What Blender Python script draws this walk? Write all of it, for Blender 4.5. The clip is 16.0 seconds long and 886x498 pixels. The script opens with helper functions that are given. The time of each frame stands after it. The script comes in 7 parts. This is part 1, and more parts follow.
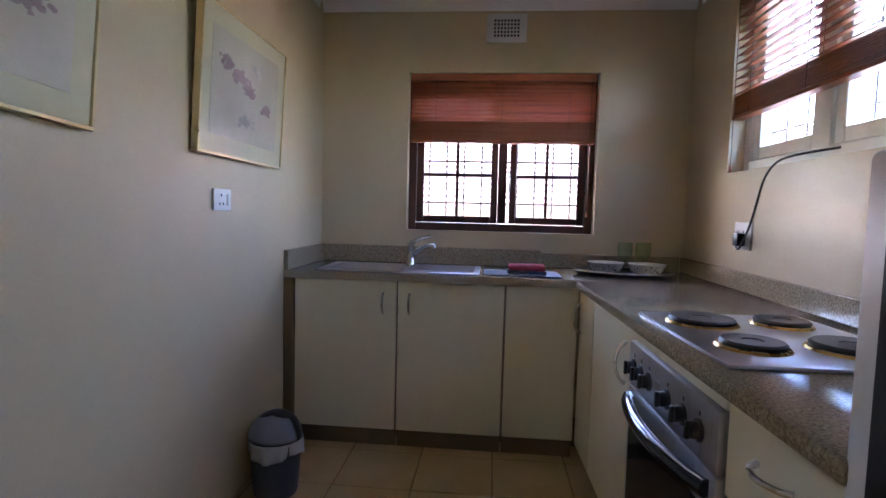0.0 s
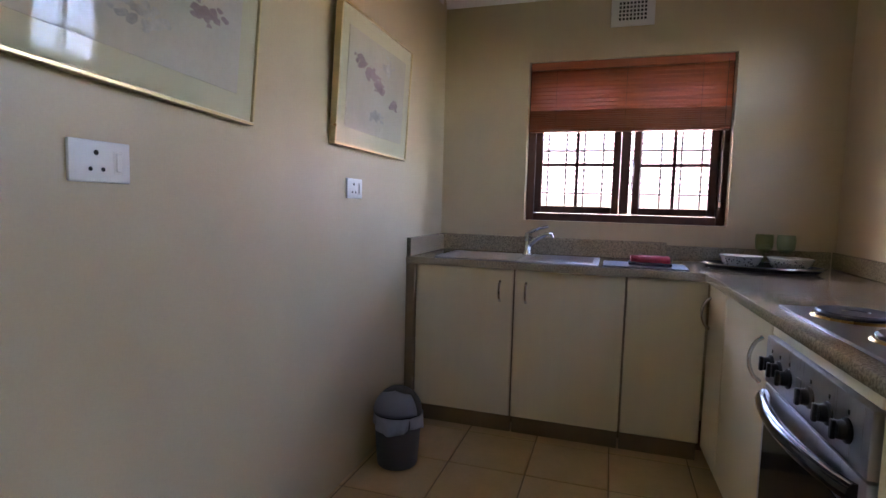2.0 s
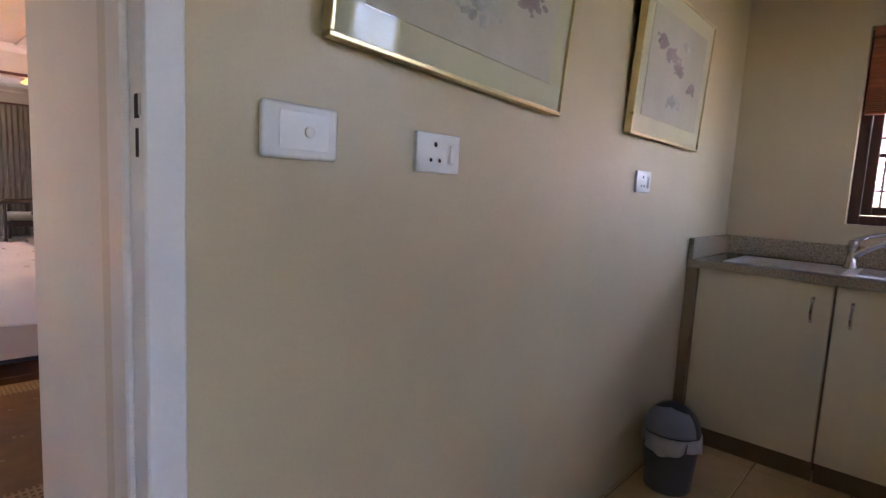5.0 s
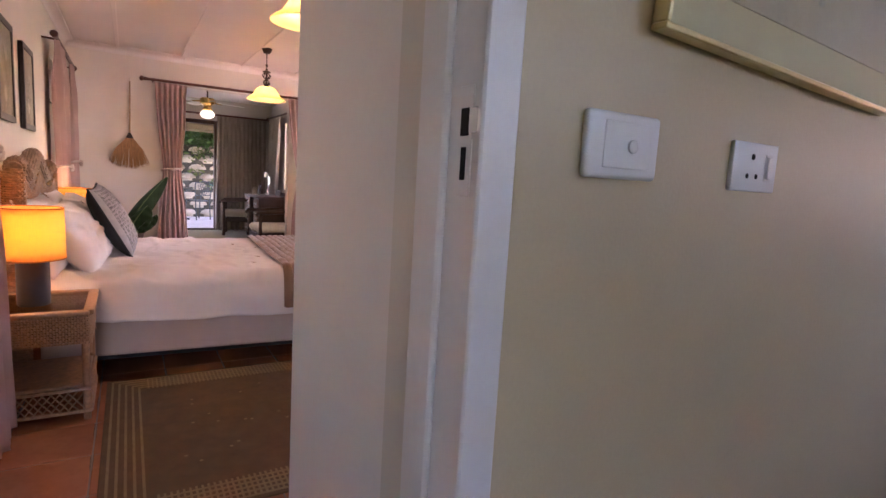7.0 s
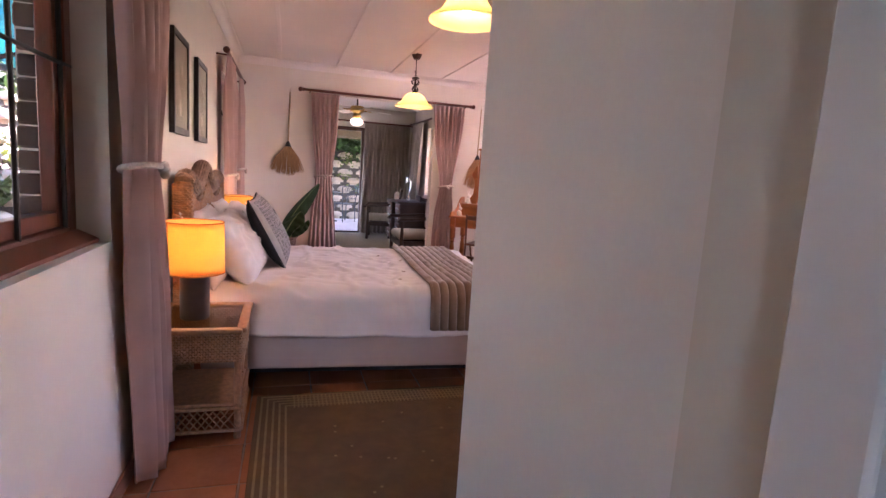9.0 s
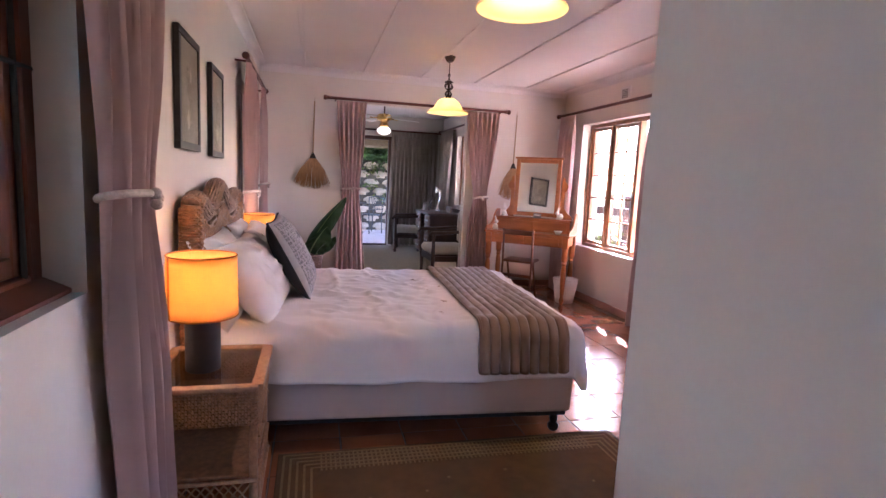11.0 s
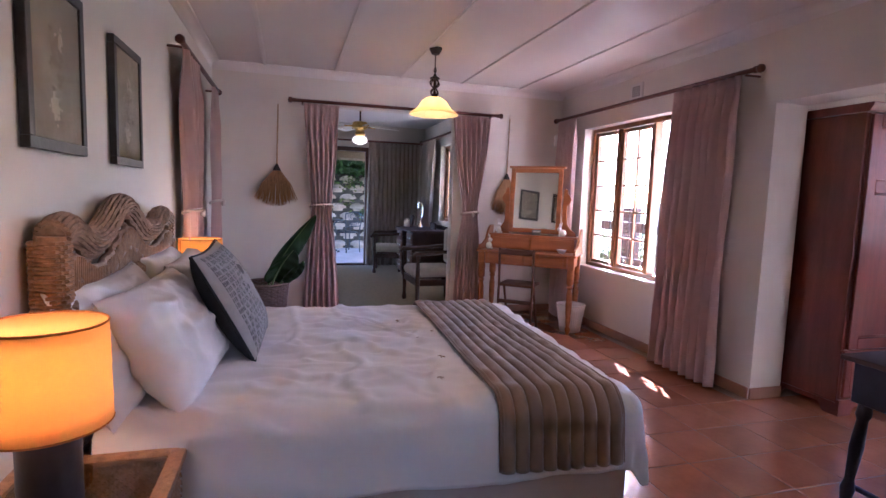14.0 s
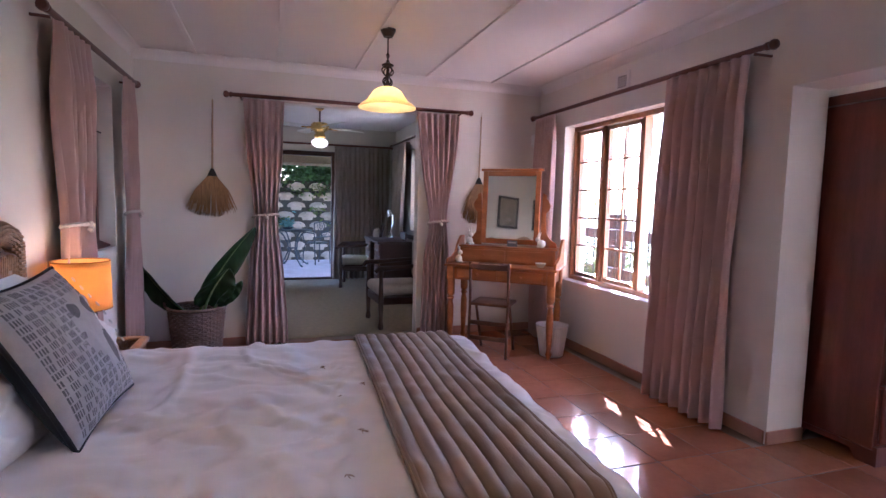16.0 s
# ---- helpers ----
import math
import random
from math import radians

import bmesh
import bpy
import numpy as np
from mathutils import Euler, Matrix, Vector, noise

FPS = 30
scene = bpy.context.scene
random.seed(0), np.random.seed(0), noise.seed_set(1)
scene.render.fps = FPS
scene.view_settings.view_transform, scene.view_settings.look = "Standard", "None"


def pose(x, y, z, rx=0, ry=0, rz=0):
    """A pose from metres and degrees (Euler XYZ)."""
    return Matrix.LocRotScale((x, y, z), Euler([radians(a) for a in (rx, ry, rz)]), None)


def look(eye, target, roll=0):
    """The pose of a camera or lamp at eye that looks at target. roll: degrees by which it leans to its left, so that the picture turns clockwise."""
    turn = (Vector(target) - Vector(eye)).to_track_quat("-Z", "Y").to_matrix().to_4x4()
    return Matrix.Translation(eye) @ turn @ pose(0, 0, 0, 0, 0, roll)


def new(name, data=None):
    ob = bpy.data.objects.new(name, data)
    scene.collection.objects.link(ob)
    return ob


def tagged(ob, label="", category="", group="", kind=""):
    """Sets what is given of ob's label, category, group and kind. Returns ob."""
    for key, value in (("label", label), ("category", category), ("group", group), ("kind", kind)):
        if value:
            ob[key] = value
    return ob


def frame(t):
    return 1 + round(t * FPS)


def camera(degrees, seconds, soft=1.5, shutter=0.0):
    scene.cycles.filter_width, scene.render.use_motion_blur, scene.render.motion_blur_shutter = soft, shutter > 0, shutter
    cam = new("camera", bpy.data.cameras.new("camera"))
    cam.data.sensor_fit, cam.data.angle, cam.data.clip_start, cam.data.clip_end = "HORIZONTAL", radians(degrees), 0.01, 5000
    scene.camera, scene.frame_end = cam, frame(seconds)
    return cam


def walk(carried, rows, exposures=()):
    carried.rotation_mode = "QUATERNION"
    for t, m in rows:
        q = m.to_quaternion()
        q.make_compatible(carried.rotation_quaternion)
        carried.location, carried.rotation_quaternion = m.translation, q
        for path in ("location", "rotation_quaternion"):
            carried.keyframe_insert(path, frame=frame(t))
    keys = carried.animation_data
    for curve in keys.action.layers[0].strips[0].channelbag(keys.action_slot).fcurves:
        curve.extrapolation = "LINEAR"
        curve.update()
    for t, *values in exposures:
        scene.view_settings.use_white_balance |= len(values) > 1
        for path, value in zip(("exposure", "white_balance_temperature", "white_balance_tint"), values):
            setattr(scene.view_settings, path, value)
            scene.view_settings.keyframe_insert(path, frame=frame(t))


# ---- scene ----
# camera and walk
cam = camera(80.2, 16.0)
PATH = [
    (0, (1.033, -0.14, 1.213), (0.853, 1.847, 1.071), 1.5),
    (0.5, (1.04, -0.149, 1.21), (0.752, 1.824, 1.056), 1.5),
    (1, (1.035, -0.16, 1.198), (0.646, 1.795, 1.039), 1.5),
    (1.5, (1.03, -0.176, 1.19), (0.542, 1.757, 1.025), 1.5),
    (2, (1.029, -0.191, 1.18), (0.425, 1.709, 1.011), 1.5),
    (2.5, (1.009, -0.204, 1.176), (0.287, 1.653, 1.001), 1.6),
    (3, (0.995, -0.212, 1.171), (0.152, 1.593, 0.993), 1.7),
    (3.2, (0.987, -0.214, 1.175), (0.091, 1.565, 0.991), 1.7),
    (5.5, (0.761, -0.213, 1.174), (-0.695, 1.137, 0.938), 3.3),
    (6, (0.689, -0.249, 1.174), (-0.871, 0.98, 0.935), 3.5),
    (6.5, (0.617, -0.291, 1.179), (-1.024, 0.825, 0.933), 3.6),
    (7, (0.545, -0.317, 1.193), (-1.154, 0.707, 0.938), 3.4),
    (7.5, (0.458, -0.336, 1.199), (-1.3, 0.583, 0.943), 3.5),
    (8, (0.347, -0.357, 1.21), (-1.471, 0.434, 0.954), 3.9),
    (8.5, (0.217, -0.346, 1.210), (-1.643, 0.343, 0.953), 4.4),
    (9, (0.143, -0.306, 1.244), (-1.752, 0.27, 0.968), 3.7),
    (11.5, (-0.474, -0.294, 1.286), (-2.399, 0.186, 1.031), 2.6),
    (12, (-0.613, -0.25, 1.284), (-2.54, 0.221, 1.033), 2.4),
    (12.5, (-0.724, -0.221, 1.286), (-2.653, 0.249, 1.046), 2.3),
    (13, (-0.85, -0.199, 1.282), (-2.779, 0.277, 1.055), 2.1),
    (13.5, (-0.993, -0.19, 1.287), (-2.914, 0.323, 1.073), 2.1),
    (14, (-1.11, -0.174, 1.277), (-3.02, 0.386, 1.076), 1.9),
    (14.5, (-1.269, -0.108, 1.278), (-3.171, 0.481, 1.084), 1.7),
    (15, (-1.412, -0.009, 1.283), (-3.311, 0.59, 1.096), 1.5),
    (15.5, (-1.531, 0.099, 1.28), (-3.428, 0.705, 1.1), 1.4),
    (16, (-1.675, 0.19, 1.281), (-3.571, 0.804, 1.109), 1.3),
]
EXPOSURES = [(0.0, 5.3, 5650, 31), (3.2, 5.4, 6400, 34), (5.5, 5.35, 6450, 35), (7.0, 5.1, 6400, 39), (9.0, 5.05, 5950, 39), (11.5, 4.8, 5350, 34), (13.0, 4.55, 5050, 31), (16.0, 4.35, 4900, 28)]
walk(cam, [(t, look(eye, target, roll)) for t, eye, target, roll in PATH], EXPOSURES)

# world, sun and lamps
world = bpy.data.worlds.new("sky")
scene.world = world
world.use_nodes = True
wn, wl = world.node_tree.nodes, world.node_tree.links
SUN_FROM = Vector((-0.89, 0.445, 0.60)).normalized()
sky = wn.new("ShaderNodeTexSky")
sky.sky_type = "NISHITA"
sky.sun_disc = False
sky.sun_elevation = math.asin(SUN_FROM.z)
sky.sun_rotation = math.atan2(SUN_FROM.x, SUN_FROM.y)
wl.new(sky.outputs[0], wn["Background"].inputs[0])
wn["Background"].inputs[1].default_value = 0.15
sun = new("sun", bpy.data.lights.new("sun", "SUN"))
sun.data.energy, sun.data.angle, sun.data.color = 5.0, radians(0.6), (1.0, 0.94, 0.86)
sun.matrix_world = look(SUN_FROM * 30, (0, 0, 0))


def bulb(name, place, watts, colour=(1.0, 0.72, 0.42), radius=0.035):
    lamp = new(name, bpy.data.lights.new(name, "POINT"))
    lamp.data.energy, lamp.data.color, lamp.data.shadow_soft_size = watts, colour, radius
    lamp.location = place
    return lamp


bulb("pendant_bulb", (-5.284, 0.935, 1.955), 0.35)
bulb("pendant_bulb", (-2.55, 0.56, 2.06), 0.35)
bulb("bedside_bulb", (-2.45, -0.70, 0.87), 0.45, (1.0, 0.70, 0.38))
bulb("bedside_bulb", (-4.62, -0.70, 0.87), 0.45, (1.0, 0.70, 0.38))
bulb("fan_bulb", (-8.5, 0.75, 2.02), 0.9)

# materials
def ramp_mix(nt, fac, a, b):
    m = nt.nodes.new("ShaderNodeMix")
    m.data_type = "RGBA"
    m.inputs[6].default_value, m.inputs[7].default_value = (*a, 1), (*b, 1)
    nt.links.new(fac, m.inputs[0])
    return m.outputs[2]


def mat(name, colour, rough=0.6, metal=0.0, var=0.12, scale=5.0, bump=0.15, fine=90.0, stretch=(1, 1, 1), colour2=None,
        spread=0.0, coat=0.0, rough_var=0.08, sheen=0.0, through_light=0.0):
    """A surface with broad and fine variation, relief and, with spread, a tone of its own for each object."""
    m = bpy.data.materials.new(name)
    m.use_nodes = True
    nt, bs = m.node_tree, m.node_tree.nodes["Principled BSDF"]
    co = nt.nodes.new("ShaderNodeTexCoord")
    mp = nt.nodes.new("ShaderNodeMapping")
    mp.inputs["Scale"].default_value = stretch
    nt.links.new(co.outputs["Object"], mp.inputs[0])
    if spread:
        oi = nt.nodes.new("ShaderNodeObjectInfo")
        ml = nt.nodes.new("ShaderNodeVectorMath")
        ml.operation = "SCALE"
        ml.inputs[0].default_value = (37, 53, 19)
        nt.links.new(oi.outputs["Random"], ml.inputs["Scale"])
        nt.links.new(ml.outputs[0], mp.inputs["Location"])
    n1 = nt.nodes.new("ShaderNodeTexNoise")
    n1.inputs["Scale"].default_value, n1.inputs["Detail"].default_value, n1.inputs["Roughness"].default_value = scale, 5, 0.6
    n2 = nt.nodes.new("ShaderNodeTexNoise")
    n2.inputs["Scale"].default_value, n2.inputs["Detail"].default_value = fine, 3
    nt.links.new(mp.outputs[0], n1.inputs[0])
    nt.links.new(mp.outputs[0], n2.inputs[0])
    mr = nt.nodes.new("ShaderNodeMapRange")
    mr.inputs[1].default_value, mr.inputs[2].default_value = 0.3, 0.7
    nt.links.new(n1.outputs[0], mr.inputs[0])
    lo = tuple(c * (1 - var) for c in colour)
    hi = colour2 or tuple(min(1, c * (1 + var)) for c in colour)
    col = ramp_mix(nt, mr.outputs[0], lo, hi)
    mx = nt.nodes.new("ShaderNodeMix")
    mx.data_type, mx.blend_type = "RGBA", "MULTIPLY"
    mx.inputs[0].default_value = min(1, var * 2.5)
    nt.links.new(col, mx.inputs[6])
    nt.links.new(ramp_mix(nt, n2.outputs[0], (0.75, 0.75, 0.75), (1.2, 1.2, 1.2)), mx.inputs[7])
    col = mx.outputs[2]
    if spread:
        my = nt.nodes.new("ShaderNodeMix")
        my.data_type, my.blend_type = "RGBA", "MULTIPLY"
        my.inputs[0].default_value = 1
        nt.links.new(col, my.inputs[6])
        nt.links.new(ramp_mix(nt, oi.outputs["Random"], (1 - spread,) * 3, (1 + spread, 1 + spread * 0.8, 1 + spread * 0.6)), my.inputs[7])
        col = my.outputs[2]
    nt.links.new(col, bs.inputs["Base Color"])
    rr = nt.nodes.new("ShaderNodeMapRange")
    rr.inputs[3].default_value, rr.inputs[4].default_value = max(0.02, rough - rough_var), min(1, rough + rough_var)
    nt.links.new(n1.outputs[0], rr.inputs[0])
    nt.links.new(rr.outputs[0], bs.inputs["Roughness"])
    bs.inputs["Metallic"].default_value = metal
    bs.inputs["Coat Weight"].default_value = coat
    bs.inputs["Sheen Weight"].default_value = sheen
    if bump:
        bp = nt.nodes.new("ShaderNodeBump")
        bp.inputs["Strength"].default_value, bp.inputs["Distance"].default_value = bump, 0.004
        nt.links.new(n2.outputs[0], bp.inputs["Height"])
        nt.links.new(bp.outputs[0], bs.inputs["Normal"])
    if through_light:
        tr = nt.nodes.new("ShaderNodeBsdfTranslucent")
        nt.links.new(col, tr.inputs[0])
        ms = nt.nodes.new("ShaderNodeMixShader")
        ms.inputs[0].default_value = through_light
        nt.links.new(bs.outputs[0], ms.inputs[1])
        nt.links.new(tr.outputs[0], ms.inputs[2])
        nt.links.new(ms.outputs[0], nt.nodes["Material Output"].inputs[0])
    return m


def glow(name, colour, strength):
    m = bpy.data.materials.new(name)
    m.use_nodes = True
    bs = m.node_tree.nodes["Principled BSDF"]
    bs.inputs["Base Color"].default_value = (*colour, 1)
    bs.inputs["Emission Color"].default_value = (*colour, 1)
    bs.inputs["Emission Strength"].default_value = strength
    return m


def pane_glass(name, gloss=0.05, tint=(1, 1, 1)):
    m = bpy.data.materials.new(name)
    m.use_nodes = True
    nt = m.node_tree
    t, g, s = nt.nodes.new("ShaderNodeBsdfTransparent"), nt.nodes.new("ShaderNodeBsdfGlossy"), nt.nodes.new("ShaderNodeMixShader")
    t.inputs[0].default_value = (*tint, 1)
    g.inputs["Roughness"].default_value = 0.02
    s.inputs[0].default_value = gloss
    nt.links.new(t.outputs[0], s.inputs[1])
    nt.links.new(g.outputs[0], s.inputs[2])
    nt.links.new(s.outputs[0], nt.nodes["Material Output"].inputs[0])
    return m


KWALL = mat("kitchen_plaster", (0.565, 0.45, 0.275), 0.42, var=0.07, scale=1.3, bump=0.12, fine=130)
BWALL = mat("bedroom_plaster", (0.76, 0.70, 0.63), 0.7, var=0.05, scale=1.2, bump=0.12, fine=120)
SWALL = mat("sunroom_plaster", (0.66, 0.60, 0.52), 0.75, var=0.06, scale=1.2, bump=0.12, fine=120)
CEIL = mat("ceiling_board", (0.80, 0.75, 0.72), 0.45, var=0.04, scale=1.0, bump=0.05)
OUTWALL = mat("outside_plaster", (0.62, 0.55, 0.45), 0.85, var=0.1, scale=2, bump=0.3)
STRIP = mat("beige_strip_paint", (0.64, 0.58, 0.48), 0.55, var=0.05, scale=2)
WHITEPAINT = mat("white_gloss_paint", (0.72, 0.69, 0.66), 0.35, var=0.05, scale=3, bump=0.08, fine=60)
CREAMPAINT = mat("cream_frame_paint", (0.78, 0.76, 0.68), 0.4, var=0.05, scale=3, bump=0.06)
TILE_B = mat("terracotta_tile", (0.42, 0.165, 0.085), 0.17, var=0.16, scale=3.0, bump=0.03, fine=45, coat=0.6, spread=0.10, rough_var=0.06)
TILE_K = mat("kitchen_floor_tile", (0.60, 0.42, 0.21), 0.36, var=0.14, scale=3.5, bump=0.1, fine=60, spread=0.07)
GROUT = mat("grout", (0.22, 0.15, 0.11), 0.9, var=0.15)
GROUT_K = mat("kitchen_grout", (0.30, 0.21, 0.12), 0.9, var=0.15)
SKIRT = mat("terracotta_skirting", (0.40, 0.20, 0.13), 0.4, var=0.12, scale=4)
CARPET = mat("sisal_carpet", (0.33, 0.28, 0.19), 0.95, var=0.12, scale=20, bump=0.5, fine=300)
DARKWOOD = mat("dark_brown_wood", (0.075, 0.028, 0.018), 0.4, var=0.3, scale=3, stretch=(6, 6, 0.8), fine=40)
REDWOOD = mat("red_brown_wood", (0.16, 0.042, 0.022), 0.38, var=0.3, scale=3, stretch=(6, 6, 0.8), fine=40, coat=0.2)
WARDWOOD = mat("mahogany_wood", (0.17, 0.042, 0.028), 0.33, var=0.28, scale=2.5, stretch=(5, 5, 0.6), fine=40, coat=0.25)
PINE = mat("oiled_pine", (0.40, 0.135, 0.032), 0.35, var=0.25, scale=3, stretch=(1, 6, 6), fine=50, coat=0.25)
WINWOOD = mat("varnished_window_wood", (0.34, 0.135, 0.045), 0.35, var=0.28, scale=3, stretch=(6, 6, 0.8), fine=50, coat=0.2)
RODWOOD = mat("curtain_rod_wood", (0.12, 0.035, 0.022), 0.35, var=0.25, scale=6, coat=0.2)
CHAIRWOOD = mat("old_dark_wood", (0.055, 0.026, 0.018), 0.42, var=0.3, scale=4, fine=60)
FOLDWOOD = mat("folding_chair_wood", (0.14, 0.06, 0.03), 0.45, var=0.25, scale=4, fine=60)
SLAT = mat("blind_wood", (0.36, 0.11, 0.045), 0.4, var=0.2, scale=4, stretch=(0.6, 8, 8), fine=60, spread=0.12)
CURTAIN = mat("mauve_linen", (0.60, 0.41, 0.37), 0.9, var=0.08, scale=4, bump=0.25, fine=420, sheen=0.3, through_light=0.18)
CURTAIN_S = mat("taupe_linen", (0.34, 0.28, 0.23), 0.9, var=0.1, scale=4, bump=0.25, fine=420, through_light=0.15)
ROPE = mat("cotton_rope", (0.62, 0.52, 0.45), 0.9, var=0.2, scale=60, bump=0.6, fine=200)
SHEET = mat("white_cotton", (0.78, 0.73, 0.72), 0.8, var=0.04, scale=3, bump=0.25, fine=35, sheen=0.2)
BASEFAB = mat("bed_base_fabric", (0.52, 0.41, 0.36), 0.9, var=0.06, scale=4, bump=0.3, fine=260)
RUNNER = mat("taupe_quilt", (0.235, 0.135, 0.075), 0.75, var=0.12, scale=5, bump=0.3, fine=280, sheen=0.4)
PRINTW = mat("cushion_print_pale", (0.46, 0.43, 0.43), 0.85, var=0.14, scale=14, bump=0.3, fine=300)
PRINTD = mat("cushion_print_dark", (0.16, 0.15, 0.16), 0.9, var=0.25, scale=30, bump=0.3, fine=300)
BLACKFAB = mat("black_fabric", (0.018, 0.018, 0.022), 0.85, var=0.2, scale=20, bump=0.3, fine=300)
WICKER = mat("honey_wicker", (0.36, 0.185, 0.085), 0.55, var=0.3, scale=40, bump=0.5, fine=220, coat=0.1)
WICKER_P = mat("pale_wicker", (0.33, 0.20, 0.125), 0.6, var=0.28, scale=40, bump=0.5, fine=220)
BASKETM = mat("grey_brown_wicker", (0.20, 0.13, 0.095), 0.7, var=0.35, scale=40, bump=0.6, fine=200)
SHADE = mat("orange_lamp_shade", (0.95, 0.60, 0.155), 0.85, var=0.05, scale=4, bump=0.15, fine=300, through_light=0.46)
SHADE_SEAM = mat("lamp_shade_seam", (0.50, 0.20, 0.04), 0.85, var=0.1, through_light=0.3)
LAMPBASE = mat("dark_ceramic", (0.022, 0.014, 0.014), 0.45, var=0.25, scale=20)
BELL = mat("amber_alabaster_glass", (0.95, 0.78, 0.42), 0.35, var=0.12, scale=9, bump=0.05, through_light=0.65)
OPAL = mat("opal_glass", (0.95, 0.88, 0.70), 0.25, var=0.03, bump=0.0, through_light=0.7)
IRON = mat("bronze_iron", (0.05, 0.03, 0.022), 0.45, metal=0.6, var=0.3, scale=30)
BRASS = mat("brass", (0.62, 0.40, 0.13), 0.28, metal=1.0, var=0.15, scale=20)
CHROME = mat("chrome", (0.62, 0.62, 0.64), 0.16, metal=1.0, var=0.06, scale=10, bump=0.02)
STEEL = mat("brushed_steel", (0.50, 0.50, 0.52), 0.30, metal=1.0, var=0.06, scale=8, stretch=(1, 30, 1), bump=0.012)
GOLDF = mat("pale_gold_frame", (0.62, 0.50, 0.27), 0.3, metal=0.9, var=0.1, scale=10)
BLACKF = mat("black_frame", (0.02, 0.015, 0.014), 0.4, var=0.3, scale=20)
PLASTICW = mat("white_plastic", (0.74, 0.73, 0.70), 0.3, var=0.03, bump=0.02)
PLASTICB = mat("black_plastic", (0.02, 0.02, 0.022), 0.35, var=0.15)
HOLE = mat("dark_hole", (0.01, 0.008, 0.008), 0.9, var=0.1)
LAMINATE = mat("cream_laminate", (0.80, 0.72, 0.51), 0.34, var=0.02, scale=2, stretch=(8, 8, 0.8), bump=0.04)
CABEDGE = mat("brown_cabinet_edge", (0.24, 0.17, 0.09), 0.5, var=0.12)
PLATE_IRON = mat("cast_iron_plate", (0.016, 0.016, 0.018), 0.42, var=0.2, scale=30, bump=0.15)
OVENGLASS = mat("dark_oven_glass", (0.012, 0.012, 0.014), 0.08, var=0.1, bump=0)
GREYPL = mat("grey_plastic", (0.10, 0.105, 0.125), 0.4, var=0.08)
GREYLID = mat("pale_grey_plastic", (0.23, 0.25, 0.28), 0.35, var=0.06)
BAG = mat("bin_liner", (0.55, 0.57, 0.62), 0.45, var=0.1, scale=20, bump=0.4, fine=60, through_light=0.2)
REDCLOTH = mat("red_cloth", (0.50, 0.06, 0.075), 0.9, var=0.15, scale=20, bump=0.4, fine=250)
DARKCLOTH = mat("navy_cloth", (0.03, 0.035, 0.06), 0.9, var=0.15, scale=20, bump=0.4, fine=250)
MATBOARD = mat("olive_mount_board", (0.52, 0.48, 0.30), 0.6, var=0.05, scale=3)
PAPER = mat("pale_watercolour", (0.47, 0.43, 0.31), 0.7, var=0.10, scale=3.5, colour2=(0.53, 0.48, 0.38))
WASH = mat("mauve_wash", (0.34, 0.25, 0.24), 0.8, var=0.3, scale=12)
WASH2 = mat("grey_wash", (0.42, 0.40, 0.34), 0.8, var=0.3, scale=12)
SEPIA = mat("sepia_print", (0.27, 0.23, 0.17), 0.7, var=0.3, scale=4, colour2=(0.38, 0.33, 0.25))
SEPIAM = mat("sepia_print_mid", (0.21, 0.17, 0.12), 0.7, var=0.25, scale=7)
PALEPRINT = mat("pale_print", (0.43, 0.37, 0.28), 0.7, var=0.15, scale=9)
CERAMIC = mat("white_ceramic", (0.80, 0.78, 0.74), 0.25, var=0.03, bump=0.02)
SPOT = mat("black_spots", (0.02, 0.02, 0.02), 0.3, var=0.1)
STRAW = mat("broom_straw", (0.36, 0.20, 0.085), 0.8, var=0.35, scale=20, stretch=(6, 6, 0.5), fine=120, spread=0.1)
STICK = mat("broom_stick", (0.40, 0.28, 0.17), 0.6, var=0.2, scale=20)
LEAF = mat("banana_leaf", (0.03, 0.075, 0.025), 0.38, var=0.3, scale=6, stretch=(1, 5, 1), bump=0.2, fine=80, through_light=0.2)
LEAFRIB = mat("leaf_rib", (0.20, 0.28, 0.10), 0.5, var=0.15)
FOLIAGE = mat("garden_leaves", (0.035, 0.085, 0.018), 0.7, var=0.5, scale=3, bump=0.2, colour2=(0.06, 0.12, 0.025), through_light=0.1)
FOLIAGE_Y = mat("sunny_leaves", (0.08, 0.12, 0.02), 0.7, var=0.5, scale=3, bump=0.2, colour2=(0.15, 0.17, 0.03), through_light=0.15)
BLUELEAF = mat("blue_green_leaves", (0.08, 0.17, 0.15), 0.6, var=0.4, scale=5, through_light=0.2)
BLOCK = mat("retaining_block", (0.36, 0.285, 0.215), 0.9, var=0.25, scale=6, bump=0.6, fine=60, spread=0.14)
PAVING = mat("pink_paving", (0.44, 0.36, 0.33), 0.85, var=0.15, scale=3, bump=0.4, fine=60)
LAWN = mat("lawn", (0.07, 0.12, 0.035), 0.95, var=0.35, scale=2, bump=0.6, fine=40)
THATCH = mat("thatch", (0.22, 0.15, 0.09), 0.95, var=0.4, scale=30, stretch=(1, 12, 1), bump=0.6)
ROOFTILE = mat("clay_roof_tile", (0.42, 0.28, 0.22), 0.8, var=0.25, scale=6, bump=0.3)
BRICK = mat("brown_brick", (0.10, 0.065, 0.05), 0.85, var=0.25, scale=10, bump=0.4, spread=0.15)
AWNING = mat("turquoise_awning", (0.10, 0.62, 0.66), 0.7, var=0.15, scale=6, through_light=0.3)
GARDENIRON = mat("garden_iron", (0.035, 0.04, 0.045), 0.5, metal=0.5, var=0.3, scale=20)
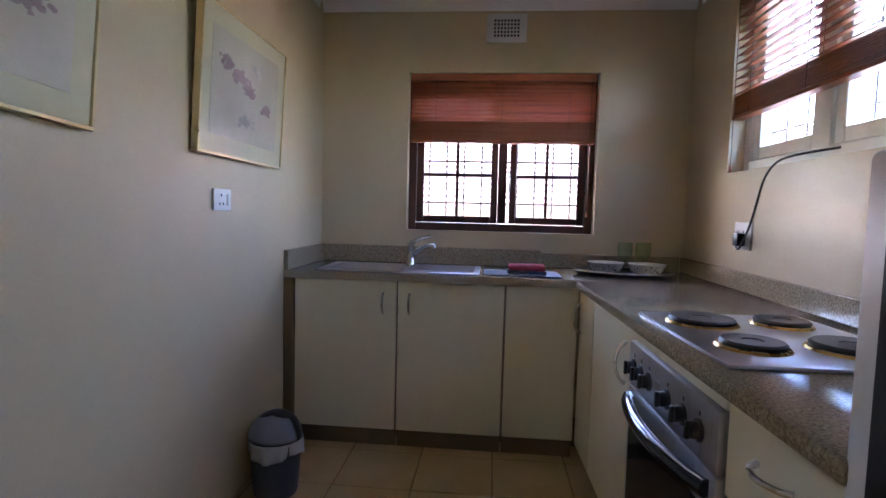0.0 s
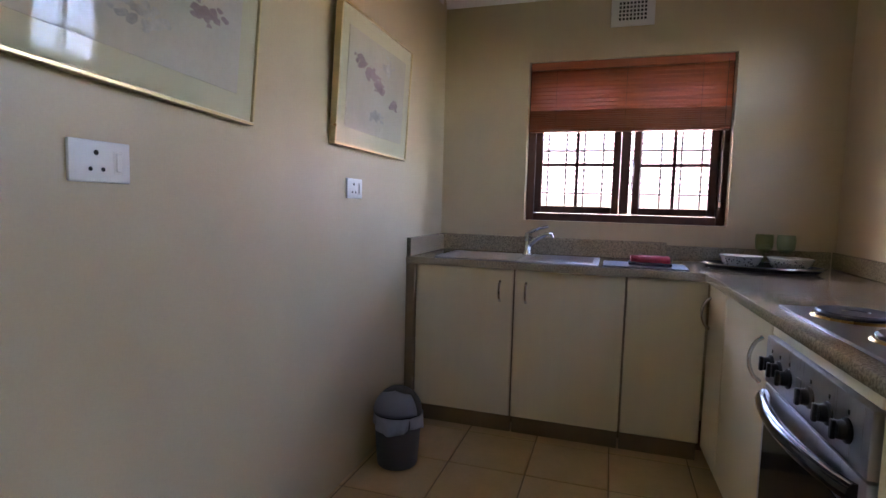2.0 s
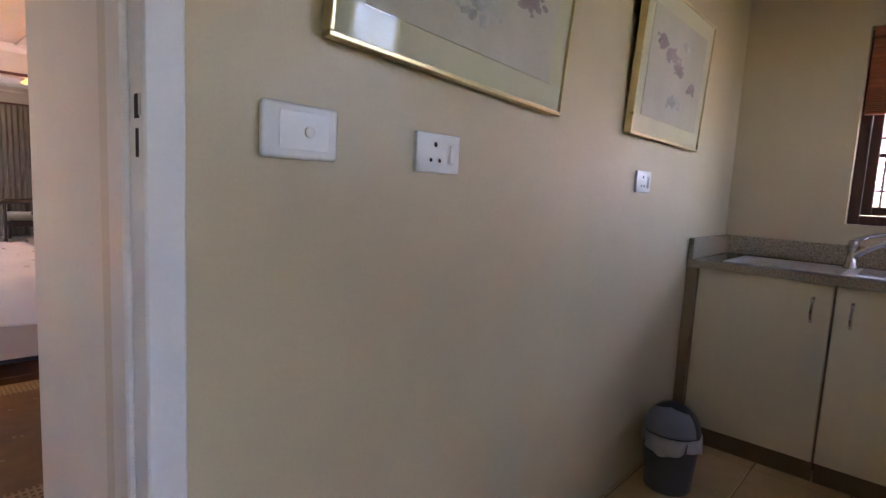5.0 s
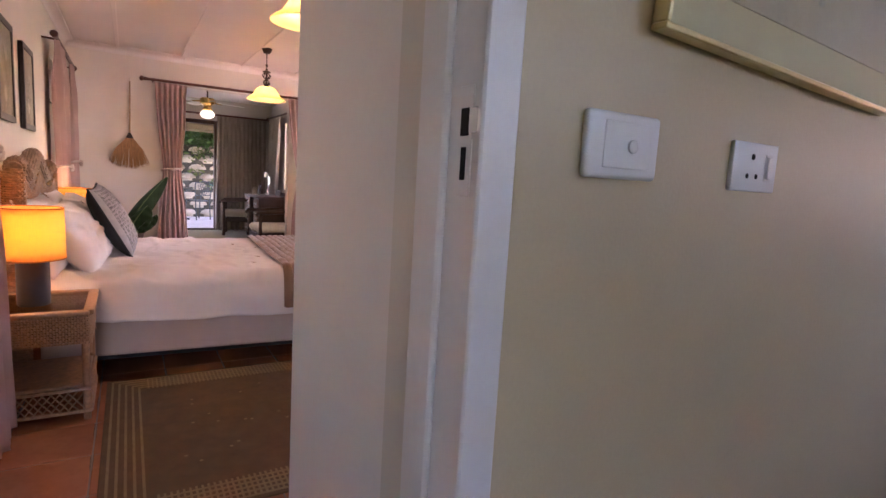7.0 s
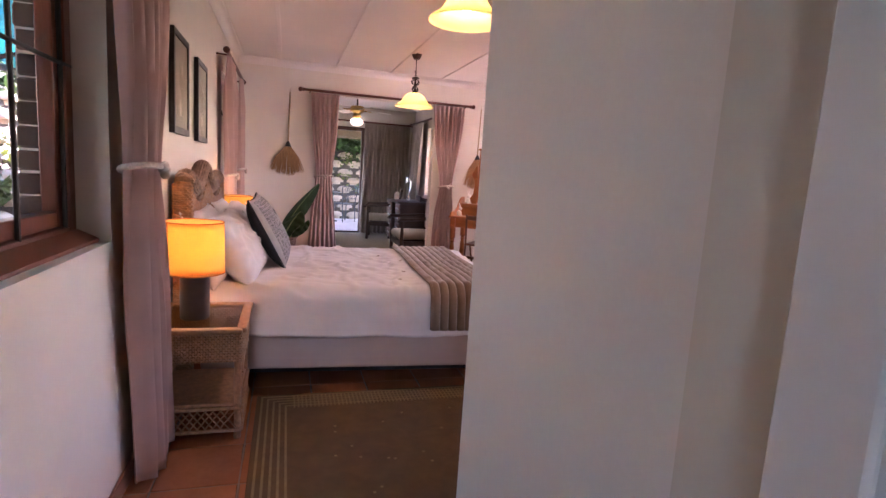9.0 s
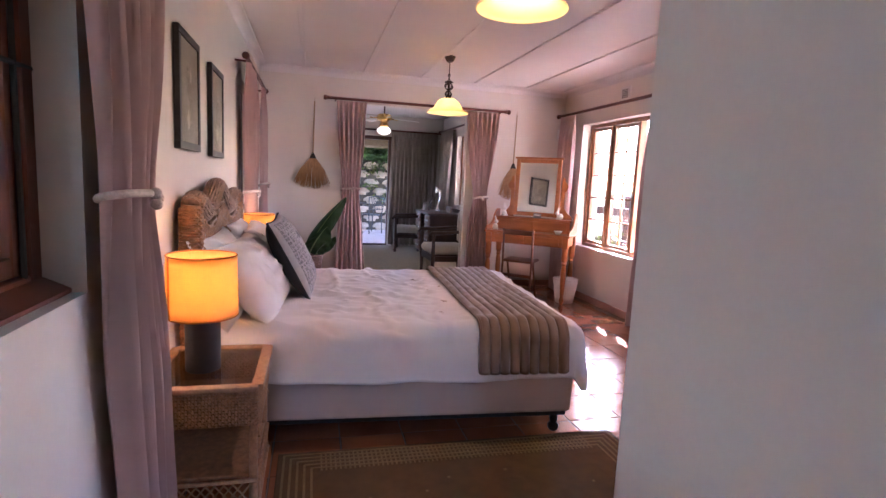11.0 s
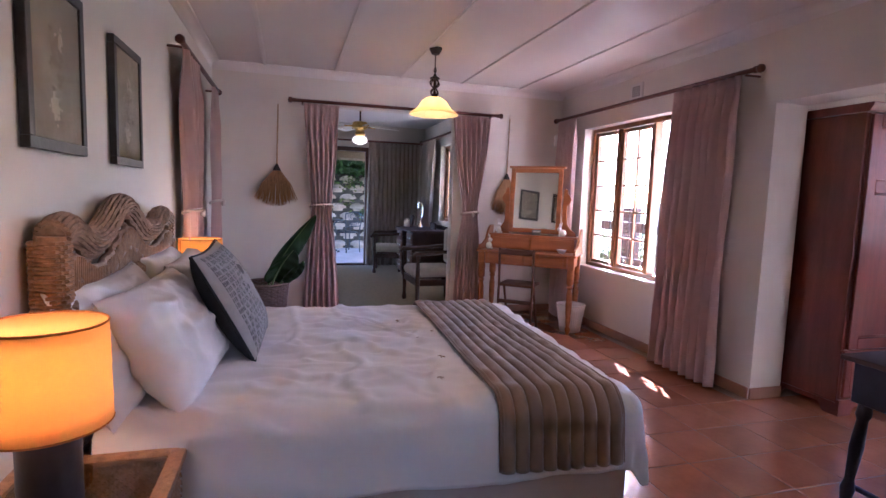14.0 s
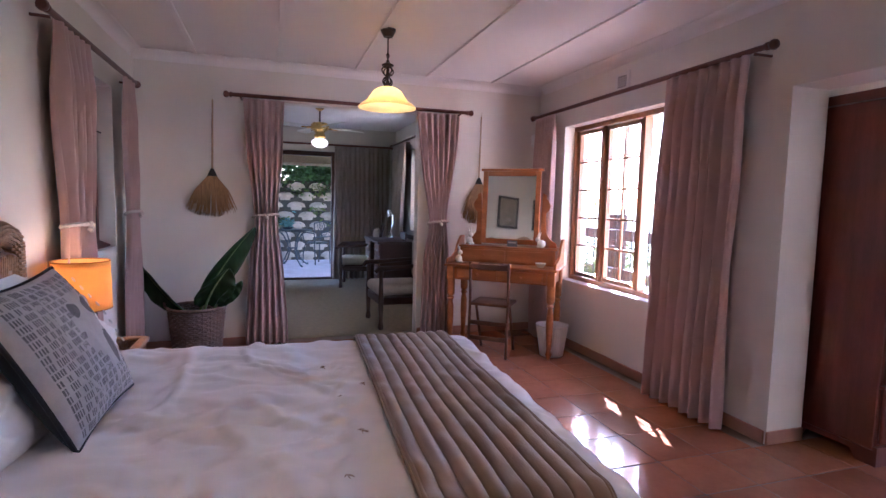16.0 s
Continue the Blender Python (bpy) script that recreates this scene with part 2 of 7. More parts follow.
BARS = mat("burglar_bar", (0.05, 0.045, 0.04), 0.5, metal=0.3, var=0.2)
NAVY = mat("navy_painted_wood", (0.028, 0.028, 0.05), 0.45, var=0.2, scale=8)
LUGGAGE = mat("dark_leather", (0.015, 0.014, 0.014), 0.4, var=0.2, scale=30, bump=0.3)
CREAMFAB = mat("cream_upholstery", (0.52, 0.46, 0.38), 0.9, var=0.1, scale=12, bump=0.3, fine=250)
RUGM = mat("brown_rug", (0.135, 0.075, 0.03), 0.95, var=0.18, scale=12, bump=0.6, fine=350)
RUGSTRIPE = mat("rug_stripe", (0.26, 0.175, 0.075), 0.95, var=0.15, scale=30, bump=0.6, fine=350)
MUTELEAD = mat("old_silver", (0.45, 0.44, 0.42), 0.35, metal=0.8, var=0.2)
CORK = mat("fridge_dark", (0.05, 0.05, 0.06), 0.35, var=0.1)
SOIL = mat("soil", (0.055, 0.045, 0.033), 0.95, var=0.3)
GLASS = pane_glass("window_glass")
PICGLASS = pane_glass("picture_glass", 0.018)
MIRROR = mat("mirror_silver", (0.86, 0.86, 0.86), 0.03, metal=1.0, var=0.0, bump=0, rough_var=0.01)
TABLEGLASS = pane_glass("table_glass", 0.14, (0.80, 0.76, 0.70))


def granite():
    m = mat("speckled_granite", (0.26, 0.205, 0.125), 0.13, var=0.4, scale=150, bump=0.02, fine=420, colour2=(0.50, 0.42, 0.28))
    return m


GRANITE = granite()


# mesh helpers
def part(name, bm, material, parent=None, label="", loc=None, smooth=40):
    me = bpy.data.meshes.new(name)
    bmesh.ops.recalc_face_normals(bm, faces=bm.faces)
    bm.to_mesh(me)
    bm.free()
    me.materials.append(material)
    if smooth:
        me.polygons.foreach_set("use_smooth", [True] * len(me.polygons))
        me.set_sharp_from_angle(angle=radians(smooth))
    ob = new(name, me)
    if parent is not None:
        ob.parent = parent
    if loc is not None:
        ob.location = loc
    if label:
        ob["label"] = label
    return ob


def thing(name, label, category, loc=(0, 0, 0), rz=0.0, group="", kind=""):
    ob = new(name)
    ob.empty_display_size = 0.1
    ob.location = loc
    ob.rotation_euler = (0, 0, radians(rz))
    return tagged(ob, label, category, group, kind)


def box(lo, hi, bev=0.003, bm=None, seg=1, m=None):
    """A bevelled block from corner lo to corner hi, added to bm."""
    out = bm or bmesh.new()
    c = [(a + b) / 2 for a, b in zip(lo, hi)]
    s = [abs(b - a) for a, b in zip(lo, hi)]
    r = bmesh.ops.create_cube(out, size=1, matrix=Matrix.Translation(c) @ Matrix.Diagonal((*s, 1)))
    vs = r["verts"]
    if bev:
        es = list({e for v in vs for e in v.link_edges})
        rb = bmesh.ops.bevel(out, geom=es, offset=min(bev, min(s) * 0.45), segments=seg, affect="EDGES", profile=0.5)
        vs = rb["verts"]
    if m is not None:
        bmesh.ops.transform(out, matrix=m, verts=list({v for v in vs}))
    return out


def tube(points, radius, bm=None, seg=8, closed=False):
    """A round bar along the points; radius is one number, or one for each point."""
    out = bm or bmesh.new()
    pts = [Vector(p) for p in points]
    n = len(pts)
    rads = radius if isinstance(radius, (list, tuple)) else [radius] * n
    rings, side = [], None
    for i, p in enumerate(pts):
        a = pts[(i - 1) % n] if (closed or i) else p
        b = pts[(i + 1) % n] if (closed or i < n - 1) else p
        d = (b - a).normalized() if (b - a).length > 1e-9 else Vector((0, 0, 1))
        if side is None:
            side = d.orthogonal().normalized()
        side = (side - d * side.dot(d))
        side = side.normalized() if side.length > 1e-6 else d.orthogonal().normalized()
        up = d.cross(side)
        rings.append([out.verts.new(p + (side * math.cos(2 * math.pi * k / seg) + up * math.sin(2 * math.pi * k / seg)) * rads[i]) for k in range(seg)])
    last = n if closed else n - 1
    for i in range(last):
        r0, r1 = rings[i], rings[(i + 1) % n]
        for k in range(seg):
            out.faces.new((r0[k], r0[(k + 1) % seg], r1[(k + 1) % seg], r1[k]))
    if not closed:
        out.faces.new(rings[0])
        out.faces.new(rings[-1])
    return out


def lathe(profile, bm=None, seg=24, at=(0, 0, 0), m=None):
    """A turned body from (radius, height) pairs round the z axis."""
    out = bm or bmesh.new()
    rings = []
    for r, z in profile:
        ring = []
        for k in range(seg):
            a = 2 * math.pi * k / seg
            p = Vector((max(r, 1e-4) * math.cos(a), max(r, 1e-4) * math.sin(a), z))
            ring.append(out.verts.new((m @ p if m else p) + Vector(at)))
        rings.append(ring)
    for r0, r1 in zip(rings, rings[1:]):
        for k in range(seg):
            out.faces.new((r0[k], r0[(k + 1) % seg], r1[(k + 1) % seg], r1[k]))
    out.faces.new(rings[0])
    out.faces.new(rings[-1])
    return out


def sheet(fn, nu, nv, bm=None, closed_u=False):
    """A grid surface from fn(u, v) with u and v from 0 to 1."""
    out = bm or bmesh.new()
    g = [[out.verts.new(fn(i / nu, j / nv)) for j in range(nv + 1)] for i in range(nu + (0 if closed_u else 1))]
    m = len(g)
    for i in range(nu):
        for j in range(nv):
            out.faces.new((g[i][j], g[(i + 1) % m][j], g[(i + 1) % m][j + 1], g[i][j + 1]))
    return out


def prism(outline, axis, lo, hi, bm=None):
    """An outline of (u, v) pairs given thickness along an axis: 'x' takes (y, z), 'y' takes (x, z), 'z' takes (x, y)."""
    out = bm or bmesh.new()
    put = {"x": lambda u, v, w: (w, u, v), "y": lambda u, v, w: (u, w, v), "z": lambda u, v, w: (u, v, w)}[axis]
    a = [out.verts.new(put(u, v, lo)) for u, v in outline]
    b = [out.verts.new(put(u, v, hi)) for u, v in outline]
    out.faces.new(a)
    out.faces.new(b)
    n = len(a)
    for i in range(n):
        out.faces.new((a[i], a[(i + 1) % n], b[(i + 1) % n], b[i]))
    return out


def thick(ob, width, offset=0.0):
    md = ob.modifiers.new("thickness", "SOLIDIFY")
    md.thickness, md.offset = width, offset
    return ob


def wall_bm(axis, face, back, u0, u1, z0, z1, holes=()):
    """A wall with real openings. axis 'x': it stands at x from face to back and runs along y; holes are (u0, u1, z0, z1)."""
    bm = bmesh.new()
    us = sorted({u0, u1, *(h[0] for h in holes), *(h[1] for h in holes)})
    zs = sorted({z0, z1, *(h[2] for h in holes), *(h[3] for h in holes)})
    us, zs = [u for u in us if u0 <= u <= u1], [z for z in zs if z0 <= z <= z1]
    nu, nz = len(us) - 1, len(zs) - 1

    def solid(i, j):
        if not (0 <= i < nu and 0 <= j < nz):
            return False
        u, z = (us[i] + us[i + 1]) / 2, (zs[j] + zs[j + 1]) / 2
        return not any(h[0] < u < h[1] and h[2] < z < h[3] for h in holes)

    vs = {}

    def v(i, j, w):
        if (i, j, w) not in vs:
            q = (face, back)[w]
            vs[i, j, w] = bm.verts.new((q, us[i], zs[j]) if axis == "x" else (us[i], q, zs[j]))
        return vs[i, j, w]

    for i in range(nu):
        for j in range(nz):
            if not solid(i, j):
                continue
            for w in (0, 1):
                bm.faces.new([v(i, j, w), v(i + 1, j, w), v(i + 1, j + 1, w), v(i, j + 1, w)])
            for di, dj, a, b in ((-1, 0, (i, j), (i, j + 1)), (1, 0, (i + 1, j), (i + 1, j + 1)), (0, -1, (i, j), (i + 1, j)), (0, 1, (i, j + 1), (i + 1, j + 1))):
                if not solid(i + di, j + dj):
                    bm.faces.new([v(*a, 0), v(*b, 0), v(*b, 1), v(*a, 1)])
    return bm


def structure(name, bm, material, label, category="wall", smooth=0):
    return tagged(part(name, bm, material, None, smooth=smooth), label, category, kind="structure")


# ---- the large structure ----
H = 2.45
structure("wall_kitchen_west", wall_bm("x", 0.0, -0.12, -2.0, 3.0, 0, H, [(-0.78, 0.105, -1, 2.06)]), KWALL, "olive beige plastered kitchen wall with a doorway")
structure("wall_kitchen_north", wall_bm("y", 3.0, 3.25, -0.12, 2.36, 0, H, [(0.522, 1.628, 1.10, 2.028)]), KWALL, "beige plastered kitchen wall with a window")
structure("wall_kitchen_east", wall_bm("x", 2.14, 2.36, -2.0, 3.0, 0, H, [(1.30, 2.49, 1.43, 2.25), (-1.02, -0.66, -1, 2.0)]), KWALL, "beige kitchen wall with a high window and open doorway")
structure("wall_kitchen_south", wall_bm("y", -2.0, -2.2, -0.12, 2.36, 0, H), KWALL, "plain beige kitchen wall")
structure("wall_passage", box((-0.85, 0.062, 0), (-0.13, 0.17, H), 0), BWALL, "off-white plastered side of the doorway")
structure("wall_passage_strip", box((-0.245, 0.059, 0), (-0.145, 0.066, H), 0), STRIP, "beige painted strip beside the door frame")
structure("wall_bedroom_east", wall_bm("x", -0.85, -0.73, 0.17, 3.6, 0, H), BWALL, "off-white bedroom wall")
structure("wall_south", wall_bm("y", -0.87, -1.12, -6.66, 0.0, 0, H, [(-1.87, -0.62, 0.95, 2.04), (-5.92, -5.0, 0.93, 2.03)]), BWALL, "off-white bedroom wall with two deep windows")
structure("wall_west", wall_bm("x", -6.535, -6.66, -0.87, 3.0, 0, H, [(0.20, 1.50, -1, 2.12)]), BWALL, "off-white bedroom wall with a wide curtained opening")
structure("wall_north", wall_bm("y", 2.76, 3.02, -6.66, -0.85, 0, H, [(-6.03, -4.28, 0.60, 2.01), (-3.78, -1.2, -1, 1.93)]), BWALL, "off-white bedroom wall with a window and a wardrobe alcove")
structure("wall_alcove_west", box((-4.05, 3.02, 0), (-3.93, 4.55, H), 0), BWALL, "plain alcove wall")
# the opening here is invented, to let daylight into the alcove
structure("wall_alcove_north", wall_bm("y", 4.55, 4.67, -4.05, -0.73, 0, H, [(-2.75, -1.5, 0.9, 2.05)]), BWALL, "alcove wall with an added unseen window opening")
structure("wall_alcove_east", box((-0.85, 3.6, 0), (-0.73, 4.55, H), 0), BWALL, "plain alcove wall")
structure("wall_sunroom_west", wall_bm("x", -10.4, -10.55, -1.3, 2.14, 0, H, [(-0.35, 1.16, -1, 2.07)]), SWALL, "sunroom wall with a glazed garden door")
structure("wall_sunroom_north", wall_bm("y", 2.14, 2.36, -10.55, -6.66, 0, H, [(-9.30, -7.7, 0.87, 2.06)]), SWALL, "sunroom wall with a side window")
structure("wall_sunroom_south", wall_bm("y", -1.3, -1.45, -10.55, -6.66, 0, H), SWALL, "plain sunroom wall")

structure("ceiling_kitchen", box((-0.12, -2.2, H), (2.36, 3.25, H + 0.1), 0), CEIL, "white kitchen ceiling", "ceiling")


def bedroom_ceiling():
    bm = box((-6.66, -1.12, H), (-0.12, 3.02, H + 0.1), 0)
    box((-4.05, 3.02, H - 0.01), (-0.73, 4.67, H + 0.1), 0, bm)
    for y in (-0.40, 0.25, 0.90, 1.55, 2.20):
        box((-6.45, y - 0.018, H - 0.014), (-0.14, y + 0.018, H + 0.002), 0.003, bm)
    return bm


structure("ceiling_bedroom", bedroom_ceiling(), CEIL, "white board ceiling with cover strips", "ceiling")
structure("ceiling_sunroom", box((-10.55, -1.45, H), (-6.66, 2.36, H + 0.1), 0), CEIL, "white sunroom ceiling", "ceiling")


def cornice(name, axis, at, u0, u1, side, label):
    """A coved cornice along a wall; side is the way into the room."""
    n = 6
    prof = [(0.0, H), (0.0, H - 0.075)]
    prof += [(0.005 + 0.065 * (1 - math.cos(k / n * math.pi / 2)), H - 0.07 + 0.062 * math.sin(k / n * math.pi / 2)) for k in range(n + 1)]
    prof += [(0.075, H)]
    pts = [(at + side * p, z) for p, z in prof]
    bm = prism(pts, "y" if axis == "x" else "x", u0, u1)
    return structure(name, bm, CEIL, label, "cornice", 40)


cornice("trim_cornice_west", "x", -6.535, -0.87, 2.76, 1, "white coved cornice")
cornice("trim_cornice_south", "y", -0.87, -6.46, -0.12, 1, "white coved cornice")
cornice("trim_cornice_north", "y", 2.76, -6.46, -0.85, -1, "white coved cornice")
cornice("trim_cornice_kitchen", "y", 3.0, 0.0, 2.14, -1, "white coved cornice in the kitchen")
cornice("trim_cornice_kitchen_west", "x", 0.0, -2.0, 2.92, 1, "white coved cornice in the kitchen")
cornice("trim_cornice_kitchen_east", "x", 2.14, -2.0, 2.92, -1, "white coved cornice in the kitchen")


def skirting(name, lo, hi):
    structure(name, box(lo, hi, 0.003), SKIRT, "terracotta tile skirting", "skirting")


skirting("baseboard_north", (-6.52, 2.748, 0), (-3.79, 2.7595, 0.075))
skirting("baseboard_alcove", (-3.7795, 2.752, 0), (-3.768, 3.02, 0.075))
skirting("baseboard_west_left", (-6.534, -0.86, 0), (-6.522, 0.19, 0.075))
skirting("baseboard_west_right", (-6.534, 1.51, 0), (-6.522, 2.745, 0.075))
skirting("baseboard_south", (-6.5, -0.869, 0), (-0.13, -0.857, 0.075))

structure("floor_bedroom", box((-6.66, -1.12, -0.12), (-0.10, 4.67, -0.003), 0), GROUT, "grout bed of the terracotta floor", "floor")
structure("floor_kitchen", box((-0.099, -2.2, -0.12), (2.36, 3.25, -0.003), 0), GROUT_K, "grout bed of the kitchen floor", "floor")
structure("floor_sunroom", box((-10.55, -1.45, -0.12), (-6.661, 2.36, 0.002), 0), CARPET, "beige sisal sunroom carpet", "carpet")


def outside():
    ground = bmesh.new()
    bmesh.ops.create_grid(ground, x_segments=2, y_segments=2, size=600, matrix=Matrix.Translation((0, 0, -0.14)))
    structure("ground", ground, LAWN, "green lawn reaching the horizon", "lawn")
    structure("pavement_patio", box((-17, -5, -0.13), (-10.551, 4.6, -0.01), 0), PAVING, "pinkish brick-paved patio", "paving")
    structure("pavement_side", box((-7, -5, -0.135), (1, -1.121, -0.012), 0), PAVING, "paved side path", "paving")
    structure("pavement_yard", box((0.2, 3.251, -0.135), (9, 9, -0.012), 0), PAVING, "pale paved yard", "paving")


outside()
# roof slabs and eaves that shade the windows
def roof_bm():
    bm = box((-10.95, -1.75, H + 0.101), (-4.25, 4.1, H + 0.2), 0)
    box((-4.249, -1.75, H + 0.101), (-0.05, 4.95, H + 0.2), 0, bm)
    return box((-0.049, -2.4, H + 0.101), (2.6, 4.05, H + 0.2), 0, bm)


structure("roof", roof_bm(), ROOFTILE, "tiled house roof over deep eaves", "roof")


# ---- windows and doors ----
def bar_frame(bm, axis, at, depth, u0, u1, z0, z1, w, bev=0.004):
    """Four boards round an opening; at and depth are along the wall's thickness."""
    def b(ua, ub, za, zb):
        lo, hi = ((at, ua, za), (at + depth, ub, zb)) if axis == "x" else ((ua, at, za), (ub, at + depth, zb))
        box(lo, hi, bev, bm)
    b(u0, u0 + w, z0, z1)
    b(u1 - w, u1, z0, z1)
    b(u0 + w, u1 - w, z0, z0 + w)
    b(u0 + w, u1 - w, z1 - w, z1)
    return bm


def leaf(parent, axis, at, depth, u0, u1, z0, z1, material, cols, rows, stile=0.045, bar=0.018, loc=(0, 0, 0), rz=0.0):
    """A casement with its glazing bars and panes, built in a frame of its own so that it can stand open."""
    lf = part("casement", bar_frame(bmesh.new(), axis, at, depth, u0, u1, z0, z1, stile), material, parent)
    lf.location, lf.rotation_euler = loc, (0, 0, radians(rz))
    iu0, iu1, iz0, iz1 = u0 + stile, u1 - stile, z0 + stile, z1 - stile
    bm = bmesh.new()
    q0, q1 = at + depth * 0.2, at + depth * 0.8
    def b(ua, ub, za, zb):
        lo, hi = ((q0, ua, za), (q1, ub, zb)) if axis == "x" else ((ua, q0, za), (ub, q1, zb))
        box(lo, hi, 0.003, bm)
    for i in range(1, cols):
        u = iu0 + (iu1 - iu0) * i / cols
        b(u - bar / 2, u + bar / 2, iz0, iz1)
    for j in range(1, rows):
        z = iz0 + (iz1 - iz0) * j / rows
        b(iu0, iu1, z - bar / 2, z + bar / 2)
    if cols * rows > 1:
        part("glazing_bars", bm, material, lf)
    for i in range(cols):
        for j in range(rows):
            ua, ub = iu0 + (iu1 - iu0) * i / cols, iu0 + (iu1 - iu0) * (i + 1) / cols
            za, zb = iz0 + (iz1 - iz0) * j / rows, iz0 + (iz1 - iz0) * (j + 1) / rows
            q = at + depth / 2
            lo, hi = ((q - 0.002, ua, za), (q + 0.002, ub, zb)) if axis == "x" else ((ua, q - 0.002, za), (ub, q + 0.002, zb))
            p = part("pane", box(lo, hi, 0), GLASS, lf, smooth=0)
            p.visible_shadow = False
    return lf


def bars(parent, axis, at, us, zs, u0, u1, z0, z1, r=0.006):
    for u in us:
        a, b = ((at, u, z0), (at, u, z1)) if axis == "x" else ((u, at, z0), (u, at, z1))
        part("burglar_bar", tube([a, b], r, seg=6), BARS, parent)
    for z in zs:
        a, b = ((at, u0, z), (at, u1, z)) if axis == "x" else ((u0, at, z), (u1, at, z))
        part("burglar_bar", tube([a, b], r, seg=6), BARS, parent)


def kitchen_north_window():
    w = thing("window_1", "dark brown wooden casement window over the sink", "window", kind="structure")
    part("window_frame", bar_frame(bmesh.new(), "y", 3.07, 0.09, 0.522, 1.628, 1.10, 2.028, 0.045), DARKWOOD, w)
    part("mullion", box((1.065, 3.075, 1.15), (1.117, 3.15, 1.985), 0.004), DARKWOOD, w)
    leaf(w, "y", 3.085, 0.045, 0.569, 1.063, 1.147, 1.981, DARKWOOD, 2, 3, 0.042, 0.02)
    leaf(w, "y", 0.0, 0.045, -0.45, 0.0, 1.147, 1.981, DARKWOOD, 2, 3, 0.042, 0.02, loc=(1.580, 3.10, 0), rz=-9)
    bars(w, "y", 3.20, [0.522 + 0.11 * k for k in range(1, 10)], (1.27, 1.53, 1.85), 0.522, 1.628, 1.101, 2.027)
    part("window_stay", tube([(1.13, 3.07, 1.30), (1.135, 3.05, 1.42), (1.125, 3.04, 1.47)], 0.005), MUTELEAD, w)
    return w


def kitchen_east_window():
    w = thing("window_2", "white painted casement window above the worktop", "window", kind="structure")
    part("window_frame", bar_frame(bmesh.new(), "x", 2.21, 0.08, 1.30, 2.49, 1.43, 2.25, 0.05), CREAMPAINT, w)
    part("mullion", box((2.215, 1.86, 1.48), (2.285, 1.93, 2.20), 0.004), CREAMPAINT, w)
    leaf(w, "x", 2.225, 0.045, 1.935, 2.435, 1.485, 2.195, CREAMPAINT, 2, 3, 0.055, 0.012)
    leaf(w, "x", 2.225, 0.045, 1.355, 1.855, 1.485, 2.195, CREAMPAINT, 2, 3, 0.055, 0.012)
    bars(w, "x", 2.33, [1.30 + 0.13 * k for k in range(1, 9)], (1.62, 1.9), 1.30, 2.49, 1.431, 2.249, 0.004)
    return w


def bedroom_north_window():
    w = thing("window_3", "varnished wooden window with small panes and bars", "window", kind="structure")
    part("window_frame", bar_frame(bmesh.new(), "y", 2.86, 0.09, -6.03, -4.28, 0.60, 2.01, 0.04), WINWOOD, w)
    for x in (-5.575, -5.07, -4.62):
        part("mullion", box((x - 0.02, 2.865, 0.64), (x + 0.02, 2.945, 1.97), 0.004), WINWOOD, w)
    leaf(w, "y", 2.88, 0.045, -5.985, -5.60, 0.645, 1.965, WINWOOD, 1, 5, 0.032, 0.016)
    leaf(w, "y", 2.88, 0.045, -5.55, -5.095, 0.645, 1.965, WINWOOD, 2, 5, 0.032, 0.016)
    leaf(w, "y", 0.0, 0.045, 0.0, 0.42, 0.652, 1.958, WINWOOD, 2, 5, 0.032, 0.016, loc=(-4.585, 2.955, 0), rz=62)
    leaf(w, "y", 2.88, 0.045, -4.59, -4.335, 0.652, 1.958, WINWOOD, 1, 5, 0.04, 0.018)
    bars(w, "y", 2.985, [-6.03 + 0.105 * k for k in range(1, 17)], (0.95, 1.35, 1.72), -6.03, -4.28, 0.601, 2.009, 0.0055)
    part("window_sill", box((-6.03, 2.765, 0.597), (-4.28, 2.858, 0.606), 0.003), WHITEPAINT, w)
    for x in (-5.60, -5.12):
        part("window_stay", tube([(x, 2.86, 0.70), (x + 0.04, 2.82, 0.69), (x + 0.10, 2.80, 0.68)], 0.006), BRASS, w)
        part("latch", tube([(x, 2.865, 1.33), (x, 2.83, 1.33), (x, 2.82, 1.27)], 0.006), BRASS, w)
    return w


def south_window(name, u0, u1, z0, z1, cols):
    w = thing(name, "dark red-brown wooden window in a deep reveal", "window", kind="structure")
    part("window_frame", bar_frame(bmesh.new(), "y", -1.04, 0.07, u0, u1, z0, z1, 0.055), REDWOOD, w)
    part("window_sill", prism([(-1.03, z0 + 0.001), (-0.905, z0 + 0.001), (-0.905, z0 + 0.012), (-0.965, z0 + 0.04), (-1.03, z0 + 0.05)], "x", u0 + 0.002, u1 - 0.002), REDWOOD, w)
    wd = (u1 - u0 - 0.11) / cols
    for k in range(cols):
        leaf(w, "y", -1.03, 0.045, u0 + 0.056 + k * wd, u0 + 0.054 + (k + 1) * wd, z0 + 0.057, z1 - 0.057, REDWOOD, 1, 1, 0.05)
    bars(w, "y", -0.975, [u0 + (u1 - u0) * (k + 0.5) / (4 * cols) for k in range(4 * cols)][::2], (z0 + 0.56, z0 + 0.78), u0, u1, z0 + 0.052, z1 - 0.001, 0.007)
    for k in range(2):
        x = u0 + 0.10 + 0.18 * k
        part("scroll_hook", tube([(x + 0.035 * math.cos(a) * (1 - a / 9), -0.955, z0 + 0.80 + 0.03 * math.sin(a) * (1 - a / 9)) for a in [0.4 * i for i in range(14)]] + [(x - 0.05, -0.93, z0 + 0.78)], 0.005, seg=6), BARS, w)
    return w


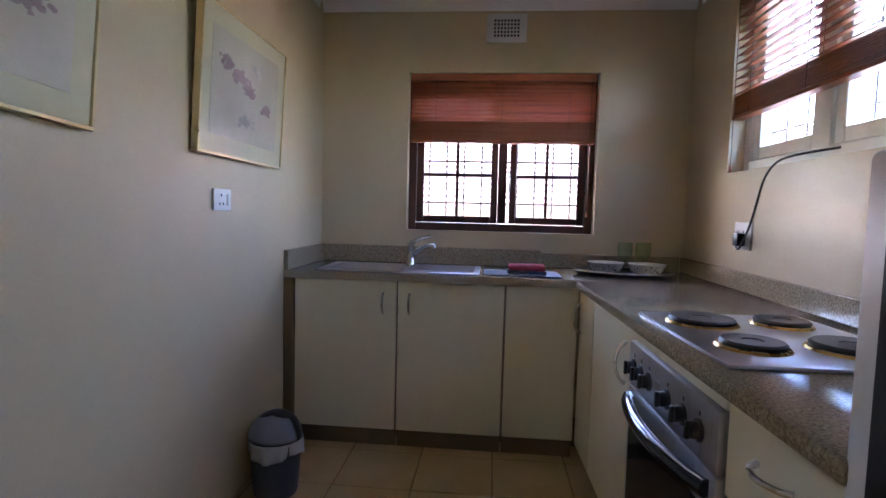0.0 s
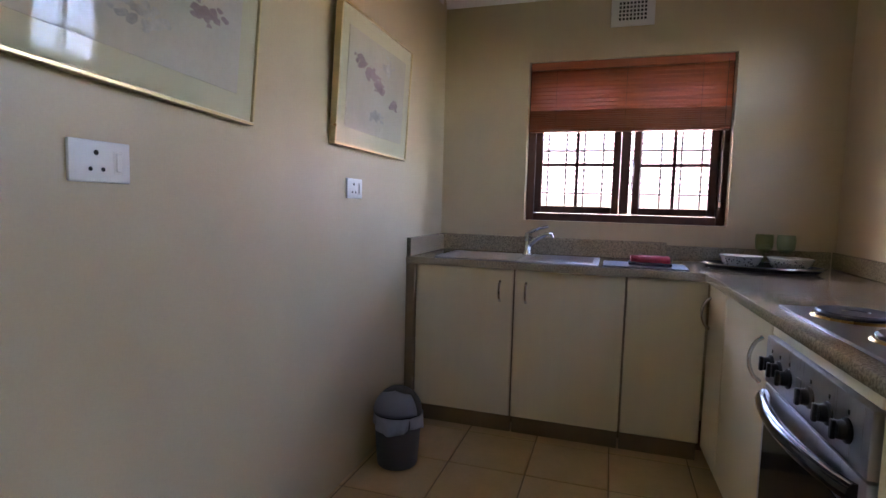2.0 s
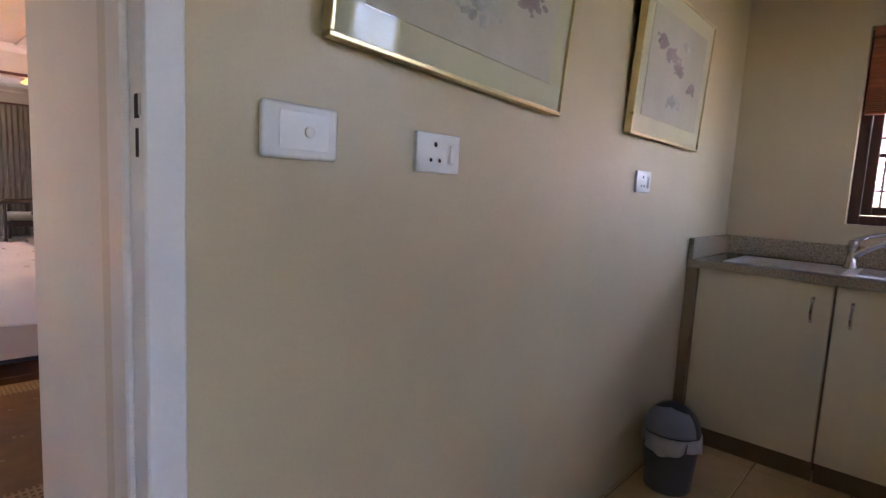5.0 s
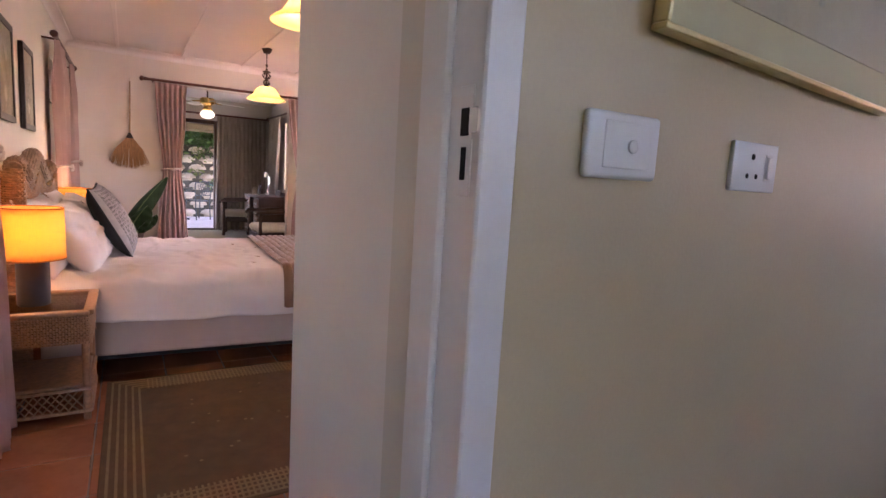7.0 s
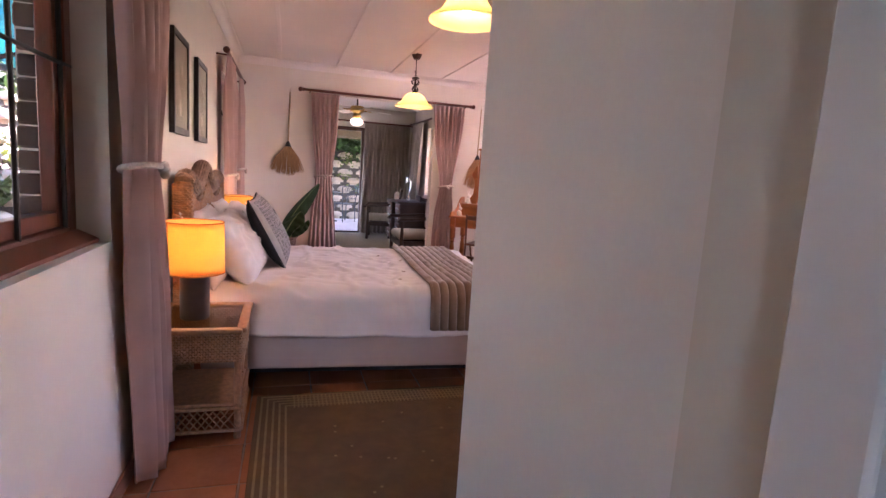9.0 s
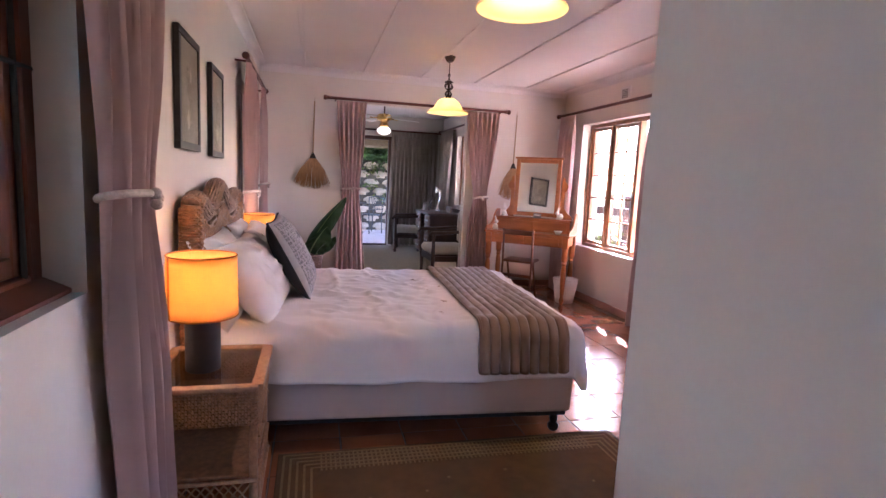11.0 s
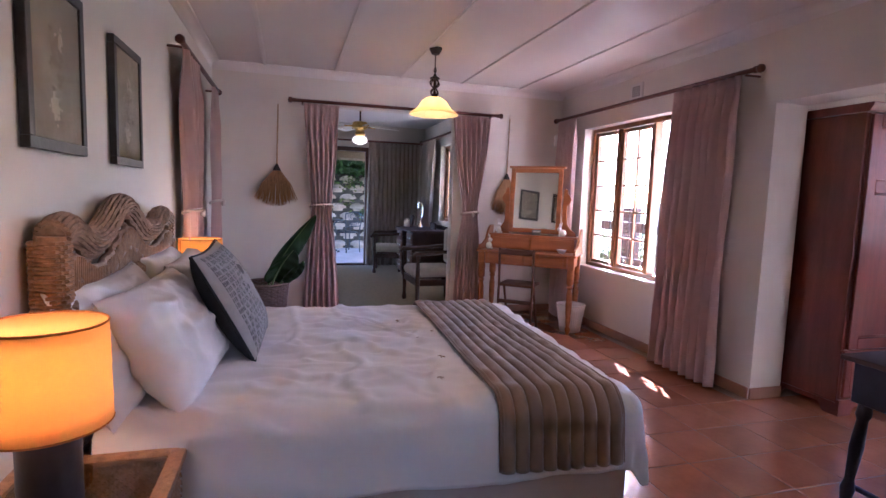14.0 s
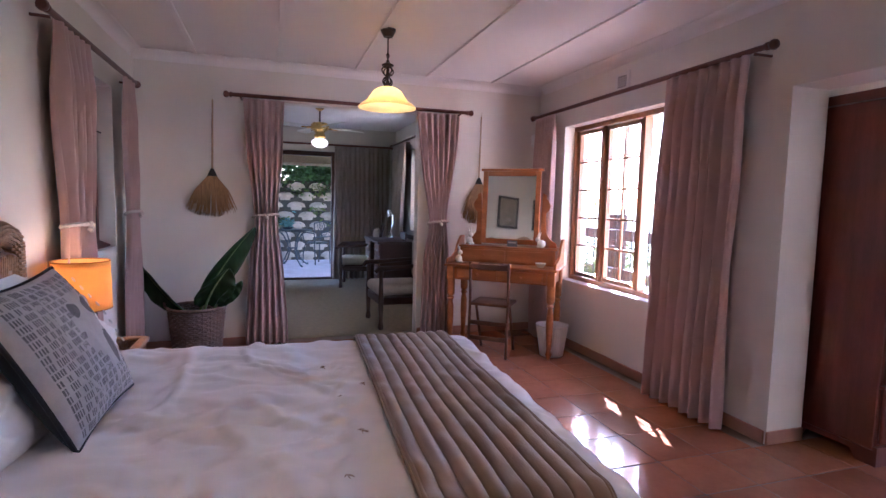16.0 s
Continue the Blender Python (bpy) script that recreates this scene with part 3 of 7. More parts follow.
def sunroom_openings():
    w = thing("window_6", "brown wooden sunroom side window", "window", kind="structure")
    part("window_frame", bar_frame(bmesh.new(), "y", 2.22, 0.08, -9.30, -7.7, 0.87, 2.06, 0.05), WINWOOD, w)
    part("mullion", box((-8.53, 2.225, 0.92), (-8.47, 2.29, 2.01), 0.004), WINWOOD, w)
    leaf(w, "y", 2.24, 0.045, -9.245, -8.535, 0.925, 2.005, WINWOOD, 2, 4, 0.045, 0.02)
    leaf(w, "y", 2.24, 0.045, -8.465, -7.755, 0.925, 2.005, WINWOOD, 2, 4, 0.045, 0.02)
    part("window_sill", box((-9.30, 2.143, 0.868), (-7.7, 2.218, 0.878), 0.003), WHITEPAINT, w)
    d = thing("door_1", "open garden doorway with dark brown wooden frame", "door", kind="structure")
    for lo, hi in (((-10.52, -0.35, 0), (-10.42, -0.285, 2.07)), ((-10.52, 1.095, 0), (-10.42, 1.16, 2.07)), ((-10.52, -0.285, 2.0), (-10.42, 1.095, 2.07))):
        part("door_frame", box(lo, hi, 0.005), DARKWOOD, d)
    part("threshold", box((-10.52, -0.285, 0.0), (-10.42, 1.095, 0.03), 0.005), DARKWOOD, d)

    # invented window, out of view, that brightens the alcove and wardrobe
    a = thing("alcove_light_window", "unseen wooden window added to light the wardrobe alcove", "window", kind="structure")
    part("window_frame", bar_frame(bmesh.new(), "y", 4.57, 0.07, -2.75, -1.5, 0.9, 2.05, 0.05), WINWOOD, a)
    leaf(a, "y", 4.585, 0.045, -2.698, -2.13, 0.952, 1.998, WINWOOD, 2, 4, 0.04, 0.02)
    leaf(a, "y", 4.585, 0.045, -2.12, -1.552, 0.952, 1.998, WINWOOD, 2, 4, 0.04, 0.02)


def passage_door_frame():
    d = thing("door_2", "white painted door frame with a strike plate", "door frame", kind="structure")
    part("architrave", box((0.0005, 0.047, 0), (0.014, 0.104, 2.10), 0.004), WHITEPAINT, d)
    part("architrave", box((0.0005, -0.78, 2.06), (0.014, 0.05, 2.10), 0.004), WHITEPAINT, d)
    part("jamb", box((-0.144, 0.0555, 0), (0.0004, 0.1045, 2.06), 0.003), WHITEPAINT, d)
    part("door_stop", box((-0.143, 0.043, 0), (-0.070, 0.0553, 2.045), 0.004), WHITEPAINT, d)
    part("jamb", box((-0.119, -0.779, 0), (0.0004, -0.745, 2.06), 0.003), WHITEPAINT, d)
    part("head", box((-0.119, -0.745, 2.03), (0.0004, 0.044, 2.059), 0.003), WHITEPAINT, d)
    st = part("strike_plate", box((-0.050, 0.0530, 1.175), (-0.016, 0.0554, 1.315), 0.001), WHITEPAINT, d, "painted metal strike plate")
    part("latch_hole", box((-0.042, 0.0518, 1.252), (-0.022, 0.0533, 1.287), 0.001), HOLE, st)
    part("bolt_hole", box((-0.038, 0.0518, 1.196), (-0.026, 0.0533, 1.238), 0.001), HOLE, st)
    part("latch_lip", prism([(-0.020, 1.255), (-0.003, 1.255), (0.0, 1.258), (0.0, 1.283), (-0.003, 1.286), (-0.020, 1.286)], "y", 0.0505, 0.0528), MUTELEAD, st)


kitchen_north_window()
kitchen_east_window()
bedroom_north_window()
south_window("window_4", -1.87, -0.62, 0.95, 2.04, 2)
south_window("window_5", -5.92, -5.0, 0.93, 2.03, 2)
sunroom_openings()
passage_door_frame()


def air_vent(name, axis, at, u, z, side, w=0.19, h=0.13, cols=8, rows=5):
    """A plaster air brick with a grid of holes."""
    v = thing(name, "white plaster air vent with a grid of small holes", "air vent")
    def bx(ua, ub, za, zb, d0, d1, bev=0.002, bm=None):
        p, q = sorted((at + side * d0, at + side * d1))
        return box((p, ua, za), (q, ub, zb), bev, bm) if axis == "x" else box((ua, p, za), (ub, q, zb), bev, bm)
    part("backing", bx(u - w / 2, u + w / 2, z - h / 2, z + h / 2, 0.0, 0.012), WHITEPAINT, v)
    for i in range(cols):
        for j in range(rows):
            uu, zz = u + (i - (cols - 1) / 2) * w * 0.66 / cols, z + (j - (rows - 1) / 2) * h * 0.66 / rows
            a, b = w * 0.2 / cols, h * 0.2 / rows
            part("hole", bx(uu - a, uu + a, zz - b, zz + b, 0.0122, 0.0135, 0), HOLE, v)
    return v


air_vent("air_vent", "y", 3.0, 1.085, 2.275, -1, 0.23, 0.16)
air_vent("air_vent", "y", 2.76, -5.20, 2.245, -1, 0.17, 0.14, 6, 5)

al = thing("alarm_sensor", "small white alarm sensor high on the wall", "alarm sensor", (-6.52, 2.70, 1.93))
part("body", box((-0.012, -0.03, -0.06), (0.03, 0.03, 0.06), 0.012, seg=2), PLASTICW, al)


# ---- curtains and rods ----
def smooth(a, b, x):
    t = min(1, max(0, (x - a) / (b - a)))
    return t * t * (3 - 2 * t)


def curtain(label, axis, at, side, top, bottom, ztop, zbot, tie=None, folds=9, depth=0.035, material=CURTAIN, seed=0, group="bedroom curtains", rope=True):
    """A hanging curtain. top and bottom are spans along the wall, tie is (height, span) where a cord gathers it."""
    th = thing("curtain", label, "curtain", group=group)
    rnd = random.Random(seed)
    ph = [rnd.uniform(-0.5, 0.5) for _ in range(folds + 3)]
    amp = [rnd.uniform(0.65, 1.25) for _ in range(folds + 3)]

    def span(z):
        f = smooth(ztop, zbot, z)
        lo, hi = top[0] + (bottom[0] - top[0]) * f, top[1] + (bottom[1] - top[1]) * f
        if tie:
            zt, (t0, t1) = tie
            d = (z - zt) / ((ztop - zt) * 0.62) if z > zt else (zt - z) / ((zt - zbot) * 0.50)
            k = 1 / (1 + (1.5 * d) ** 2) if d < 1.2 else max(0, 1 / (1 + 3.24) * (1 - (d - 1.2) / 0.6))
            lo, hi = lo + (t0 - lo) * k, hi + (t1 - hi) * k
        return lo, hi

    def fn(u, v):
        z = ztop + (zbot - ztop) * v
        lo, hi = span(z)
        k = u * folds
        i = int(k)
        ww = ph[i] + (ph[i + 1] - ph[i]) * (k - i)
        aa = amp[i] + (amp[i + 1] - amp[i]) * (k - i)
        gather = min(1.0, (hi - lo) / (top[1] - top[0]) + 0.25)
        off = depth * aa * (0.35 + 0.65 * smooth(0, 0.15, v)) * (0.55 + 0.45 * gather) * math.sin(2 * math.pi * k + ww * 1.5 * v + 0.6 * math.sin(5 * v + seed))
        off += 0.012 * noise.noise(Vector((u * 5, v * 3.5, seed)))
        p = lo + (hi - lo) * u + 0.006 * noise.noise(Vector((u * 9, v * 6, seed + 7)))
        q = at + off
        return (q, p, z) if axis == "x" else (p, q, z)

    cloth = part("cloth", sheet(fn, folds * 10, 46), material, th, smooth=80)
    thick(cloth, 0.004)
    if tie and rope:
        zt, (t0, t1) = tie
        c, hw = (t0 + t1) / 2, (t1 - t0) / 2 + 0.012
        ring = []
        for k in range(28):
            a = 2 * math.pi * k / 28
            p, q, z = c + hw * math.cos(a), at + (depth * 0.9 + 0.018) * math.sin(a), zt + 0.012 * math.sin(a) + 0.01 * math.cos(a)
            ring.append((q, p, z) if axis == "x" else (p, q, z))
        rp = part("tie_cord", tube(ring, 0.011, seg=8, closed=True), ROPE, th, "twisted cream cotton cord")
        kn = bmesh.new()
        for dz, dp in ((0.0, 0.0), (0.014, 0.018), (-0.016, 0.012)):
            q = at + side * (depth * 0.9 + 0.026)
            bmesh.ops.create_uvsphere(kn, u_segments=10, v_segments=7, radius=0.017, matrix=Matrix.Translation((q, c + dp, zt + dz) if axis == "x" else (c + dp, q, zt + dz)))
        part("knot", kn, ROPE, rp)
    return th


def rod(label, a, b, r=0.016):
    th = thing("curtain_rod", label, "curtain rod")
    part("pole", tube([a, b], r, seg=14), RODWOOD, th)
    d = (Vector(b) - Vector(a)).normalized()
    m = d.to_track_quat("Z", "Y").to_matrix().to_4x4()
    for e, sgn in ((Vector(a), -1), (Vector(b), 1)):
        mm = m @ Matrix.Diagonal((1, 1, sgn, 1))
        part("finial", lathe([(0.0, 0.0), (r * 1.35, 0.0), (r * 1.35, 0.012), (r * 0.9, 0.018), (r * 1.6, 0.032), (r * 1.75, 0.045), (r * 1.4, 0.058), (0.0, 0.066)], seg=14, m=mm, at=e), RODWOOD, th)
    return th


def rod_brackets(th, spots, wall):
    for p in spots:
        q = Vector(p)
        w = Vector(wall(p))
        part("bracket", tube([w, q + (w - q) * 0.1 - Vector((0, 0, 0.016))], 0.008, seg=8), RODWOOD, th)


r1 = rod("dark wooden curtain pole above the wide opening", (-6.41, -0.13, 2.135), (-6.41, 1.93, 2.135))
rod_brackets(r1, [(-6.41, -0.06, 2.135), (-6.41, 1.87, 2.135)], lambda p: (-6.535, p[1], 2.12))
r2 = rod("dark wooden curtain pole above the garden window", (-6.38, 2.63, 2.13), (-3.84, 2.63, 2.13))
rod_brackets(r2, [(-6.3, 2.63, 2.13), (-3.92, 2.63, 2.13)], lambda p: (p[0], 2.76, 2.115))
r3 = rod("dark wooden curtain pole above the bedside window", (-6.19, -0.78, 2.12), (-4.57, -0.78, 2.12))
rod_brackets(r3, [(-6.12, -0.78, 2.12), (-4.64, -0.78, 2.12)], lambda p: (p[0], -0.87, 2.105))
r4 = rod("dark wooden curtain pole beside the doorway", (-2.35, -0.78, 2.12), (-0.40, -0.78, 2.12))
rod_brackets(r4, [(-2.28, -0.78, 2.12), (-0.47, -0.78, 2.12)], lambda p: (p[0], -0.87, 2.105))
r5 = rod("dark wooden sunroom curtain pole", (-10.29, -1.1, 2.17), (-10.29, 2.02, 2.17))
rod_brackets(r5, [(-10.29, -1.0, 2.17), (-10.29, 1.3, 2.17)], lambda p: (-10.4, p[1], 2.155))
r6 = rod("dark wooden sunroom curtain pole on the side wall", (-10.2, 2.04, 2.19), (-6.9, 2.04, 2.19))
rod_brackets(r6, [(-9.42, 2.04, 2.19), (-7.0, 2.04, 2.19)], lambda p: (p[0], 2.14, 2.175))

LBL = "mauve linen curtain gathered by a cream cord"
curtain(LBL, "x", -6.47, 1, (-0.05, 0.29), (-0.04, 0.31), 2.12, 0.02, (1.14, (0.035, 0.225)), 6, 0.042, seed=1)
curtain(LBL, "x", -6.47, 1, (1.45, 1.89), (1.52, 1.84), 2.12, 0.02, (1.10, (1.60, 1.775)), 7, 0.042, seed=2)
curtain("mauve linen curtain drawn to the side of the garden window", "y", 2.63, -1, (-4.57, -3.94), (-4.63, -3.97), 2.115, 0.02, None, 8, 0.048, seed=3)
curtain("mauve linen curtain beside the dressing table", "y", 2.63, -1, (-6.36, -5.99), (-6.36, -6.02), 2.115, 0.02, None, 8, 0.035, seed=4)
curtain(LBL, "y", -0.78, 1, (-5.14, -4.66), (-5.12, -4.70), 2.105, 0.02, (1.12, (-5.02, -4.72)), 6, 0.04, seed=5)
curtain(LBL, "y", -0.78, 1, (-6.15, -5.86), (-6.15, -5.85), 2.105, 0.02, (1.16, (-6.10, -5.94)), 7, 0.032, seed=6)
curtain(LBL, "y", -0.79, 1, (-2.24, -1.74), (-2.27, -1.93), 2.105, 0.02, (1.20, (-2.09, -1.83)), 6, 0.05, seed=7)
LBS = "taupe linen sunroom curtain"
curtain(LBS, "x", -10.29, 1, (1.13, 2.02), (1.10, 2.02), 2.155, 0.02, None, 12, 0.04, CURTAIN_S, 8, "sunroom curtains")
curtain(LBS, "y", 2.04, -1, (-10.1, -9.28), (-10.1, -9.55), 2.175, 0.02, None, 10, 0.035, CURTAIN_S, 9, "sunroom curtains")


# ---- kitchen ----
def bow_handle(parent, p0, p1, out, material=CHROME, r=0.006):
    a, b, o = Vector(p0), Vector(p1), Vector(out)
    n = 10
    pts = [a + (b - a) * (k / n) + o * math.sin(math.pi * k / n) ** 0.6 for k in range(n + 1)]
    return part("handle", tube(pts, [r * (1.0 if 0 < k < n else 1.25) for k in range(n + 1)], seg=8), material, parent, "brushed chrome bow handle")


def base_units():
    FY, FX = 2.42, 1.467
    specs = [(0.055, 0.574, 0.508), (0.583, 1.107, 0.640), (1.117, 1.462, None)]
    for i, (x0, x1, hx) in enumerate(specs):
        c = thing("base_cabinet", "cream laminate base cabinet under the sink worktop", "cabinet", (x0, FY, 0), group="kitchen base cabinets")
        w = x1 - x0
        part("body", box((-0.004, 0.02, 0.104), (w + 0.004, 0.56, 0.862), 0.002), CABEDGE, c)
        part("plinth", box((0, 0.05, 0), (w, 0.07, 0.103), 0.002), CABEDGE, c)
        d = part("door", box((0, 0, 0.104), (w, 0.018, 0.86), 0.003), LAMINATE, c)
        if hx:
            bow_handle(d, (hx - x0, -0.002, 0.70), (hx - x0, -0.002, 0.80), (0, -0.03, 0))
    e = thing("end_panel", "brown edged side panel of the base cabinets", "panel", (0.002, 2.40, 0))
    part("panel", box((0.0, 0.0, 0.0), (0.048, 0.59, 0.862), 0.003), CABEDGE, e)
    for y0, y1, hy in ((2.11, 2.40, 2.36), (1.55, 2.10, 1.62)):
        c = thing("base_cabinet", "cream laminate base cabinet beside the oven", "cabinet", (FX, y0, 0), group="kitchen base cabinets")
        w = y1 - y0
        part("body", box((0.02, -0.004, 0.12), (0.62, w + 0.004, 0.862), 0.002), CABEDGE, c)
        part("plinth", box((0.05, 0, 0), (0.07, w, 0.12), 0.002), CABEDGE, c)
        d = part("door", box((0, 0, 0.104), (0.018, w, 0.86), 0.003), LAMINATE, c)
        bow_handle(d, (-0.002, hy - y0, 0.66), (-0.002, hy - y0, 0.80), (-0.035, 0, 0))
    c = thing("drawer_unit", "cream laminate drawer unit with chrome handles", "drawer unit", (FX, 0.585, 0), group="kitchen base cabinets")
    part("body", box((0.02, 0, 0.12), (0.62, 0.345, 0.862), 0.002), CABEDGE, c)
    part("plinth", box((0.05, 0, 0), (0.07, 0.345, 0.12), 0.002), CABEDGE, c)
    for z0, z1 in ((0.66, 0.86), (0.40, 0.655), (0.122, 0.395)):
        d = part("drawer_front", box((0, 0.002, z0), (0.018, 0.343, z1), 0.003), LAMINATE, c)
        bow_handle(d, (-0.002, 0.12, z1 - 0.08), (-0.002, 0.23, z1 - 0.08), (-0.032, 0, 0))


def wall_bm_flat(x0, x1, y0, y1, z0, z1, hole):
    """A slab with one cut-out, as one body."""
    bm = wall_bm("y", z0, z1, x0, x1, y0, y1, [hole])
    bmesh.ops.transform(bm, matrix=Matrix(((1, 0, 0, 0), (0, 0, 1, 0), (0, 1, 0, 0), (0, 0, 0, 1))), verts=bm.verts)
    return bm


def worktop():
    t = thing("worktop", "speckled brown granite worktop in an L shape", "worktop")
    X0, Y0, X1, Y1, Z0, Z1 = 0.002, 2.4, 2.138, 2.998, 0.864, 0.9
    part("top", wall_bm_flat(X0, X1, Y0, Y1, Z0, Z1, (0.16, 0.60, 2.47, 2.86)), GRANITE, t, smooth=0)
    side = part("top", box((1.442, 0.57, Z0), (X1 - 0.005, 2.399, Z1), 0.008, seg=2), GRANITE, t)
    side.matrix_local = Matrix.Translation((1.442, 2.4, 0)) @ Euler((0, 0, radians(1.9))).to_matrix().to_4x4() @ Matrix.Translation((-1.442, -2.4, 0))
    part("upstand", box((X0, 2.976, Z1 + 0.0005), (1.33, Y1, 1.0), 0.003), GRANITE, t)
    part("upstand", box((1.332, 2.978, Z1 + 0.0005), (2.113, Y1, 0.985), 0.003), GRANITE, t)
    part("upstand", box((2.115, 0.57, Z1 + 0.0005), (X1, 2.976, 0.985), 0.003), GRANITE, t)
    part("upstand", box((X0, 2.402, Z1 + 0.0005), (0.027, 2.975, 1.0), 0.003), GRANITE, t)


def sink():
    s = thing("sink", "stainless steel sink bowl with a drainer", "sink", (0, 0, 0.9))
    bm = bmesh.new()
    box((0.14, 2.46, 0.0005), (0.18, 2.87, 0.006), 0.003, bm)
    box((0.18, 2.46, 0.0005), (0.58, 2.49, 0.006), 0.003, bm)
    box((0.18, 2.83, 0.0005), (0.58, 2.87, 0.006), 0.003, bm)
    box((0.58, 2.46, 0.0005), (0.98, 2.87, 0.006), 0.003, bm)
    part("rim", bm, STEEL, s)
    bowl = sheet(lambda u, v: (0.38 + (0.20 - 0.02 * v) * max(-1, min(1, 1.25 * math.cos(2 * math.pi * u))), 2.66 + (0.17 - 0.02 * v) * max(-1, min(1, 1.25 * math.sin(2 * math.pi * u))), 0.003 - 0.03 * v), 32, 3, closed_u=True)
    part("bowl", bowl, STEEL, s)
    part("bowl_floor", box((0.19, 2.50, -0.0335), (0.57, 2.82, -0.029), 0.002), STEEL, s)
    for k in range(7):
        part("drainer_rib", box((0.63, 2.52 + 0.05 * k, 0.0062), (0.95, 2.525 + 0.05 * k, 0.010), 0.0015), STEEL, s)
    f = thing("mixer_tap", "chrome lever mixer tap behind the sink", "tap", (0.585, 2.80, 0.9065))
    part("base", lathe([(0.03, 0), (0.03, 0.01), (0.022, 0.02), (0.021, 0.085), (0.024, 0.10), (0.02, 0.125), (0, 0.13)], seg=18), CHROME, f)
    part("spout", tube([(0, 0, 0.05), (0.06, -0.05, 0.10), (0.11, -0.09, 0.125), (0.14, -0.11, 0.125), (0.145, -0.115, 0.105)], [0.014, 0.013, 0.012, 0.012, 0.012], seg=10), CHROME, f)
    part("lever", tube([(0, 0, 0.125), (0.05, 0.0, 0.15), (0.11, 0.005, 0.165)], [0.012, 0.009, 0.008], seg=8), CHROME, f)


def cloths():
    c = thing("dishcloth", "folded red dishcloth on a dark cloth", "cloth", (1.22, 2.60, 0.907))
    part("cloth", box((-0.10, -0.06, 0), (0.10, 0.06, 0.014), 0.006, seg=2), DARKCLOTH, c)
    bm = sheet(lambda u, v: (-0.09 + 0.18 * u, -0.055 + 0.11 * v, 0.030 + 0.006 * noise.noise(Vector((u * 5, v * 4, 3)))), 16, 10)
    ob = part("folded_cloth", bm, REDCLOTH, c, smooth=80)
    thick(ob, 0.026, 0)
    m = thing("drying_mat", "thin dark drying mat on the drainer", "mat", (1.2, 2.6, 0.9005))
    part("mat", box((-0.20, -0.12, 0), (0.19, 0.12, 0.006), 0.003), GREYPL, m)


def tray_set():
    T = (1.73, 2.70, 0.9005)
    t = thing("tray", "dark oval serving tray on the worktop", "tray", T, -10)
    prof = [(0.0, 0.0), (0.80, 0.0), (0.90, 0.006), (1.0, 0.022), (1.0, 0.026), (0.88, 0.012), (0.78, 0.006), (0.0, 0.006)]
    bm = lathe(prof, seg=36, m=Matrix.Diagonal((0.26, 0.17, 1, 1)))
    part("dish", bm, BLACKF, t)
    part("rim", tube([(0.26 * math.cos(2 * math.pi * k / 40), 0.17 * math.sin(2 * math.pi * k / 40), 0.026) for k in range(40)], 0.005, seg=6, closed=True), CHROME, t)
    for dx, dy in ((-0.09, -0.01), (0.11, -0.045)):
        b = thing("bowl", "white bowl with black spots on the tray", "bowl", (T[0] + dx, T[1] + dy, T[2] + 0.0075), group="spotted bowls")
        part("shell", lathe([(0.0, 0.0), (0.045, 0.0), (0.075, 0.02), (0.092, 0.058), (0.096, 0.062), (0.090, 0.060), (0.070, 0.022), (0.0, 0.008)], seg=30), CERAMIC, b)
        rnd = random.Random(5)
        sp = bmesh.new()
        for k in range(110):
            a, h = rnd.uniform(0, 6.283), rnd.uniform(0.008, 0.056)
            r = 0.062 + (0.0925 - 0.062) * (h / 0.058) ** 0.8 + 0.0015
            m = Matrix.Translation((r * math.cos(a), r * math.sin(a), h)) @ Euler((0, radians(68), a), "XYZ").to_matrix().to_4x4() @ Matrix.Diagonal((rnd.uniform(0.7, 1.3), rnd.uniform(0.6, 1.2), 0.4, 1))
            bmesh.ops.create_icosphere(sp, subdivisions=1, radius=0.0042, matrix=m)
        part("spots", sp, SPOT, b, "black animal-print spots")
    for dx, dy in ((0.03, 0.09), (0.12, 0.07)):
        g = thing("wine_glass", "green-tinted stemmed glass on the tray", "glass", (T[0] + dx, T[1] + dy, T[2] + 0.0075), group="stemmed glasses")
        part("foot", lathe([(0.0, 0), (0.032, 0), (0.032, 0.003), (0.005, 0.008), (0.004, 0.06), (0.008, 0.068), (0.0, 0.07)], seg=18), TINTGLASS, g)
        part("cup", lathe([(0.0, 0.071), (0.02, 0.073), (0.038, 0.095), (0.042, 0.13), (0.039, 0.165), (0.037, 0.165), (0.040, 0.13), (0.036, 0.097), (0.0, 0.076)], seg=20), TINTGLASS, g)


TINTGLASS = pane_glass("green_glass", 0.07, (0.84, 0.92, 0.84))


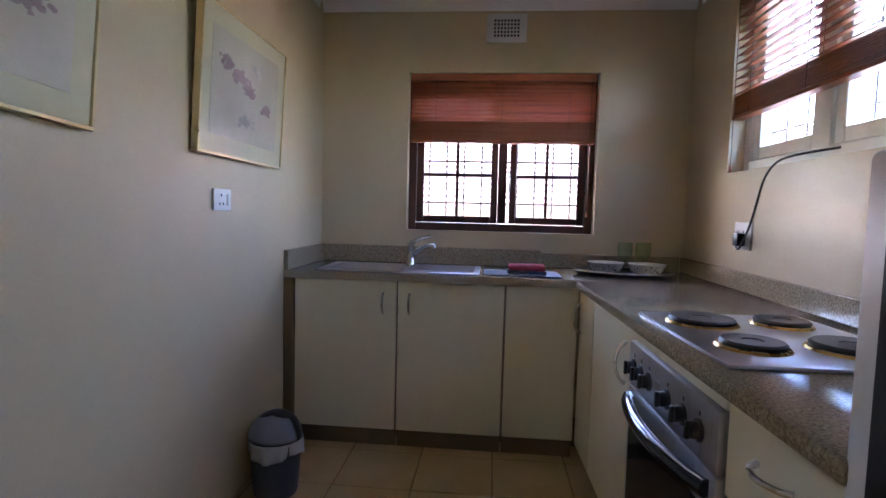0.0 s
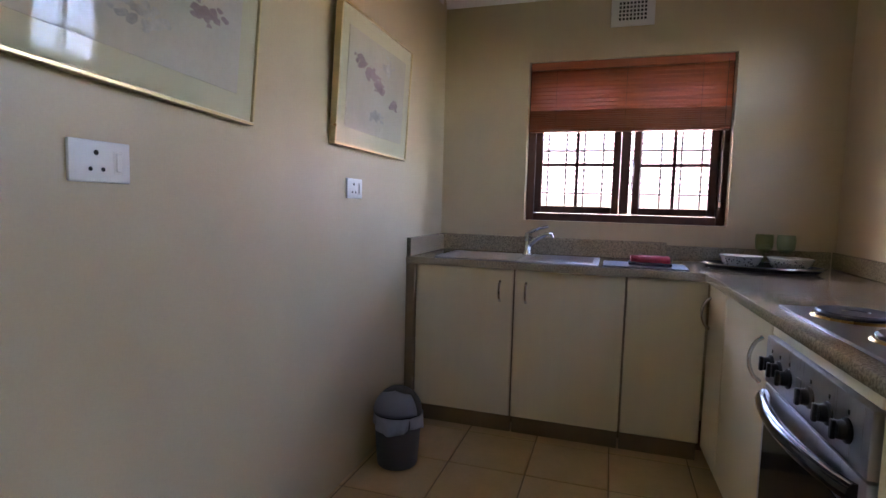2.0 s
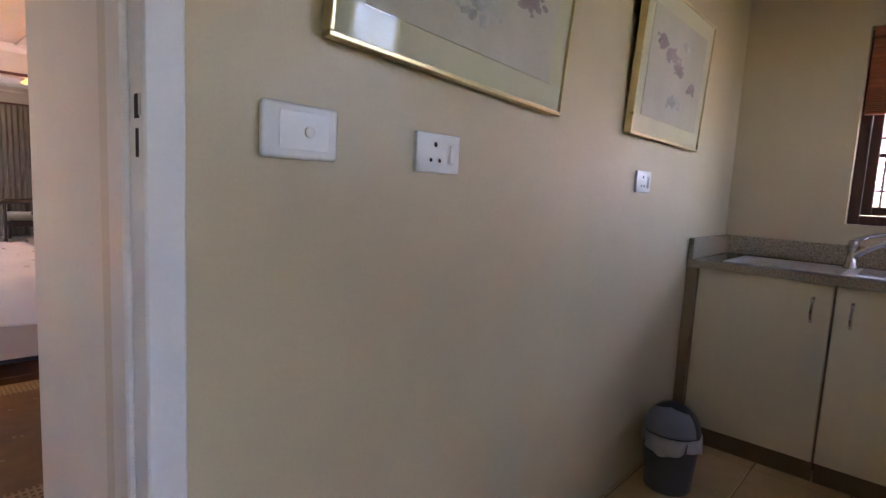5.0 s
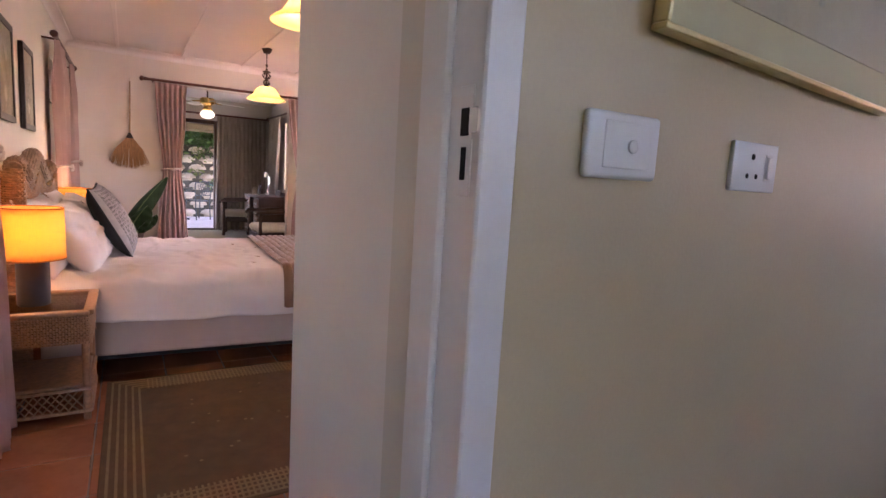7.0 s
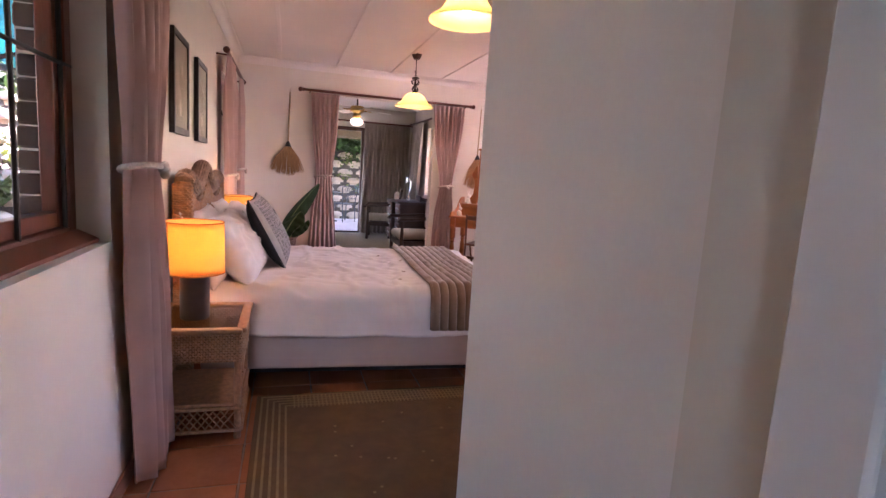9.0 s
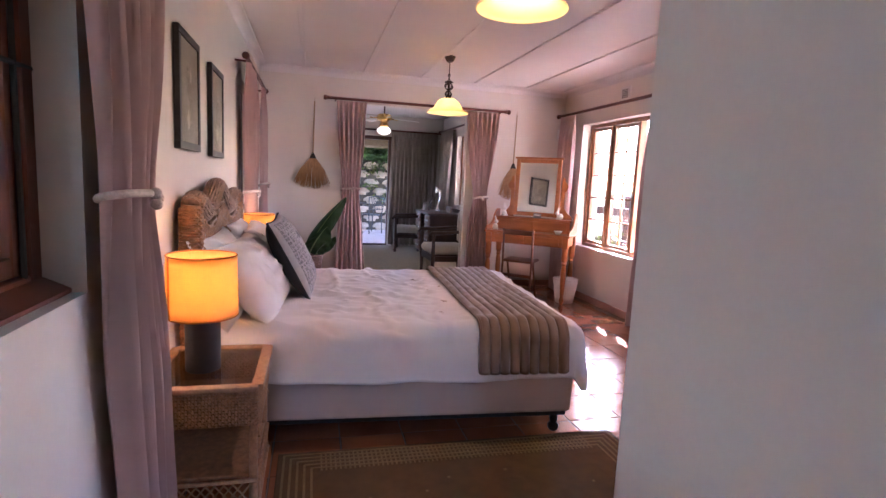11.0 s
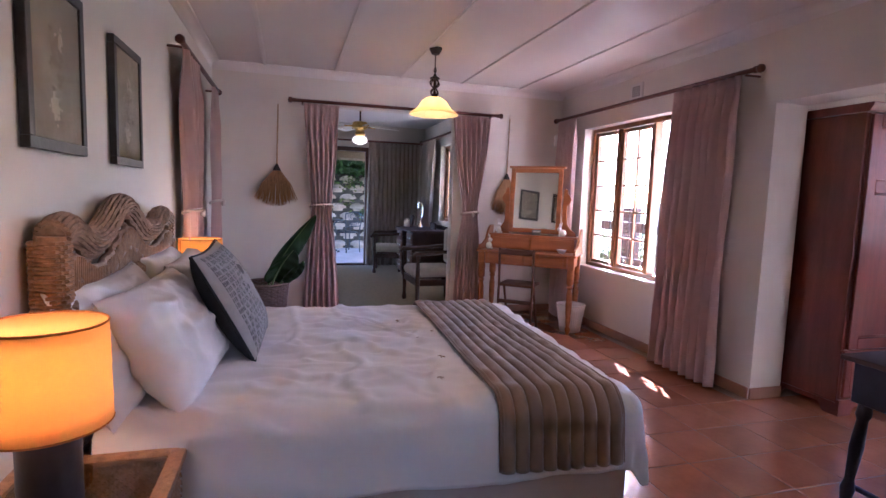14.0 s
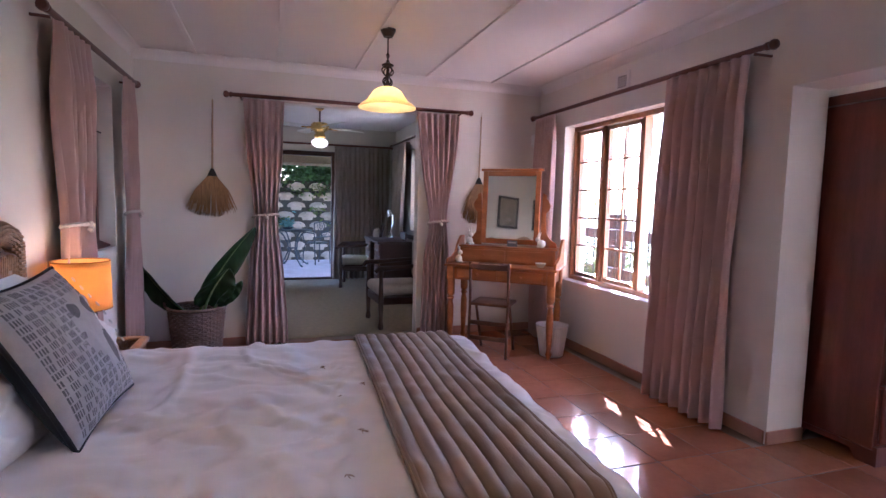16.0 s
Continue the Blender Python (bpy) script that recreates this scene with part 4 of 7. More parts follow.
def hob_and_oven():
    h = thing("hob", "steel electric hob with four black plates", "hob", (1.487, 0.985, 0.9005))
    part("tray_top", box((0, 0, 0), (0.50, 0.60, 0.010), 0.004, seg=2), STEEL, h)
    for x, y, r in ((0.13, 0.44, 0.088), (0.36, 0.45, 0.072), (0.13, 0.16, 0.072), (0.36, 0.16, 0.088)):
        p = part("hot_plate", lathe([(0, 0), (r, 0), (r + 0.002, 0.008), (r - 0.004, 0.013), (r * 0.35, 0.012), (r * 0.33, 0.009), (0, 0.009)], seg=30, at=(x, y, 0.016)), PLATE_IRON, h)
        part("plate_ring", lathe([(r + 0.004, 0), (r + 0.012, 0), (r + 0.007, 0.006), (r + 0.001, 0.006)], seg=30, at=(x, y, 0.0102)), BRASS, h)
    o = thing("oven", "built-in steel oven with black glass door and knobs", "oven", (1.467, 0.935, 0))
    part("body", box((0.022, 0.004, 0.12), (0.60, 0.606, 0.862), 0.002), CABEDGE, o)
    part("plinth", box((0.05, 0, 0), (0.07, 0.61, 0.12), 0.002), CABEDGE, o)
    part("filler", box((0.0, 0.002, 0.828), (0.02, 0.608, 0.861), 0.002), LAMINATE, o)
    pn = part("control_panel", box((-0.014, 0.002, 0.69), (0.02, 0.608, 0.825), 0.005, seg=2), STEEL, o)
    for y in (0.055, 0.12, 0.19, 0.33, 0.43, 0.52):
        k = part("knob", lathe([(0.0, 0), (0.026, 0), (0.026, 0.004), (0.020, 0.007), (0.018, 0.022), (0, 0.024)], seg=18, m=Euler((0, radians(-90), 0)).to_matrix().to_4x4(), at=(-0.0145, 0.608 - y, 0.752)), PLASTICB, pn)
        part("grip", box((-0.046, 0.608 - y - 0.006, 0.732), (-0.036, 0.608 - y + 0.006, 0.772), 0.002), PLASTICB, k)
        part("mark", box((-0.0155, 0.608 - y - 0.003, 0.785), (-0.0142, 0.608 - y + 0.003, 0.795), 0), PLASTICB, pn)
    part("badge", box((-0.0155, 0.335, 0.75), (-0.0142, 0.365, 0.775), 0), MUTELEAD, pn)
    d = part("oven_door", box((-0.012, 0.004, 0.13), (0.02, 0.606, 0.685), 0.006, seg=2), STEEL, o)
    part("glass", box((-0.0145, 0.03, 0.15), (-0.0122, 0.58, 0.60), 0.001), OVENGLASS, d)
    n = 14
    part("handle", tube([(-0.018 - 0.042 * math.sin(math.pi * k / n) ** 0.7, 0.03 + 0.55 * k / n, 0.650) for k in range(n + 1)], 0.020, seg=12), OVENGLASS, d)
    part("handle_trim", tube([(-0.024 - 0.042 * math.sin(math.pi * k / n) ** 0.7, 0.03 + 0.55 * k / n, 0.669) for k in range(n + 1)], 0.0035, seg=8), CHROME, d)


def fridge():
    f = thing("fridge", "pale fridge with a dark door beside the worktop", "fridge", (1.508, -0.035, 0))
    part("body", box((0.0, 0.0, 0.03), (0.62, 0.62, 1.305), 0.012, seg=2), PLASTICW, f)
    part("door", box((-0.008, 0.0, 0.06), (-0.0005, 0.567, 1.29), 0.003), CORK, f)
    for x in (0.06, 0.56):
        for y in (0.06, 0.56):
            part("foot", lathe([(0.02, 0), (0.02, 0.03)], seg=10, at=(x, y, 0)), PLASTICB, f)


def blind(name, axis, at, u0, u1, ztop, zmid, zbot, tilt, side, n_open, n_stack, label):
    """A wooden venetian blind: open slats above, a stack on the bottom rail below."""
    b = thing(name, label, "blind")
    mesh_bm = box((-(u1 - u0) / 2, -0.024, -0.0015), ((u1 - u0) / 2, 0.024, 0.0015), 0.001)
    first = part("slat", mesh_bm, SLAT, b)
    turn = Euler((0, 0, 0 if axis == "y" else radians(90))).to_matrix().to_4x4()
    uc = (u0 + u1) / 2
    def place(ob, z, ang):
        p = (at, uc, z) if axis == "x" else (uc, at, z)
        ob.matrix_local = Matrix.Translation(p) @ turn @ Euler((radians(ang), 0, 0)).to_matrix().to_4x4()
    zs = [(ztop - 0.045 - (ztop - 0.045 - zmid) * (k + 0.5) / n_open, tilt) for k in range(n_open)] + [(zmid - (zmid - zbot - 0.012) * (k + 0.5) / n_stack, 4) for k in range(n_stack)]
    for k, (z, ang) in enumerate(zs):
        ob = first if k == 0 else new("slat", first.data)
        ob.parent = b
        place(ob, z, ang + 2 * math.sin(k * 2.3))
    def bx(nm, za, zb, d, m=SLAT):
        lo, hi = ((at - d, u0, za), (at + d, u1, zb)) if axis == "x" else ((u0, at - d, za), (u1, at + d, zb))
        return part(nm, box(lo, hi, 0.003), m, b)
    bx("head_rail", ztop - 0.045, ztop, 0.022)
    bx("bottom_rail", zbot - 0.006, zbot + 0.010, 0.026)
    for f in (0.14, 0.5, 0.86):
        u = u0 + (u1 - u0) * f
        for s in (-0.026, 0.026):
            a, c = ((at + s, u, ztop - 0.03), (at + s, u, zbot)) if axis == "x" else ((u, at + s, ztop - 0.03), (u, at + s, zbot))
            part("ladder_cord", tube([a, c], 0.0012, seg=5), FOLDWOOD, b)
    u = u1 - 0.03
    a, c = ((at + side * 0.03, u, ztop - 0.03), (at + side * 0.03, u, zbot - 0.22)) if axis == "x" else ((u, at + side * 0.03, ztop - 0.03), (u, at + side * 0.03, zbot - 0.40))
    cd = part("pull_cord", tube([a, c], 0.002, seg=5), FOLDWOOD, b)
    part("cord_bead", lathe([(0.0, -0.03), (0.008, -0.025), (0.005, 0.0), (0.0, 0.002)], seg=10, at=c), SLAT, cd)
    return b


def socket(name, axis, at, u, z, side, w, h, kind, label):
    """A wall plate: a three-pin outlet with its switch, or a push switch."""
    s = thing(name, label, "socket" if kind == "socket" else "light switch")
    def bx(nm, ua, ub, za, zb, d0, d1, m, par, bev=0.002, seg=1):
        p, q = sorted((at + side * d0, at + side * d1))
        lo, hi = ((p, ua, za), (q, ub, zb)) if axis == "x" else ((ua, p, za), (ub, q, zb))
        return part(nm, box(lo, hi, bev, seg=seg), m, par)
    if kind == "socket":
        pl = bx("plate", u - w / 2, u + w / 2, z - h / 2, z + h / 2, 0.0, 0.010, PLASTICW, s, 0.003, 2)
        k = w / 0.147
        for du, dz, r in ((-0.012, 0.018, 0.0055), (-0.026, -0.016, 0.0045), (0.004, -0.016, 0.0045)):
            m = Euler((0, radians(90), 0) if axis == "x" else (radians(90), 0, 0)).to_matrix().to_4x4()
            p = (at + side * 0.0098, u + du * k, z + dz * min(1, k * 1.1)) if axis == "x" else (u + du * k, at + side * 0.0098, z + dz)
            part("pin_hole", lathe([(r, -0.001), (r, 0.001)], seg=12, m=m, at=p), HOLE, pl)
        bx("rocker_surround", u + 0.030 * k, u + 0.052 * k, z - 0.024, z + 0.024, 0.0101, 0.0115, CERAMIC, pl, 0.001)
        bx("rocker", u + 0.033 * k, u + 0.049 * k, z - 0.020, z + 0.020, 0.0116, 0.016, PLASTICW, pl, 0.002)
    else:
        pl = bx("plate", u - w / 2, u + w / 2, z - h / 2, z + h / 2, 0.0, 0.016, PLASTICW, s, 0.010, 3)
        bx("insert", u - w * 0.30, u + w * 0.36, z - h * 0.34, z + h * 0.36, 0.0161, 0.018, PLASTICW, pl, 0.002)
        m = Euler((0, radians(90 * side), 0)).to_matrix().to_4x4()
        part("push_button", lathe([(0.0095, 0), (0.0095, 0.003), (0.007, 0.005), (0, 0.005)], seg=18, m=m, at=(at + side * 0.018, u + 0.012, z)), CERAMIC, pl)
    return s


def plug_and_cord():
    socket("socket", "x", 2.14, 2.28, 1.14, -1, 0.15, 0.12, "socket", "white switched wall socket with a plug in it")
    p = thing("plug", "black mains plug with a cord to the window", "plug", (2.13, 2.25, 1.125))
    part("plug_body", box((-0.045, -0.025, -0.028), (-0.007, 0.025, 0.028), 0.008, seg=2), PLASTICB, p)
    pts = [(-0.04, -0.01, -0.03), (-0.045, -0.05, -0.035), (-0.035, -0.10, 0.05), (-0.03, -0.14, 0.15), (-0.03, -0.19, 0.25), (-0.03, -0.27, 0.305), (-0.02, -0.36, 0.322), (0.04, -0.43, 0.335), (0.10, -0.47, 0.345)]
    sm = []
    for k in range(len(pts) - 1):
        p0, p1, p2, p3 = (Vector(pts[max(0, k - 1)]), Vector(pts[k]), Vector(pts[k + 1]), Vector(pts[min(len(pts) - 1, k + 2)]))
        for j in range(6):
            t = j / 6
            sm.append(0.5 * ((2 * p1) + (p2 - p0) * t + (2 * p0 - 5 * p1 + 4 * p2 - p3) * t * t + (3 * p1 - p0 - 3 * p2 + p3) * t ** 3))
    part("cord", tube(sm, 0.0045, seg=7), PLASTICB, p)


def framed_picture(name, axis, at, side, u0, u1, z0, z1, frame_m, fw, depth, mount_m, mount, art, label, lean=0.0, crooked=0.0):
    """A framed print: four frame bars, a mount, the sheet and its painted shapes."""
    f = thing(name, label, "picture")
    def slab(ua, ub, za, zb, d0, d1, bev=0.0, bm=None):
        p, q = sorted((at + side * d0, at + side * d1))
        return box((p, ua, za), (q, ub, zb), bev, bm) if axis == "x" else box((ua, p, za), (ub, q, zb), bev, bm)
    for ua, ub, za, zb in ((u0, u1, z0, z0 + fw), (u0, u1, z1 - fw, z1), (u0, u0 + fw, z0 + fw, z1 - fw), (u1 - fw, u1, z0 + fw, z1 - fw)):
        part("frame", slab(ua, ub, za, zb, 0.004, depth, 0.002), frame_m, f)
    part("mount", slab(u0 + fw, u1 - fw, z0 + fw, z1 - fw, 0.004, depth - 0.008), mount_m, f)
    pa = part("print", slab(u0 + mount, u1 - mount, z0 + mount, z1 - mount, depth - 0.008, depth - 0.006), art[0], f)
    rnd = random.Random(len(label) + int(abs(u0) * 10))
    for m, cu, cz, su, sz, n in art[1:]:
        bm = bmesh.new()
        for k in range(n * 3):
            a = rnd.uniform(0, 6.283)
            uu, zz = u0 + (u1 - u0) * (cu + su * rnd.gauss(0, 0.5)), z0 + (z1 - z0) * (cz + sz * rnd.gauss(0, 0.5))
            r = rnd.uniform(0.004, 0.012) * (z1 - z0) / 0.52
            vs = []
            for j in range(9):
                b = 6.283 * j / 9
                rr = r * rnd.uniform(0.6, 1.2)
                pu = min(u1 - mount - 0.004, max(u0 + mount + 0.004, uu + rr * 1.6 * math.cos(b)))
                pz = min(z1 - mount - 0.004, max(z0 + mount + 0.004, zz + rr * math.sin(b)))
                w = at + side * (depth - 0.0058 + 0.00004 * k)
                vs.append(bm.verts.new((w, pu, pz) if axis == "x" else (pu, w, pz)))
            bm.faces.new(vs)
        part("painted_shape", bm, m, pa, smooth=0)
    g = part("glass", slab(u0 + fw, u1 - fw, z0 + fw, z1 - fw, depth - 0.003, depth - 0.0015), PICGLASS, f, smooth=0)
    g.visible_shadow = False
    if lean or crooked:
        pivot = Vector((at, (u0 + u1) / 2, z0))
        f.matrix_world = Matrix.Translation(pivot) @ Euler((radians(crooked), radians(lean), 0)).to_matrix().to_4x4() @ Matrix.Translation(-pivot)
    return f


def pedal_bin():
    b = thing("swing_bin", "grey plastic swing-lid bin with a white liner", "bin", (0.15, 1.965, 0))
    part("bucket", lathe([(0.0, 0), (0.088, 0), (0.092, 0.01), (0.108, 0.23), (0.106, 0.235), (0.0, 0.235)], seg=28), GREYPL, b)
    rnd = random.Random(3)
    bm = sheet(lambda u, v: ((0.110 + 0.006 * math.sin(2 * math.pi * u * 11) * v + 0.004 * math.sin(u * 40)) * math.cos(2 * math.pi * u), (0.110 + 0.006 * math.sin(2 * math.pi * u * 11) * v) * math.sin(2 * math.pi * u), 0.242 - (0.065 + 0.012 * math.sin(2 * math.pi * u * 3)) * v), 66, 5, closed_u=True)
    thick(part("liner", bm, BAG, b, "crumpled white bin liner", smooth=80), 0.002)
    n = 14
    lid = [(0.109 * math.cos(math.pi / 2 * k / n), 0.240 + 0.115 * math.sin(math.pi / 2 * k / n)) for k in range(n + 1)]
    part("lid_hood", lathe([(0.0, 0.240)] + lid, seg=28), PLASTICB, b, "black domed hood")
    flap = sheet(lambda u, v: (0.1125 * math.cos(radians(-150 + 130 * u)) * math.cos(radians(4 + 62 * v * (1 - 0.25 * abs(2 * u - 1)))), 0.1125 * math.sin(radians(-150 + 130 * u)) * math.cos(radians(4 + 62 * v * (1 - 0.25 * abs(2 * u - 1)))), 0.241 + 0.1185 * math.sin(radians(4 + 62 * v * (1 - 0.25 * abs(2 * u - 1))))), 18, 10)
    thick(part("flap", flap, GREYLID, b, "pale grey swing flap", smooth=80), 0.003)


base_units()
worktop()
sink()
cloths()
tray_set()
hob_and_oven()
fridge()
blind("venetian_blind", "y", 3.035, 0.535, 1.615, 2.026, 1.75, 1.63, 47, -1, 10, 28, "red-brown wooden venetian blind half raised over the window")
blind("venetian_blind", "x", 2.165, 1.31, 2.48, 2.245, 1.78, 1.68, -14, -1, 12, 10, "red-brown wooden venetian blind with open slats")
socket("light_switch", "x", 0.0, 0.297, 1.258, 1, 0.150, 0.094, "switch", "white wall switch plate with one round button")
socket("socket", "x", 0.0, 0.647, 1.250, 1, 0.139, 0.086, "socket", "white wall socket plate with a rocker switch")
socket("socket", "x", 0.0, 1.79, 1.236, 1, 0.13, 0.082, "socket", "small white wall socket plate")
plug_and_cord()
KART = [PAPER, (WASH, 0.26, 0.66, 0.05, 0.04, 16), (WASH, 0.38, 0.60, 0.07, 0.04, 18), (WASH, 0.50, 0.54, 0.06, 0.04, 12), (WASH, 0.74, 0.44, 0.05, 0.04, 12), (WASH2, 0.62, 0.72, 0.08, 0.07, 12), (WASH2, 0.50, 0.30, 0.09, 0.05, 12)]
framed_picture("picture", "x", 0.0, 1, 0.335, 1.115, 1.41, 1.96, GOLDF, 0.010, 0.032, MATBOARD, 0.075, KART, "pale landscape watercolour hung crooked in a thin gold frame", 3.0, -2.6)
framed_picture("picture", "x", 0.0, 1, 1.58, 2.295, 1.395, 1.928, GOLDF, 0.010, 0.032, MATBOARD, 0.075, KART, "pale mauve landscape watercolour in a thin gold frame", 3.0, -0.5)
pedal_bin()

# the run of units along the side wall stands a little askew
SKEW = Matrix.Translation((1.442, 2.4, 0)) @ Euler((0, 0, radians(1.9))).to_matrix().to_4x4() @ Matrix.Translation((-1.442, -2.4, 0))
for ob in list(scene.objects):
    if ob.parent is None and ob.name.split(".")[0] in ("base_cabinet", "drawer_unit", "oven", "hob") and ob.location.x > 1.46:
        ob.matrix_world = SKEW @ Matrix.Translation(ob.location)


# ---- bedroom ----
BED = Matrix.Translation((-3.50, 0.12, 0)) @ Euler((0, 0, radians(-3.6))).to_matrix().to_4x4()
BW, BY0, BY1, BTOP = 0.765, -0.80, 0.95, 0.595


def drape(a, b, x0, x1, y0, y1, top, r, flare, dmax):
    """Where a point of cloth, laid flat over a bed at (a, b), comes to rest."""
    cx, cy = min(x1 - r, max(x0 + r, a)), min(y1 - r, max(y0 + r, b))
    dx, dy = a - cx, b - cy
    d = math.hypot(dx, dy)
    if d < 1e-6:
        return Vector((a, b, top)), 0.0
    d2 = min(d, dmax)
    ux, uy = dx / d, dy / d
    q = r * math.pi / 2
    if d2 < q:
        an = d2 / r
        return Vector((cx + ux * r * math.sin(an), cy + uy * r * math.sin(an), top - r * (1 - math.cos(an)))), d2
    e = d2 - q
    return Vector((cx + ux * (r + flare * e), cy + uy * (r + flare * e), top - r - e)), d2


def bed():
    b = thing("bed", "queen bed base with cream fabric and castors", "bed")
    b.matrix_world = BED
    part("base", box((-BW, BY0, 0.13), (BW, BY1, 0.40), 0.02, seg=3), BASEFAB, b)
    # black slab that stands in for the shade beneath the base
    part("base_shade_slab", box((-BW + 0.02, BY0 + 0.02, 0.105), (BW - 0.02, BY1 - 0.02, 0.13), 0.004), BLACKFAB, b)
    part("mattress", box((-BW + 0.01, BY0, 0.405), (BW - 0.01, BY1 - 0.01, 0.565), 0.05, seg=4), SHEET, b)
    for x in (-0.66, 0.70):
        for y in (-0.70, 0.885):
            g = part("leg", lathe([(0.018, 0.05), (0.022, 0.07), (0.018, 0.105)], seg=12, at=(x, y, 0)), PLASTICB, b)
            part("castor", lathe([(0.0, -0.016), (0.024, -0.016), (0.028, -0.008), (0.028, 0.008), (0.024, 0.016), (0.0, 0.016)], seg=14, m=Euler((0, radians(90), 0)).to_matrix().to_4x4(), at=(x, y, 0.028)), PLASTICB, g)

    d = thing("duvet", "white cotton duvet with small embroidered sprigs", "duvet")
    d.matrix_world = BED

    def fn(u, v):
        a, c = -1.03 + 2.06 * u, BY0 + 0.02 + (BY1 - BY0 + 0.34) * v
        p, dd = drape(a, c, -BW - 0.035, BW + 0.035, BY0 - 2, BY1 + 0.045, BTOP + 0.005, 0.075, 0.10, 0.36)
        n1 = noise.noise(Vector((a * 2.2, c * 2.2, 1.0)))
        n2 = noise.noise(Vector((a * 7 + 0.4 * c, c * 4, 5.0)))
        n3 = noise.noise(Vector((a * 16, c * 9 + a * 5, 9.0)))
        hang = smooth(0.05, 0.3, dd)
        crease = max(0.0, 1 - 9 * abs(noise.noise(Vector((a * 2.6 + 0.5 * n1, c * 3.4, 31.0)))))
        fine = max(0.0, 1 - 7 * abs(noise.noise(Vector((a * 6.5 + 1.5 * n1, c * 4.0 - 1.2 * a, 47.0)))))
        p.z += 0.014 * n1 + 0.010 * n2 + 0.010 * n3 + (0.010 * crease + 0.008 * fine) * (1 - hang) - 0.008
        s = 0.022 * hang * noise.noise(Vector((c * 5.5 if abs(a) > 0.7 else a * 5.5, hang, 2.0)))
        p.x += s * (1 if a > 0 else -1)
        p.y += s * 0.6
        return p

    thick(part("cover", sheet(fn, 150, 150), SHEET, d, smooth=80), 0.014, 0)
    rnd = random.Random(11)
    for x, y in ((0.30, 0.34), (0.02, 0.30), (-0.33, 0.24), (-0.1, 0.38), (0.55, 0.28)):
        bm = bmesh.new()
        for k in range(7):
            ang, ln = rnd.uniform(0, 6.283), rnd.uniform(0.008, 0.024)
            z = 0.605 + 0.014 * noise.noise(Vector((x * 2.2, y * 2.2, 1.0)))
            tube([(x, y, z + 0.004), (x + ln * 0.5 * math.cos(ang), y + ln * 0.5 * math.sin(ang), z + 0.007), (x + ln * math.cos(ang + 0.4), y + ln * math.sin(ang + 0.4), z + 0.004)], 0.0009, bm, 5)
        part("embroidered_sprig", bm, WICKER_P, d, "brown embroidered sprig")

    r = thing("bed_runner", "taupe quilted runner across the foot of the bed", "bed runner")
    r.matrix_world = BED
    Y0, Y1, ROWS_Q = 0.42, 0.865, 9

    def fr(u, v):
        a, c = -1.02 + 2.04 * u, Y0 + (Y1 - Y0) * v
        c += 0.03 * (u - 0.5)
        p, dd = drape(a, c, -BW - 0.045, BW + 0.045, BY0 - 2, 9, BTOP + 0.017, 0.075, 0.10, 0.36)
        q = abs(math.sin(math.pi * ROWS_Q * v))
        bulge = 0.016 * q ** 0.6 + 0.009 * noise.noise(Vector((a * 11, c * 14, 3))) * q
        base = 0.014 * noise.noise(Vector((a * 2.2, c * 2.2, 1.0)))
        k = smooth(0.03, 0.12, dd)
        p.z += (bulge + base) * (1 - k)
        p.x += (bulge + 0.004) * k * (1 if a > 0 else -1)
        return p

    thick(part("quilt", sheet(fr, 120, 90), RUNNER, r, smooth=80), 0.008, 0)
    for v0, v1 in ((-0.012, 0.022), (0.978, 1.012)):
        thick(part("binding", sheet(lambda u, v: fr(u, v0 + (v1 - v0) * v) + Vector((0, 0, 0.004)), 120, 4), RUNNER, r, "stitched edge binding", smooth=80), 0.009, 0)


def cushion_bm(w, h, t, puff=2.2, wrinkle=0.006, seed=0):
    """A stuffed pillow lying in x and z, as thick as t along y."""
    bm = bmesh.new()
    n = 44
    def fn(sign):
        def f(u, v):
            a, b = 2 * u - 1, 2 * v - 1
            e = max(0.0, (1 - abs(a) ** puff) * (1 - abs(b) ** puff)) ** 0.5
            x = a * w / 2 * (1 - 0.07 * (1 - b * b) * abs(a))
            z = b * h / 2 * (1 - 0.07 * (1 - a * a) * abs(b))
            fold = max(0.0, 1 - 5 * abs(noise.noise(Vector((a * 2.4 + 0.4 * b, b * 1.7 - 0.5 * a, seed + 4.0)))))
            return (x, sign * (t / 2 * e + wrinkle * e * (noise.noise(Vector((a * 3, b * 3, seed + sign))) + 0.5 * fold + 0.35 * noise.noise(Vector((a * 8, b * 6, seed))))), z)
        return f
    sheet(fn(1), n, n, bm)
    sheet(fn(-1), n, n, bm)
    bmesh.ops.remove_doubles(bm, verts=bm.verts, dist=0.0006)
    return bm


def posed(ob, x, y, z, rx, ry, rz):
    ob.matrix_world = pose(x, y, z, rx, ry, rz)
    return ob


